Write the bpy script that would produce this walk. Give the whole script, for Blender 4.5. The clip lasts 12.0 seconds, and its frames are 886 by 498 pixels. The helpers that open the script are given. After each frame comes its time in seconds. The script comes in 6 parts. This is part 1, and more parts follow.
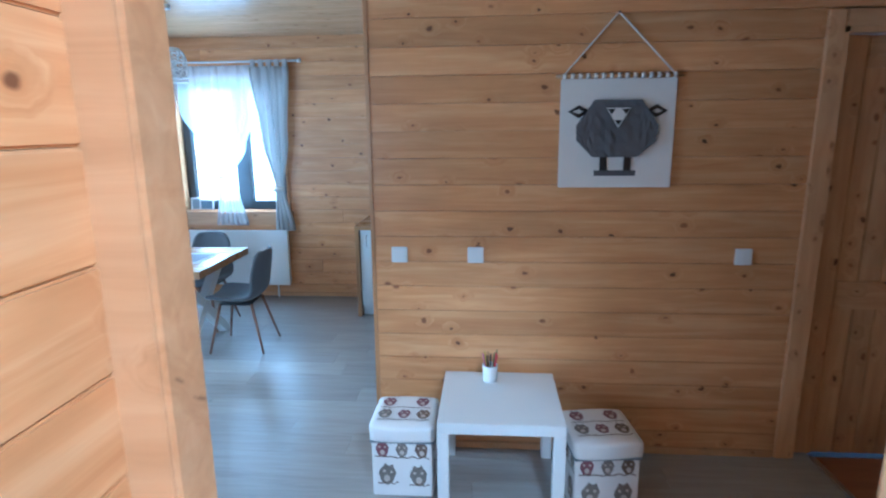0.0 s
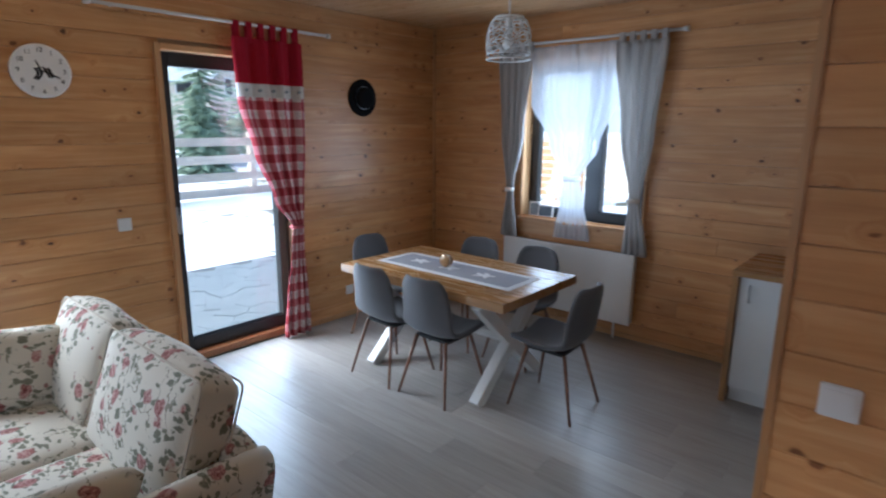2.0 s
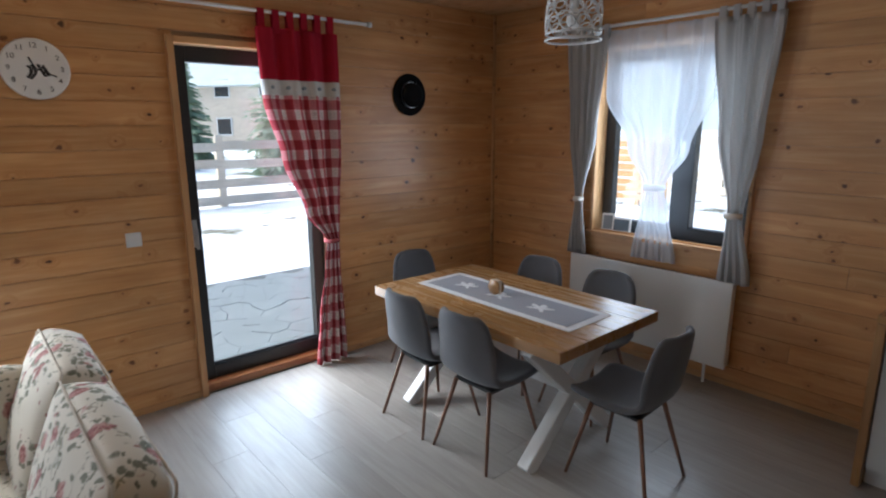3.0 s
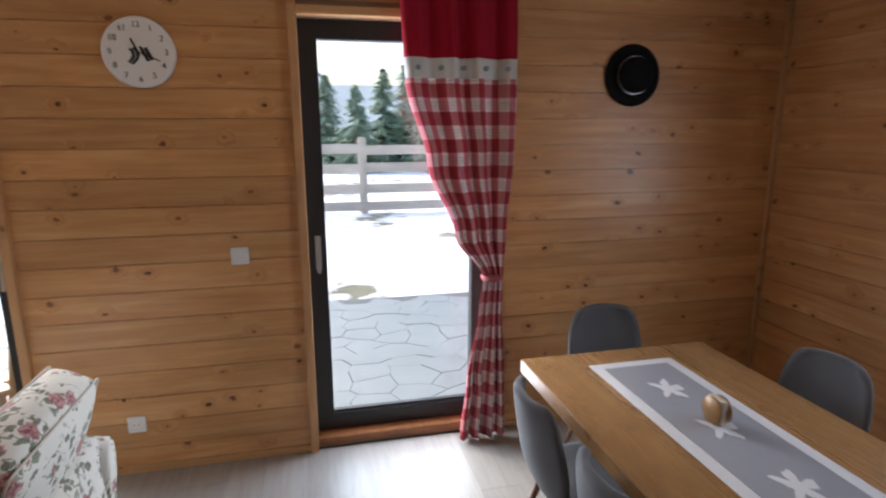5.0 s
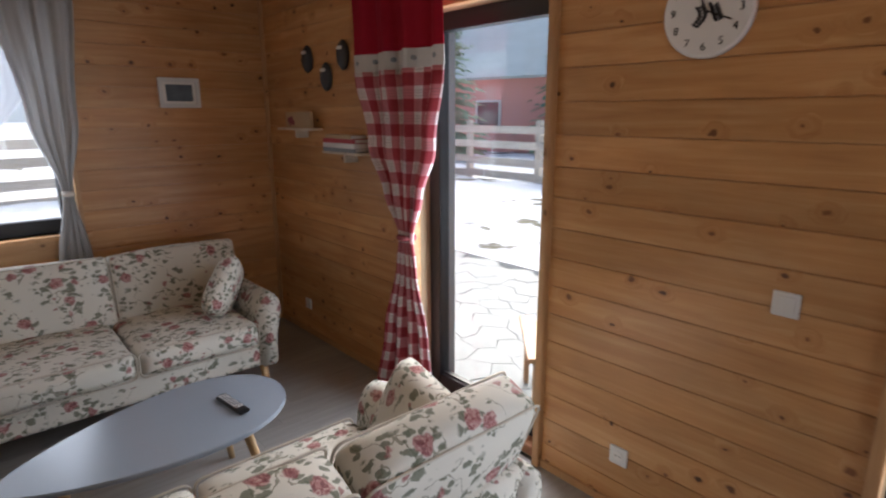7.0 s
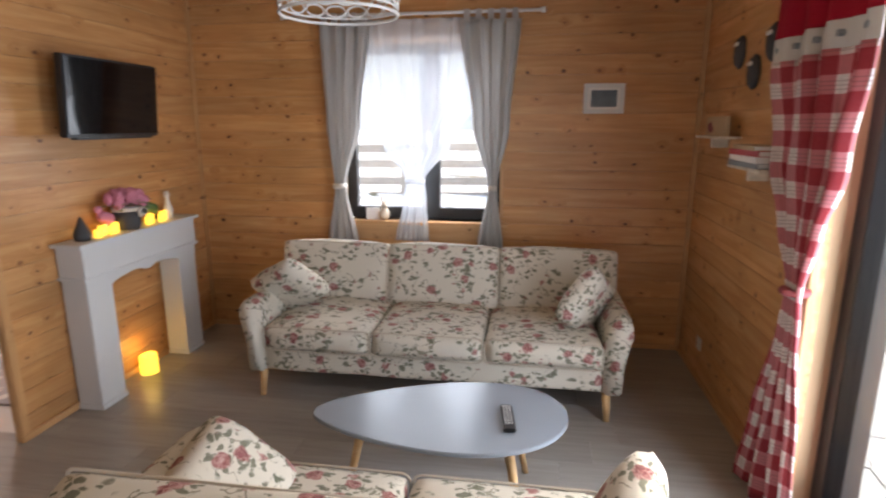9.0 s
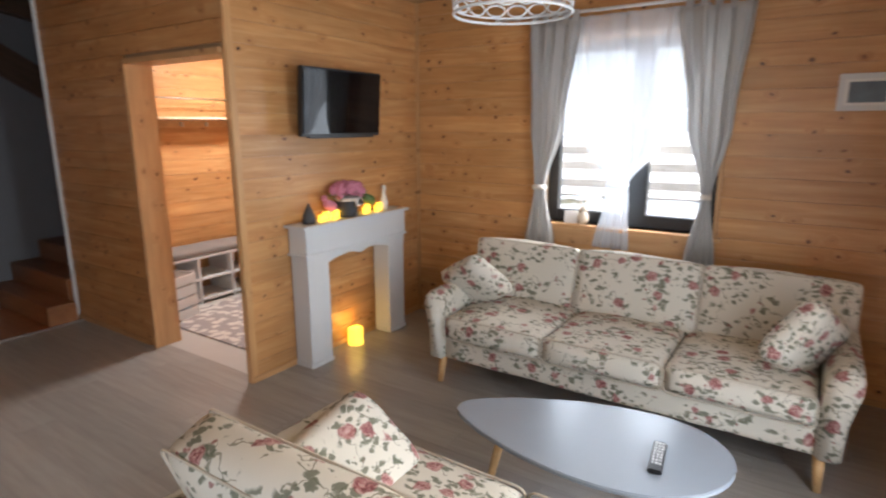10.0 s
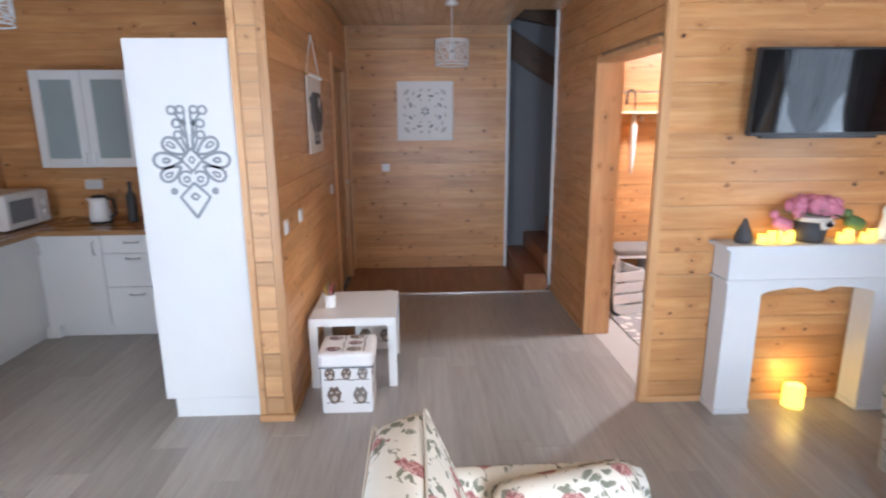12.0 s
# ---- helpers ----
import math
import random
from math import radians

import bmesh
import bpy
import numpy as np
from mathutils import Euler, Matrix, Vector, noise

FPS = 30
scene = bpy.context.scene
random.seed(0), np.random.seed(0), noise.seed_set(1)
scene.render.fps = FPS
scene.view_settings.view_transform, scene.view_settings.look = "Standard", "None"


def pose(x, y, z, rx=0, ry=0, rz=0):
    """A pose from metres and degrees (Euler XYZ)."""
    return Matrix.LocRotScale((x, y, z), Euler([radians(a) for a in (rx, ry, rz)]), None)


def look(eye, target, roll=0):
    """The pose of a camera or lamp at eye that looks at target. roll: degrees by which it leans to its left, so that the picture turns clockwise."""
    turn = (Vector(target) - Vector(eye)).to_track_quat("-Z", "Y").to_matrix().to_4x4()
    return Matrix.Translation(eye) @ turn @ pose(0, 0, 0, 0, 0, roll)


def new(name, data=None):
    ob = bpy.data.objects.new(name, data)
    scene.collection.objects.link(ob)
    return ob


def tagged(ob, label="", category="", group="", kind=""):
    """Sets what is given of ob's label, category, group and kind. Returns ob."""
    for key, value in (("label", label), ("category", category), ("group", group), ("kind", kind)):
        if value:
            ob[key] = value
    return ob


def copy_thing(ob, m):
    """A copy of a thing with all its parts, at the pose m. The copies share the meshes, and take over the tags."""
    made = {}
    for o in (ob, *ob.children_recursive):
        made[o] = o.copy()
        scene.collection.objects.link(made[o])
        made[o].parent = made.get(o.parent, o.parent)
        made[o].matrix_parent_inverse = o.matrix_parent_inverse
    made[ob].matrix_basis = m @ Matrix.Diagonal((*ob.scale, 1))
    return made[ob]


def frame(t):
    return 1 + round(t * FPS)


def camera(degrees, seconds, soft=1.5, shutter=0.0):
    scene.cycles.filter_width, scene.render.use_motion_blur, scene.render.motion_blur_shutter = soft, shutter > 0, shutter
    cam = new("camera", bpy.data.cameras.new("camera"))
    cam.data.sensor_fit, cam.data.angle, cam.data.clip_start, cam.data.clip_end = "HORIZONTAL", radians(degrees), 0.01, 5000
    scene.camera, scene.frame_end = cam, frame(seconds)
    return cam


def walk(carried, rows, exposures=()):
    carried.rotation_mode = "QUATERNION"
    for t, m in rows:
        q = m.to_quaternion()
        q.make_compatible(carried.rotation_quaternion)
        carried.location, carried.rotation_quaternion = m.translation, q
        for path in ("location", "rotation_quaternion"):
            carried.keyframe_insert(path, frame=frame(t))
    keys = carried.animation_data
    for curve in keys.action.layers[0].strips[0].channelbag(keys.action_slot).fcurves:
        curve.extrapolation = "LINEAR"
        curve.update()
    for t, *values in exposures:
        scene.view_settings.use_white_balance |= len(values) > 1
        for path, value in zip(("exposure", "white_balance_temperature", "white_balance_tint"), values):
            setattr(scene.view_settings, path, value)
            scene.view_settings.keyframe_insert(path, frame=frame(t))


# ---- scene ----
cam = camera(76.6, 12.0, soft=2.1, shutter=0.3)
PATH = [
    (0, (-0.098, 0.064, 1.673), (-0.251, 2.013, 1.251), -0.6),
    (0.5, (-0.114, 0.427, 1.678), (-0.467, 2.351, 1.261), -0.3),
    (1, (-0.205, 0.745, 1.656), (-0.86, 2.588, 1.24), 0.3),
    (1.5, (-0.301, 1.051, 1.658), (-1.236, 2.768, 1.236), 0.3),
    (2, (-0.445, 1.326, 1.657), (-1.726, 2.799, 1.224), 0.4),
    (2.5, (-0.586, 1.635, 1.658), (-2.025, 2.952, 1.216), 0.2),
    (2.7, (-0.658, 1.735, 1.659), (-2.113, 3.035, 1.22), -0.0),
    (4.3, (-1.193, 2.706, 1.603), (-2.902, 3.658, 1.186), -1.0),
    (4.5, (-1.297, 2.809, 1.593), (-3.084, 3.609, 1.186), -0.8),
    (5, (-1.5, 2.968, 1.61), (-3.407, 3.403, 1.191), -0.2),
    (5.5, (-1.634, 3.158, 1.592), (-3.595, 3.122, 1.199), 0.1),
    (6, (-1.866, 3.249, 1.63), (-3.662, 2.502, 1.166), 0.4),
    (6.5, (-2.051, 3.2, 1.606), (-3.581, 1.997, 1.145), 0.4),
    (6.7, (-2.15, 3.181, 1.62), (-3.582, 1.865, 1.151), 0.2),
    (8.3, (-2.869, 3.031, 1.564), (-3.292, 1.12, 1.149), -0.4),
    (8.5, (-2.952, 3.045, 1.585), (-3.172, 1.103, 1.162), -0.3),
    (9, (-3.103, 3.031, 1.587), (-2.798, 1.102, 1.153), 0.0),
    (9.5, (-3.249, 2.962, 1.596), (-2.552, 1.138, 1.165), -0.1),
    (10, (-3.396, 2.866, 1.582), (-2.311, 1.241, 1.153), -0.1),
    (10.5, (-3.516, 2.714, 1.583), (-2.031, 1.447, 1.149), -0.0),
    (11, (-3.54, 2.541, 1.582), (-1.856, 1.553, 1.148), -0.1),
    (11.5, (-3.535, 2.302, 1.582), (-1.668, 1.733, 1.145), -0.1),
    (12, (-3.508, 2.078, 1.614), (-1.562, 1.991, 1.161), -0.4),
]
EXPOSURES = [(0.0, 2.55, 3850, -6), (0.6, 2.57, 4200, -6), (1.0, 2.52, 4500, -4), (1.5, 1.92, 4900, 4), (2.0, 1.24, 5150, 7), (2.5, 1.02, 5400, 7), (4.5, 1.17, 6000, 14), (5.5, 1.07, 5700, 12), (6.5, 0.87, 5900, 14),
             (8.5, 1.27, 6500, 16), (9.0, 1.52, 6450, 15), (9.5, 1.92, 6400, 14), (10.0, 1.75, 6300, 12), (10.5, 1.72, 6100, 12), (11.0, 2.17, 5850, 12), (11.5, 2.34, 5650, 11), (12.0, 2.47, 5500, 11)]
walk(cam, [(t, look(eye, target, roll)) for t, eye, target, roll in PATH], EXPOSURES)

# ---- world, sun, window light ----
world = bpy.data.worlds.new("world")
scene.world = world
world.use_nodes = True
wn = world.node_tree.nodes
sky = wn.new("ShaderNodeTexSky")
sky.sky_type, sky.sun_disc = "NISHITA", False
sky.sun_elevation, sky.sun_rotation = radians(38), radians(235)
sky.air_density, sky.dust_density, sky.ozone_density = 1.0, 6.0, 1.0
world.node_tree.links.new(sky.outputs[0], wn["Background"].inputs[0])
wn["Background"].inputs[1].default_value = 0.15
sun_data = bpy.data.lights.new("sun", "SUN")
sun_data.energy, sun_data.angle, sun_data.color = 1.7, radians(50), (1.0, 0.95, 0.88)
sun = new("sun", sun_data)
sun.matrix_world = look((-20, -14, 19), (0, 0, 0))


def area_lamp(name, eye, target, w, h, watts, color):
    data = bpy.data.lights.new(name, "AREA")
    data.shape, data.size, data.size_y, data.energy, data.color = "RECTANGLE", w, h, watts, color
    ob = new(name, data)
    ob.matrix_world = look(eye, target)
    return ob


W_IN = -4.245
DAY = (0.86, 0.94, 1.0)
area_lamp("daylight_french_door_1", (W_IN, 3.38, 1.10), (0, 3.38, 1.06), 0.74, 1.80, 16.5, DAY)
area_lamp("daylight_french_door_2", (W_IN, 1.23, 1.10), (0, 1.23, 1.06), 0.70, 1.80, 16.5, DAY)
area_lamp("daylight_window_1", (-2.6, 5.56, 1.5), (-2.6, 0, 1.5), 0.9, 1.1, 9, DAY)
area_lamp("daylight_window_2", (-2.33, -1.055, 1.5), (-2.33, 4, 1.5), 0.95, 1.1, 6.5, DAY)

# ---- materials ----


class Nodes:
    """A short way to write a node material."""

    def __init__(self, name, roughness=0.5, metallic=0.0, specular=0.5):
        self.mat = bpy.data.materials.new(name)
        self.mat.use_nodes = True
        self.t = self.mat.node_tree
        self.b = self.t.nodes["Principled BSDF"]
        self.b.inputs["Roughness"].default_value = roughness
        self.b.inputs["Metallic"].default_value = metallic
        self.b.inputs["Specular IOR Level"].default_value = specular

    def put(self, socket, value):
        if isinstance(value, bpy.types.NodeSocket):
            self.t.links.new(value, socket)
        else:
            socket.default_value = value

    def node(self, kind, out=0, props=(), **inputs):
        n = self.t.nodes.new(kind)
        for key, value in props:
            if key == "operation":
                n.operation = value
            elif key == "feature":
                n.feature = value
            elif key == "blend_type":
                n.blend_type = value
            elif key == "voronoi_dimensions":
                n.voronoi_dimensions = value
        for key, value in inputs.items():
            self.put(n.inputs[int(key[1:]) if key[0] == "i" and key[1:].isdigit() else key.replace("_", " ")], value)
        return n.outputs[out]

    def math(self, op, a, b=0.0):
        return self.node("ShaderNodeMath", props=[("operation", op)], i0=a, i1=b)

    def mix(self, f, a, b, blend="MIX"):
        n = self.t.nodes.new("ShaderNodeMix")
        n.data_type, n.blend_type = "RGBA", blend
        self.put(n.inputs[0], f), self.put(n.inputs[6], rgb(a)), self.put(n.inputs[7], rgb(b))
        return n.outputs[2]

    def ramp(self, f, *stops):
        n = self.t.nodes.new("ShaderNodeValToRGB")
        el = n.color_ramp.elements
        el[0].position, el[0].color = stops[0][0], rgb(stops[0][1])
        el[1].position, el[1].color = stops[-1][0], rgb(stops[-1][1])
        for pos, c in stops[1:-1]:
            e = el.new(pos)
            e.color = rgb(c)
        self.put(n.inputs[0], f)
        return n.outputs[0]

    def coords(self, scale=(1, 1, 1), random_offset=True, kind="Object"):
        c = self.t.nodes.new("ShaderNodeTexCoord").outputs[kind]
        if random_offset:
            r = self.t.nodes.new("ShaderNodeObjectInfo").outputs["Random"]
            k = self.node("ShaderNodeCombineXYZ", X=self.math("MULTIPLY", r, 57.0), Y=self.math("MULTIPLY", r, 31.0), Z=self.math("MULTIPLY", r, 83.0))
            c = self.node("ShaderNodeVectorMath", props=[("operation", "ADD")], i0=c, i1=k)
        m = self.t.nodes.new("ShaderNodeMapping")
        m.inputs["Scale"].default_value = scale
        self.put(m.inputs["Vector"], c)
        return m.outputs[0]

    def noise(self, vec, scale, detail=3.0, rough=0.55, distort=0.0):
        return self.node("ShaderNodeTexNoise", Vector=vec, Scale=scale, Detail=detail, Roughness=rough, Distortion=distort)

    def bump(self, height, strength=0.2, distance=0.002):
        n = self.t.nodes.new("ShaderNodeBump")
        n.inputs["Strength"].default_value, n.inputs["Distance"].default_value = strength, distance
        self.put(n.inputs["Height"], height)
        self.put(self.b.inputs["Normal"], n.outputs[0])

    def color(self, c):
        self.put(self.b.inputs["Base Color"], rgb(c))
        return self

    def rough(self, r):
        self.put(self.b.inputs["Roughness"], r)
        return self


def rgb(c):
    return (*c, 1.0) if isinstance(c, tuple) and len(c) == 3 else c


def scaled(c, f):
    return tuple(min(1.0, v * f) for v in c)


def plain(name, c, roughness=0.5, metallic=0.0, vary=0.08, scale=6.0, bump=0.05):
    m = Nodes(name, roughness, metallic)
    v = m.coords()
    n = m.noise(v, scale, 5)
    m.color(m.mix(n, scaled(c, 1 - vary), scaled(c, 1 + vary)))
    m.rough(m.math("ADD", m.math("MULTIPLY", n, 0.06), roughness - 0.03))
    if bump:
        m.bump(m.noise(v, scale * 30, 2), bump, 0.001)
    return m.mat


def pine(name, light, mid, dark, roughness=0.38, knots=1.0, tone=0.22):
    """Varnished softwood: grain along local X, knots, and a tone of its own for each piece."""
    m = Nodes(name, roughness, specular=0.46)
    v = m.coords()
    flat = m.node("ShaderNodeMapping", Vector=v, Scale=(8.5, 11.0, 11.0))
    cut = m.node("ShaderNodeSeparateXYZ", 0, Vector=flat).node
    flat = m.node("ShaderNodeCombineXYZ", X=cut.outputs[0], Y=m.math("ADD", cut.outputs[1], cut.outputs[2]), Z=0.0)
    vor = m.node("ShaderNodeTexVoronoi", 0, [("voronoi_dimensions", "2D")], Vector=m.node("ShaderNodeVectorMath", props=[("operation", "ADD")], i0=flat, i1=m.node("ShaderNodeVectorMath", props=[("operation", "SCALE")], i0=m.node("ShaderNodeTexNoise", 1, Vector=v, Scale=24.0, Detail=2.0), Scale=0.30)), Scale=1.0)
    vcol = vor.node.outputs[1]
    pick = m.math("GREATER_THAN", m.node("ShaderNodeSeparateColor", 0, Color=vcol), 0.755)
    size = m.node("ShaderNodeMapRange", Value=m.node("ShaderNodeSeparateColor", 1, Color=vcol), To_Min=0.05, To_Max=0.17)
    near = m.math("SUBTRACT", 1.0, m.math("DIVIDE", vor, size))
    spot = m.math("MULTIPLY", m.node("ShaderNodeMapRange", Value=near, From_Min=0.0, From_Max=0.45), m.math("MULTIPLY", pick, knots))
    halo = m.math("MULTIPLY", m.node("ShaderNodeMapRange", Value=vor, From_Min=0.46, From_Max=0.08), pick)
    grain_v = m.node("ShaderNodeMapping", Vector=v, Scale=(0.7, 10.0, 10.0))
    grain_v = m.node("ShaderNodeVectorMath", props=[("operation", "ADD")], i0=grain_v, i1=m.node("ShaderNodeCombineXYZ", X=0.0, Y=m.math("MULTIPLY", halo, 0.9), Z=m.math("MULTIPLY", halo, 0.9)))
    grain = m.noise(grain_v, 2.2, 4, 0.6, 0.6)
    fine = m.noise(m.node("ShaderNodeMapping", Vector=v, Scale=(3.0, 120.0, 120.0)), 2.0, 2)
    base = m.ramp(grain, (0.22, light), (0.5, mid), (0.85, dark))
    base = m.mix(m.math("MULTIPLY", fine, 0.16), base, dark)
    base = m.mix(m.math("MULTIPLY", halo, 0.34), base, dark)
    tint = m.mix(m.node("ShaderNodeSeparateColor", 2, Color=vcol), (0.07, 0.03, 0.014), (0.27, 0.11, 0.04))
    base = m.mix(spot, base, tint)
    rnd = m.t.nodes.new("ShaderNodeObjectInfo").outputs["Random"]
    stain = m.noise(m.node("ShaderNodeMapping", Vector=v, Scale=(1.0, 2.5, 2.5)), 2.2, 3)
    value = m.math("ADD", m.math("MULTIPLY", m.math("SUBTRACT", rnd, 0.5), tone), m.math("MULTIPLY", m.math("SUBTRACT", stain, 0.5), 0.55))
    hsv = m.node("ShaderNodeHueSaturation", Hue=0.5, Saturation=1.0, Value=m.math("ADD", value, 1.0), Color=base)
    m.color(hsv)
    m.rough(m.math("ADD", m.math("MULTIPLY", grain, 0.18), roughness - 0.08))
    m.bump(m.math("ADD", m.math("MULTIPLY", grain, 0.6), m.math("MULTIPLY", fine, 0.25)), 0.25, 0.002)
    return m.mat


PINE = pine("varnished_pine", (0.66, 0.40, 0.19), (0.545, 0.285, 0.11), (0.40, 0.17, 0.052), 0.34)
PINE_TRIM = pine("pine_trim", (0.62, 0.38, 0.19), (0.54, 0.31, 0.14), (0.40, 0.21, 0.085), 0.4, 0.6)
PINE_DOOR = pine("pine_door", (0.55, 0.33, 0.155), (0.46, 0.25, 0.105), (0.33, 0.16, 0.06), 0.4, 1.0)
OAK = pine("oak_top", (0.44, 0.26, 0.11), (0.34, 0.185, 0.072), (0.20, 0.10, 0.038), 0.27, 0.35)
RAW_WOOD = pine("weathered_wood", (0.70, 0.63, 0.53), (0.63, 0.55, 0.45), (0.50, 0.43, 0.34), 0.75, 0.4)
BIRCH = pine("birch_leg", (0.66, 0.45, 0.23), (0.60, 0.38, 0.18), (0.50, 0.30, 0.13), 0.45, 0.0)
WALNUT = pine("walnut_look_leg", (0.22, 0.11, 0.06), (0.17, 0.08, 0.045), (0.11, 0.05, 0.03), 0.4, 0.0)
REDFLOOR = pine("brown_laminate", (0.34, 0.15, 0.06), (0.28, 0.115, 0.045), (0.20, 0.075, 0.03), 0.35, 0.2)
PALE_WOOD = pine("pale_planed_wood", (0.74, 0.62, 0.46), (0.68, 0.54, 0.37), (0.58, 0.43, 0.27), 0.5, 0.2)
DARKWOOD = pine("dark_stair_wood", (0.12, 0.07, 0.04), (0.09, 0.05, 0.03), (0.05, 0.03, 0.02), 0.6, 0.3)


def laminate():
    m = Nodes("grey_oak_laminate", 0.33)
    v = m.coords()
    grain = m.noise(m.node("ShaderNodeMapping", Vector=v, Scale=(1.1, 14.0, 14.0)), 2.4, 5, 0.6, 0.5)
    fine = m.noise(m.node("ShaderNodeMapping", Vector=v, Scale=(5.0, 160.0, 160.0)), 2.0, 2)
    c = m.ramp(grain, (0.25, (0.345, 0.325, 0.305)), (0.5, (0.305, 0.285, 0.262)), (0.8, (0.245, 0.226, 0.205)))
    c = m.mix(m.math("MULTIPLY", fine, 0.15), c, (0.19, 0.17, 0.155))
    r = m.t.nodes.new("ShaderNodeObjectInfo").outputs["Random"]
    c = m.node("ShaderNodeHueSaturation", Hue=0.5, Saturation=1.0, Value=m.math("ADD", 0.90, m.math("MULTIPLY", r, 0.22)), Color=c)
    m.color(c)
    m.rough(m.math("ADD", 0.27, m.math("MULTIPLY", grain, 0.16)))
    m.bump(m.math("ADD", grain, m.math("MULTIPLY", fine, 0.4)), 0.12, 0.001)
    return m.mat


def floral():
    """Cream cotton with scattered roses, grey-green leaves and thin stems."""
    m = Nodes("floral_cotton", 0.85, specular=0.2)
    v = m.coords()
    wob = m.node("ShaderNodeVectorMath", props=[("operation", "SCALE")], i0=m.node("ShaderNodeVectorMath", props=[("operation", "SUBTRACT")], i0=m.node("ShaderNodeTexNoise", 1, Vector=v, Scale=26.0, Detail=3.0), i1=(0.5, 0.5, 0.5)), Scale=0.045)
    p = m.node("ShaderNodeVectorMath", props=[("operation", "ADD")], i0=v, i1=wob)

    def blobs(scale, radius, keep, offset):
        q = m.node("ShaderNodeVectorMath", props=[("operation", "ADD")], i0=p, i1=offset)
        d = m.node("ShaderNodeTexVoronoi", 0, Vector=q, Scale=scale, Randomness=0.85)
        c = m.node("ShaderNodeTexVoronoi", 1, Vector=q, Scale=scale, Randomness=0.85)
        k = m.math("GREATER_THAN", m.node("ShaderNodeSeparateColor", 0, Color=c), keep)
        inside = m.node("ShaderNodeMapRange", Value=d, From_Min=radius, From_Max=radius - 0.05)
        return m.math("MULTIPLY", inside, k), d, c

    rose, rd, rc = blobs(9.6, 0.30, 0.12, (0.0, 0.0, 0.0))
    spray = m.math("MULTIPLY", m.node("ShaderNodeMapRange", Value=rd, From_Min=0.66, From_Max=0.56), m.math("GREATER_THAN", m.node("ShaderNodeSeparateColor", 2, Color=rc), 0.12))
    ld = m.node("ShaderNodeTexVoronoi", 0, Vector=m.node("ShaderNodeMapping", Vector=p, Rotation=(0.5, 0.7, 0.6), Scale=(0.55, 1.25, 1.0)), Scale=36.0)
    leaf = m.math("MULTIPLY", spray, m.node("ShaderNodeMapRange", Value=ld, From_Min=0.44, From_Max=0.37))
    bud, bd, bc = blobs(19.0, 0.20, 0.72, (7.1, 4.4, 9.2))
    line = m.math("ABSOLUTE", m.math("SUBTRACT", m.noise(p, 9.0, 1), 0.5))
    stem = m.math("MULTIPLY", m.math("LESS_THAN", line, 0.010), m.math("LESS_THAN", rd, 0.62))
    cloth = m.mix(m.noise(v, 3.0, 2), (0.58, 0.55, 0.475), (0.66, 0.63, 0.555))
    petal = m.noise(p, 55.0, 2, 0.6, 1.5)
    rosec = m.ramp(petal, (0.38, (0.17, 0.04, 0.045)), (0.5, (0.33, 0.115, 0.115)), (0.63, (0.50, 0.31, 0.28)))
    leafc = m.mix(m.noise(p, 40.0, 2), (0.05, 0.065, 0.04), (0.19, 0.195, 0.135))
    c = m.mix(m.math("MULTIPLY", stem, 0.75), cloth, (0.17, 0.16, 0.11))
    c = m.mix(m.math("MULTIPLY", leaf, 0.85), c, leafc)
    c = m.mix(m.math("MULTIPLY", bud, 0.85), c, (0.28, 0.12, 0.11))
    c = m.mix(m.math("MULTIPLY", rose, 0.9), c, rosec)
    m.color(c)
    m.bump(m.math("ADD", m.noise(v, 420.0, 2), m.math("MULTIPLY", m.noise(v, 11.0, 3), 2.0)), 0.3, 0.003)
    return m.mat


def cloth(name, a, b, weave=500.0, transmit=0.0, roughness=0.9):
    m = Nodes(name, roughness, specular=0.15)
    v = m.coords()
    m.color(m.mix(m.noise(v, 4.0, 3), a, b))
    m.bump(m.noise(v, weave, 2), 0.25, 0.001)
    if transmit:
        t = m.t.nodes.new("ShaderNodeBsdfTranslucent")
        t.inputs[0].default_value = rgb(b)
        s = m.node("ShaderNodeMixShader", Fac=transmit, i1=m.b.outputs[0], i2=t.outputs[0])
        m.t.links.new(s, m.t.nodes["Material Output"].inputs[0])
    return m.mat


def sheer():
    m = Nodes("sheer_voile", 0.9, specular=0.1)
    m.color((0.82, 0.85, 0.90))
    clear = m.t.nodes.new("ShaderNodeBsdfTransparent")
    trans = m.t.nodes.new("ShaderNodeBsdfTranslucent")
    trans.inputs[0].default_value = (0.85, 0.88, 0.92, 1)
    half = m.node("ShaderNodeMixShader", Fac=0.10, i1=m.b.outputs[0], i2=trans.outputs[0])
    weave = m.noise(m.coords((3.0, 3.0, 0.4)), 3.0, 2)
    s = m.node("ShaderNodeMixShader", Fac=m.node("ShaderNodeMapRange", Value=weave, To_Min=0.46, To_Max=0.60), i1=half, i2=clear.outputs[0])
    m.t.links.new(s, m.t.nodes["Material Output"].inputs[0])
    return m.mat


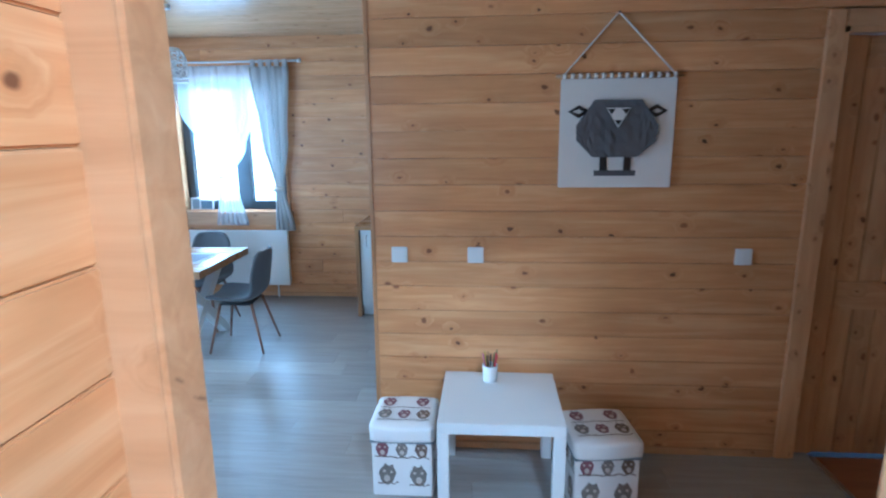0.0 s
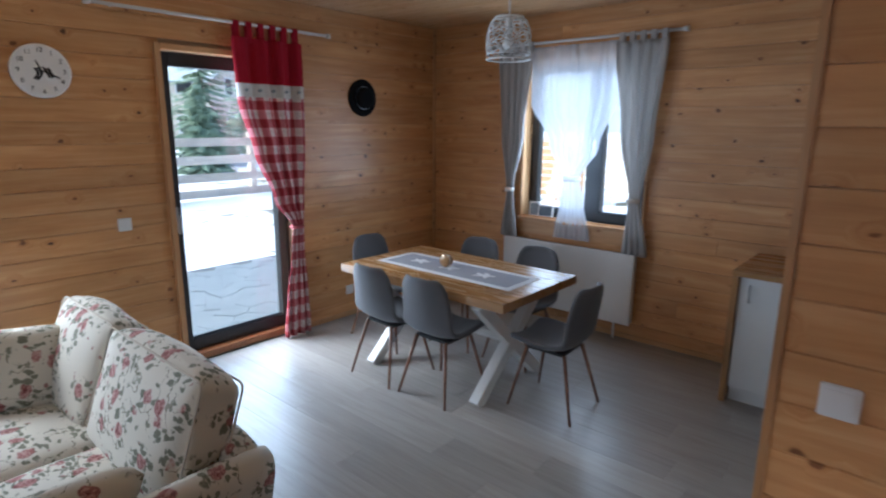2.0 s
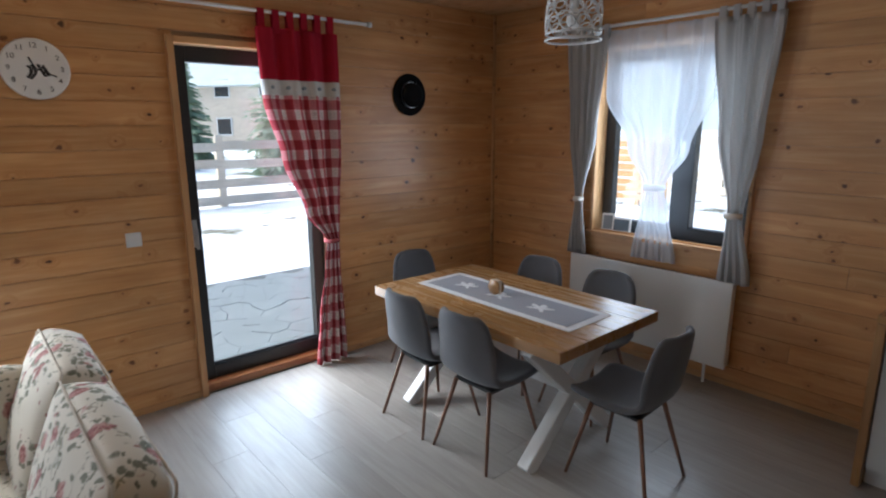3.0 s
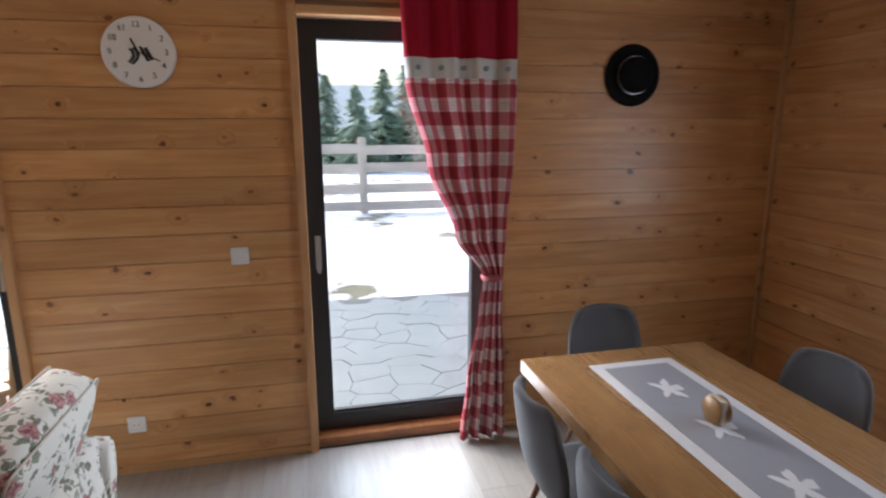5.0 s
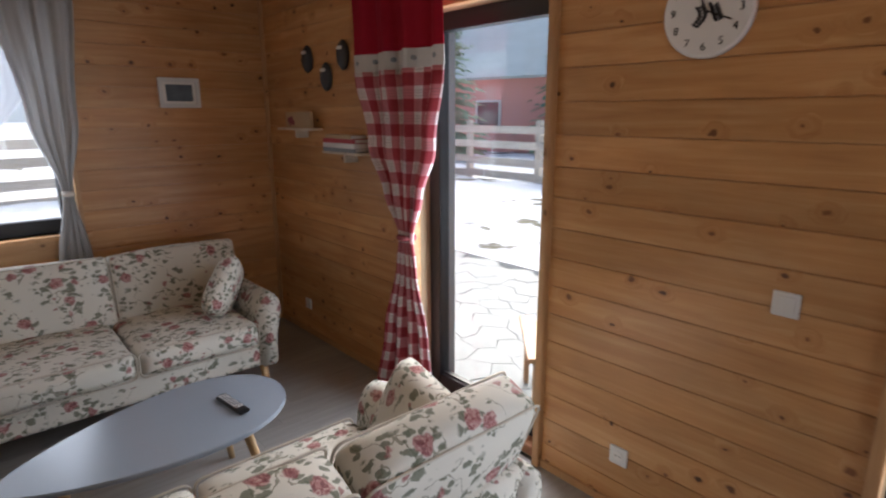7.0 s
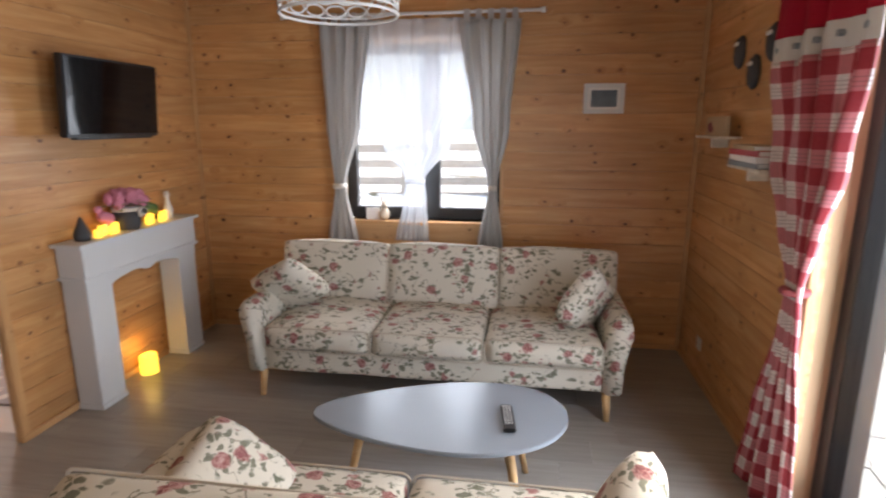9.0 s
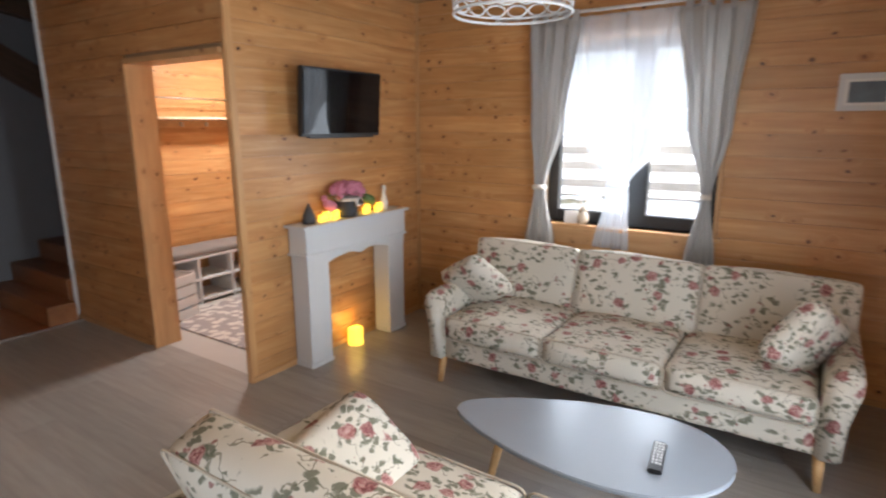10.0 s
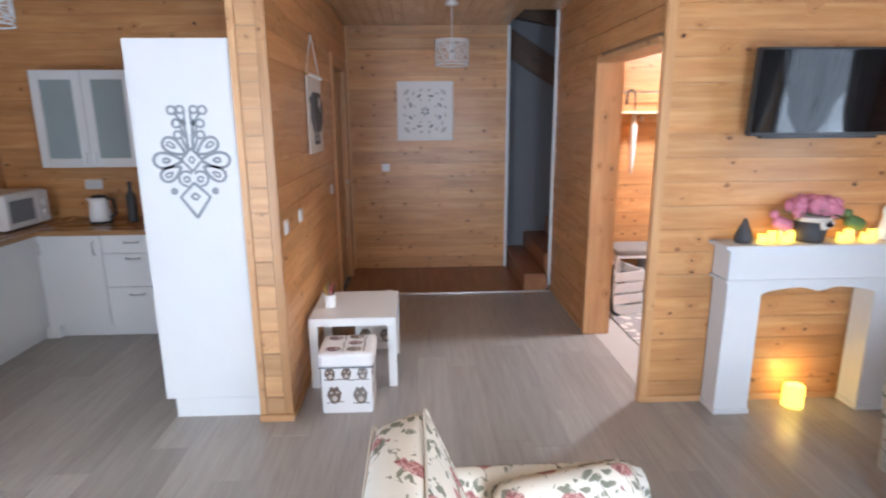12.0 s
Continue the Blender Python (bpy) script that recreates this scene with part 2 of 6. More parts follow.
def plaid():
    m = Nodes("red_white_plaid", 0.9, specular=0.15)
    uv = m.node("ShaderNodeSeparateXYZ", 0, Vector=m.coords(random_offset=False, kind="UV"))
    uvn = uv.node
    tone, lines = [], []
    for k in (0, 1):
        f = m.math("FRACT", m.math("MULTIPLY", uvn.outputs[k], 8.0))
        wide = m.math("LESS_THAN", f, 0.5)
        tone.append(wide)
        tri = m.math("ABSOLUTE", m.math("SUBTRACT", m.math("FRACT", m.math("MULTIPLY", f, 9.0)), 0.5))
        thin = m.math("MULTIPLY", m.math("LESS_THAN", tri, 0.13), m.math("MULTIPLY", m.math("GREATER_THAN", f, 0.60), m.math("LESS_THAN", f, 0.92)))
        lines.append(thin)
    total = m.math("MULTIPLY", m.math("ADD", tone[0], tone[1]), 0.5)
    c = m.ramp(total, (0.0, (0.74, 0.71, 0.69)), (0.5, (0.49, 0.17, 0.19)), (1.0, (0.28, 0.008, 0.022)))
    c = m.mix(m.math("MULTIPLY", m.math("MAXIMUM", lines[0], lines[1]), 0.5), c, (0.10, 0.06, 0.07))
    m.color(m.mix(m.math("MULTIPLY", m.noise(m.coords(), 300.0, 2), 0.25), c, (0.6, 0.3, 0.3)))
    t = m.t.nodes.new("ShaderNodeBsdfTranslucent")
    m.t.links.new(c, t.inputs[0])
    s = m.node("ShaderNodeMixShader", Fac=0.14, i1=m.b.outputs[0], i2=t.outputs[0])
    m.t.links.new(s, m.t.nodes["Material Output"].inputs[0])
    return m.mat


def clear_glass():
    m = Nodes("window_glass", 0.0)
    g = m.t.nodes.new("ShaderNodeBsdfGlossy")
    g.inputs["Roughness"].default_value = 0.0
    clear = m.t.nodes.new("ShaderNodeBsdfTransparent")
    clear.inputs[0].default_value = (0.93, 0.96, 0.96, 1)
    f = m.t.nodes.new("ShaderNodeLayerWeight")
    f.inputs["Blend"].default_value = 0.5
    shine = m.math("ADD", 0.03, m.math("MULTIPLY", m.math("POWER", f.outputs["Facing"], 5.0), 0.45))
    s = m.node("ShaderNodeMixShader", Fac=shine, i1=clear.outputs[0], i2=g.outputs[0])
    m.t.links.new(s, m.t.nodes["Material Output"].inputs[0])
    return m.mat


def glow(name, c, strength):
    m = Nodes(name, 0.6)
    m.color(c)
    m.put(m.b.inputs["Emission Color"], rgb(c))
    m.b.inputs["Emission Strength"].default_value = strength
    return m.mat


def rug_mat():
    m = Nodes("patterned_rug", 0.95, specular=0.1)
    v = m.coords()
    d = m.node("ShaderNodeTexVoronoi", 0, Vector=v, Scale=12.0)
    k = m.math("GREATER_THAN", m.math("ADD", m.math("MULTIPLY", d, 0.7), m.math("MULTIPLY", m.noise(v, 25.0, 3), 0.6)), 0.6)
    m.color(m.mix(k, (0.62, 0.58, 0.53), (0.35, 0.32, 0.31)))
    m.bump(m.noise(v, 350.0, 2), 0.5, 0.004)
    return m.mat


def snow_mat():
    m = Nodes("patchy_snow", 0.8)
    v = m.coords((1, 1, 1), False)
    n = m.noise(v, 0.42, 6, 0.62)
    fleck = m.noise(m.node("ShaderNodeMapping", Vector=v, Scale=(1.0, 0.6, 1.0)), 1.9, 5, 0.6)
    bare = m.node("ShaderNodeMapRange", Value=m.math("ADD", fleck, m.math("MULTIPLY", m.math("SUBTRACT", n, 0.5), 0.9)), From_Min=0.61, From_Max=0.66)
    k = m.math("MAXIMUM", m.node("ShaderNodeMapRange", Value=n, From_Min=0.59, From_Max=0.65), bare)
    soil = m.mix(m.noise(v, 3.0, 4), (0.10, 0.085, 0.06), (0.21, 0.20, 0.12))
    m.color(m.mix(k, m.mix(m.noise(v, 2.0, 3), (0.74, 0.77, 0.82), (0.86, 0.88, 0.90)), soil))
    m.bump(m.noise(v, 1.2, 6), 0.7, 0.25)
    return m.mat


LAMINATE, FLORAL, RUG, SNOW, GLASS = laminate(), floral(), rug_mat(), snow_mat(), clear_glass()
PLAID, SHEER = plaid(), sheer()
RED_CLOTH = cloth("deep_red_cotton", (0.27, 0.008, 0.02), (0.36, 0.012, 0.03), transmit=0.12)
BAND_CLOTH = cloth("grey_linen_band", (0.50, 0.48, 0.46), (0.58, 0.56, 0.53), transmit=0.12)
GREY_CURTAIN = cloth("light_grey_curtain", (0.50, 0.49, 0.48), (0.58, 0.57, 0.56), transmit=0.35)
GREY_FELT = cloth("charcoal_chair_fabric", (0.085, 0.086, 0.092), (0.13, 0.13, 0.138), 380.0)
GREY_FELT.node_tree.nodes["Principled BSDF"].inputs["Sheen Weight"].default_value = 0.18
RUNNER_GREY = cloth("grey_runner_cloth", (0.28, 0.29, 0.33), (0.34, 0.35, 0.39), 420.0)
RUNNER_WHITE = cloth("white_lace_edge", (0.66, 0.67, 0.70), (0.74, 0.75, 0.78), 250.0)
WOOL_WHITE = cloth("cream_wool", (0.62, 0.58, 0.53), (0.70, 0.66, 0.60), 260.0)
WOOL_GREY = cloth("grey_wool", (0.07, 0.065, 0.065), (0.16, 0.15, 0.15), 160.0)
PINK_WOOL = cloth("pink_petals", (0.50, 0.16, 0.25), (0.66, 0.30, 0.38), 60.0)
GREEN_LEAF = plain("green_leaf", (0.10, 0.18, 0.06), 0.6)
WHITE_PAINT = plain("white_paint", (0.66, 0.67, 0.67), 0.42, vary=0.03)
WHITE_LAC = plain("white_lacquer", (0.72, 0.72, 0.71), 0.30, vary=0.012, bump=0.02)
FIRE_PAINT = plain("grey_white_paint", (0.62, 0.64, 0.66), 0.45, vary=0.04)
PLASTIC = plain("white_plastic", (0.72, 0.72, 0.71), 0.35, vary=0.02, bump=0)
BLACK = plain("black_plastic", (0.012, 0.012, 0.013), 0.35, bump=0)
ANTHRACITE = plain("anthracite_frame", (0.014, 0.015, 0.017), 0.4, vary=0.1)
SCREEN = plain("tv_screen", (0.003, 0.003, 0.004), 0.05, vary=0.0, bump=0)
SCREEN.node_tree.nodes["Principled BSDF"].inputs["Specular IOR Level"].default_value = 0.35
STEEL = plain("brushed_steel", (0.55, 0.55, 0.55), 0.3, 1.0)
GREYBLUE = plain("grey_blue_tabletop", (0.30, 0.34, 0.39), 0.22, vary=0.03, bump=0.01)
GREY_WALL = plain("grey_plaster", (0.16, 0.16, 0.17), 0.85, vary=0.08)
TILE = plain("light_floor_tile", (0.50, 0.48, 0.45), 0.4)
CORE = plain("wall_core", (0.35, 0.24, 0.14), 0.8)
SLATE = plain("grey_slate", (0.20, 0.225, 0.24), 0.5, vary=0.28, scale=3.0, bump=0.4)
MORTAR = plain("paving_bed", (0.12, 0.13, 0.135), 0.9, vary=0.2)
CANDLE = glow("led_candle_wax", (1.0, 0.58, 0.05), 0.75)
FELT_BLACK = cloth("black_felt", (0.006, 0.006, 0.007), (0.010, 0.010, 0.011), 300.0)
FOLK_GREY = plain("mid_grey_ornament", (0.24, 0.26, 0.285), 0.5)
ORN_GREY = plain("dark_grey_ornament", (0.21, 0.23, 0.25), 0.5)
PALE_STENCIL = plain("pale_grey_stencil", (0.50, 0.49, 0.47), 0.7)
TAN_CARD = plain("tan_card", (0.46, 0.33, 0.19), 0.6)
DARK_POT = plain("dark_grey_pot", (0.05, 0.05, 0.055), 0.6)
PIPING = plain("beige_piping", (0.50, 0.45, 0.37), 0.85)
PAPER = plain("white_card", (0.78, 0.77, 0.75), 0.7, vary=0.03)
PHOTO = plain("dark_photo", (0.10, 0.13, 0.16), 0.4, vary=0.6, scale=9.0)
RED_BOOK = plain("red_print", (0.42, 0.03, 0.04), 0.5)
PRINTS_PLUM = plain("plum_spot_print", (0.20, 0.035, 0.05), 0.6)

# ---- mesh helpers ----


def part(name, bm, material, parent=None, label="", smooth=False):
    me = bpy.data.meshes.new(name)
    bm.to_mesh(me)
    bm.free()
    me.materials.append(material)
    if smooth:
        for p in me.polygons:
            p.use_smooth = True
    ob = new(name, me)
    if parent:
        ob.parent = parent
    return tagged(ob, label)


def thing(name, m, label, category, group="", kind=""):
    ob = new(name)
    ob.empty_display_size = 0.05
    ob.matrix_basis = m
    return tagged(ob, label, category, group, kind)


def add_box(bm, x0, x1, y0, y1, z0, z1, m=None, bevel=0.0):
    r = bmesh.ops.create_cube(bm, size=1.0)
    vs = r["verts"]
    for v in vs:
        v.co = Vector(((x0 + x1) / 2 + v.co.x * (x1 - x0), (y0 + y1) / 2 + v.co.y * (y1 - y0), (z0 + z1) / 2 + v.co.z * (z1 - z0)))
    if bevel:
        es = list({e for v in vs for e in v.link_edges})
        out = bmesh.ops.bevel(bm, geom=es, offset=bevel, segments=2, affect="EDGES")
        vs = list({v for f in out["faces"] for v in f.verts} | {v for v in vs if v.is_valid})
    if m is not None:
        for v in vs:
            v.co = m @ v.co
    return vs


def box(x0, x1, y0, y1, z0, z1, bevel=0.0, m=None):
    bm = bmesh.new()
    add_box(bm, x0, x1, y0, y1, z0, z1, m, bevel)
    return bm


def add_rod(bm, a, b, ra, rb, n=10):
    a, b = Vector(a), Vector(b)
    q = (b - a).to_track_quat("Z", "Y").to_matrix()
    rings = []
    for c, r in ((a, ra), (b, rb)):
        rings.append([bm.verts.new(c + q @ Vector((r * math.cos(2 * math.pi * k / n), r * math.sin(2 * math.pi * k / n), 0))) for k in range(n)])
    for k in range(n):
        bm.faces.new((rings[0][k], rings[0][(k + 1) % n], rings[1][(k + 1) % n], rings[1][k]))
    bm.faces.new(rings[0][::-1]), bm.faces.new(rings[1])


def rod(a, b, ra, rb=None, n=10):
    bm = bmesh.new()
    add_rod(bm, a, b, ra, ra if rb is None else rb, n)
    return bm


def lathe(profile, n=20, m=None, bm=None):
    """A turned shape from (radius, height) pairs."""
    bm = bm or bmesh.new()
    rings = []
    for r, z in profile:
        rings.append([bm.verts.new(Vector((r * math.cos(2 * math.pi * k / n), r * math.sin(2 * math.pi * k / n), z))) for k in range(n)])
    for a, b in zip(rings, rings[1:]):
        for k in range(n):
            bm.faces.new((a[k], a[(k + 1) % n], b[(k + 1) % n], b[k]))
    bm.faces.new(rings[0][::-1]), bm.faces.new(rings[-1])
    if m is not None:
        for ring in rings:
            for v in ring:
                v.co = m @ v.co
    return bm


def ribbon(points, width, thick, bm=None, closed=False, plane="YZ"):
    """A flat band of even width along a line of 2D points, with thickness."""
    bm = bm or bmesh.new()
    pts = [Vector((p[0], p[1])) for p in points]
    n = len(pts)
    sides = []
    for i, p in enumerate(pts):
        a = pts[(i - 1) % n] if closed or i else p
        b = pts[(i + 1) % n] if closed or i < n - 1 else p
        d = (b - a).normalized() if (b - a).length else Vector((1, 0))
        q = Vector((-d.y, d.x)) * width / 2
        row = []
        for s, h in ((1, 0), (1, thick), (-1, thick), (-1, 0)):
            u = p + q * s
            row.append(bm.verts.new((-h, u.x, u.y) if plane == "YZ" else (u.x, -h, u.y)))
        sides.append(row)
    for i in range(n if closed else n - 1):
        a, b = sides[i], sides[(i + 1) % n]
        for k in range(4):
            bm.faces.new((a[k], a[(k + 1) % 4], b[(k + 1) % 4], b[k]))
    if not closed:
        bm.faces.new(sides[0]), bm.faces.new(sides[-1][::-1])
    bmesh.ops.recalc_face_normals(bm, faces=bm.faces)
    return bm


def softbox(w, d, h, r, bulge=0.0, n=9, seed=0):
    """A cushion block centred on the origin, with rounded edges and swollen faces."""
    bm = bmesh.new()
    bmesh.ops.create_cube(bm, size=2.0)
    bmesh.ops.subdivide_edges(bm, edges=bm.edges, cuts=n, use_grid_fill=True)
    half = Vector((w / 2, d / 2, h / 2))
    for v in bm.verts:
        u = v.co.copy()
        p = Vector(u[k] * half[k] for k in range(3))
        inner = Vector(max(-half[k] + r, min(half[k] - r, p[k])) for k in range(3))
        off = p - inner
        if off.length:
            p = inner + off.normalized() * r
        f = (1 - u.x ** 2) * (1 - u.y ** 2)
        g = (1 - u.x ** 2) * (1 - u.z ** 2)
        p.z += u.z * bulge * f
        p.y += u.y * bulge * g
        p += noise.noise_vector(p * 5.0 + Vector((seed * 3.7, seed, 0))) * 0.007
        v.co = p
    bmesh.ops.recalc_face_normals(bm, faces=bm.faces)
    return bm


def pillow(w, h, t, seed=0, n=14):
    bm = bmesh.new()
    grid = {}
    for s in (1, -1):
        for i in range(n + 1):
            for j in range(n + 1):
                u, v = 2 * i / n - 1, 2 * j / n - 1
                edge = i in (0, n) or j in (0, n)
                if edge and s < 0:
                    grid[s, i, j] = grid[1, i, j]
                    continue
                k = ((1 - u ** 4) * (1 - v ** 4)) ** 0.5
                pinch = 1 - 0.03 * (1 - u * u) * abs(v) ** 3 - 0.03 * (1 - v * v) * abs(u) ** 3 - 0.10 * (u * v) ** 4
                p = Vector((u * w / 2 * pinch, s * t / 2 * k, v * h / 2 * pinch))
                p += noise.noise_vector(p * 7 + Vector((seed, 0, seed))) * 0.008 * k
                grid[s, i, j] = bm.verts.new(p)
    for s in (1, -1):
        for i in range(n):
            for j in range(n):
                f = [grid[s, i, j], grid[s, i + 1, j], grid[s, i + 1, j + 1], grid[s, i, j + 1]]
                bm.faces.new(f if s < 0 else f[::-1])
    return bm


# ---- large structure ----
W, N, S, TVX, SHY, HSY, HEX = -4.183, 5.48, -0.975, -0.58, 2.785, 0.815, 2.52
KE, CEIL, BW = 1.30, 2.53, 0.1275
planks_todo = []


def wall(name, axis, face, sign, u0, u1, thick, label, holes=(), boards=True, z1=CEIL, mat=None, back=False, board_mat=None):
    """A wall with its inner face at axis = face, room on the side of sign; holes are (u0, u1, z0, z1)."""
    bm = bmesh.new()
    skin = 0.018 if boards else 0.0
    f0, f1 = face - sign * skin, face - sign * (thick - (skin if back else 0))
    lo, hi = min(f0, f1), max(f0, f1)
    cuts = sorted({u0, u1, *[h[0] for h in holes], *[h[1] for h in holes]})
    for a, b in zip(cuts, cuts[1:]):
        zs = [(0.0, z1)]
        for h in holes:
            if h[0] < (a + b) / 2 < h[1]:
                zs = [(0.0, h[2]), (h[3], z1)]
        for za, zb in zs:
            if zb - za > 1e-4:
                add_box(bm, *((lo, hi, a, b) if axis == "x" else (a, b, lo, hi)), za, zb)
    ob = part(name, bm, mat or CORE)
    tagged(ob, label, "wall", kind="structure")
    if boards:
        for fc, sg in ((face, sign), (face - sign * thick, -sign))[: 2 if back else 1]:
            planks_todo.append((ob, axis, fc, sg, u0, u1, holes, z1, board_mat or PINE))
    return ob


FD1, FD2 = (2.925, 3.84, 0.03, 2.10), (0.80, 1.665, 0.03, 2.10)
WN, WS = (-3.13, -2.06, 0.88, 2.15), (-2.88, -1.72, 0.89, 2.15)
VD = (-0.55, 0.50, 0.0, 2.01)
BD = (1.445, 2.245, 0.0, 2.09)
PLANK_LABEL = "wall clad in varnished knotty pine boards"
wall("wall_west", "x", W, 1, S - 0.25, N + 0.25, 0.25, PLANK_LABEL + ", two french doors", (FD1, FD2))
wall("wall_north", "y", N, -1, W, KE + 0.3, 0.25, PLANK_LABEL + " with a curtained window", (WN,))
wall("wall_south", "y", S, 1, W, TVX + 0.1, 0.25, PLANK_LABEL + " behind the sofa", (WS,))
wall("wall_tv", "x", TVX, -1, S, HSY, 0.03, PLANK_LABEL + " behind the television")
wall("wall_vestibule_west", "x", -0.52, 1, S, HSY - 0.16, 0.03, PLANK_LABEL + " in the vestibule")
wall("wall_hall_south", "y", HSY, 1, TVX + 0.03, 1.67, 0.16, PLANK_LABEL + " with a doorway", (VD,), back=True)
wall("wall_hall_north", "y", SHY, -1, -0.655, HEX, 0.17, PLANK_LABEL + " with a woven hanging", (BD,), back=True)
wall("wall_hall_end", "x", HEX, -1, 1.13, SHY, 0.12, PLANK_LABEL + " with a pale picture")
wall("wall_kitchen_east", "x", KE, -1, SHY + 0.17, N, 0.12, PLANK_LABEL + " behind kitchen units")
wall("wall_vestibule_east", "x", 1.50, -1, S, HSY - 0.16, 0.12, PLANK_LABEL + " with a coat rail")
wall("wall_vestibule_south", "y", S, 1, TVX + 0.1, 1.50, 0.2, PLANK_LABEL + " of the entrance")
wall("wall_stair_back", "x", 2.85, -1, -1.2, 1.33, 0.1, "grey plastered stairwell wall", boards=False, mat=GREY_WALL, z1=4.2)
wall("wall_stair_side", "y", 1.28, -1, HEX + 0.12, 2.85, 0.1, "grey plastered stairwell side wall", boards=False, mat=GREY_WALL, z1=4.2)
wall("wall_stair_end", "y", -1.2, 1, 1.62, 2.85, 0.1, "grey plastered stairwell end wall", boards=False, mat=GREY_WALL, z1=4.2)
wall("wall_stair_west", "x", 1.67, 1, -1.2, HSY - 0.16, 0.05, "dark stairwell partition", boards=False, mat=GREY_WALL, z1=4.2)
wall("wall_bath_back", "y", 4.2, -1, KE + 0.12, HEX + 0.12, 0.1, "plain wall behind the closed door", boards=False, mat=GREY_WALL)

# unseen walls above ceiling height, added to keep the stairwell dark
wall("wall_stair_upper_west", "x", 1.62, 1, 0.55, 1.33, 0.1, "unseen upper stairwell wall, added to keep sky light out", ((0.5, 1.4, 0.0, CEIL + 0.12),), boards=False, mat=GREY_WALL, z1=4.2)
wall("wall_stair_upper_north", "y", 1.33, -1, 1.5, HEX + 0.12, 0.1, "unseen upper stairwell wall, added to keep sky light out", ((1.4, 2.8, 0.0, CEIL + 0.12),), boards=False, mat=GREY_WALL, z1=4.2)

bm = bmesh.new()
add_box(bm, W - 0.25, 3.0, S - 0.25, N + 0.25, -0.2, -0.012)
tagged(part("floor", bm, MORTAR), "screed floor under grey oak laminate planks", "floor", kind="structure")
tagged(part("floor_vestibule", box(TVX + 0.05, 1.5, S, 0.742, -0.012, 0.0), TILE), "light tiled vestibule floor under a rug", "floor", kind="structure")
tagged(part("floor_stair_side", box(1.58, 2.85, -1.2, SHY, -0.012, 0.006), REDFLOOR), "reddish brown laminate floor by the stairs", "floor", kind="structure")

# ceiling boards run along x; the stairwell is left open above
bm = bmesh.new()
y = S - 0.2
while y < N + 0.2:
    x1 = 1.66 if y < 1.06 else KE + 1.4
    add_box(bm, W - 0.2, x1, y + 0.002, y + 0.094, CEIL, CEIL + 0.016)
    y += 0.096
add_box(bm, W - 0.25, 1.66, S - 0.25, 1.13, CEIL + 0.016, CEIL + 0.14)
add_box(bm, W - 0.25, 2.75, 1.13, N + 0.25, CEIL + 0.016, CEIL + 0.14)
# unseen cap over the stairwell, added to shut out the sky
add_box(bm, 1.5, 3.0, -1.4, 1.45, 4.2, 4.3)
CEIL_PINE = pine("ceiling_pine", (0.66, 0.46, 0.27), (0.58, 0.38, 0.20), (0.46, 0.27, 0.13), 0.22, 0.5, 0.1)
tagged(part("ceiling", bm, CEIL_PINE), "varnished pine board ceiling", "ceiling", kind="structure")


def board(name, a, b, w, t, mat, parent, label="", up=(0, 0, 1), bevel=0.004):
    """A straight board from a to b; w across in the direction of up, t thick. Grain runs along it."""
    a, b = Vector(a), Vector(b)
    x = (b - a).normalized()
    u = Vector(up)
    z = (u - x * u.dot(x)).normalized()
    y = z.cross(x)
    L = (b - a).length
    ob = part(name, box(-L / 2, L / 2, -t / 2, t / 2, -w / 2, w / 2, bevel), mat, parent, label)
    m = Matrix((x, y, z)).transposed().to_4x4()
    m.translation = (a + b) / 2
    ob.matrix_basis = m
    return ob


def french_door(name, hole, handle_y):
    y0, y1, z0, z1 = hole
    d = thing(name, pose(0, 0, 0), "black-framed glazed french door onto the snowy patio", "door", kind="structure")
    x0, x1, f = W - 0.155, W - 0.085, 0.085
    part("frame_side", box(x0, x1, y0, y0 + f, z0 + 0.025, z1, 0.004), ANTHRACITE, d)
    part("frame_side", box(x0, x1, y1 - f, y1, z0 + 0.025, z1, 0.004), ANTHRACITE, d)
    for ya, yb in ((y0, y0 + 0.03), (y1 - 0.03, y1)):
        part("outer_reveal", box(W - 0.248, x0 - 0.002, ya, yb, z0 + 0.025, z1), ORN_GREY, d, "grey outer reveal")
    part("frame_top", box(x0, x1, y0 + f, y1 - f, z1 - f, z1, 0.004), ANTHRACITE, d)
    part("frame_bottom", box(x0, x1, y0 + f, y1 - f, z0 + 0.025, z0 + 0.115, 0.004), ANTHRACITE, d)
    part("threshold", box(W - 0.25, W - 0.01, y0, y1, z0 - 0.02, z0 + 0.025, 0.004), REDFLOOR, d, "dark wooden threshold")
    part("bead", box(x0 + 0.03, x1 - 0.02, y0 + f, y1 - f, z0 + 0.115, z0 + 0.125), ANTHRACITE, d)
    pane = part("pane", box(x0 + 0.03, x0 + 0.036, y0 + f, y1 - f, z0 + 0.115, z1 - f), GLASS, d)
    pane.visible_shadow = False
    h = part("handle_plate", box(x1, x1 + 0.012, handle_y - 0.014, handle_y + 0.014, 0.93, 1.10, 0.003), STEEL, d)
    part("handle", box(x1 + 0.03, x1 + 0.045, handle_y - 0.009, handle_y + 0.009, 0.92, 1.05, 0.004), STEEL, h, "brushed steel lever")
    t = thing("door_trim", pose(0, 0, 0), "pine boards lining the french door opening", "trim", kind="structure")
    for yy in (y0 - 0.02, y1 + 0.02):
        board("jamb", (W - 0.05, yy, 0.0), (W - 0.05, yy, z1 + 0.04), 0.16, 0.038, PINE_TRIM, t, up=(1, 0, 0))
    board("head", (W - 0.05, y0 - 0.0, z1 + 0.02), (W - 0.05, y1, z1 + 0.02), 0.16, 0.038, PINE_TRIM, t, up=(1, 0, 0))
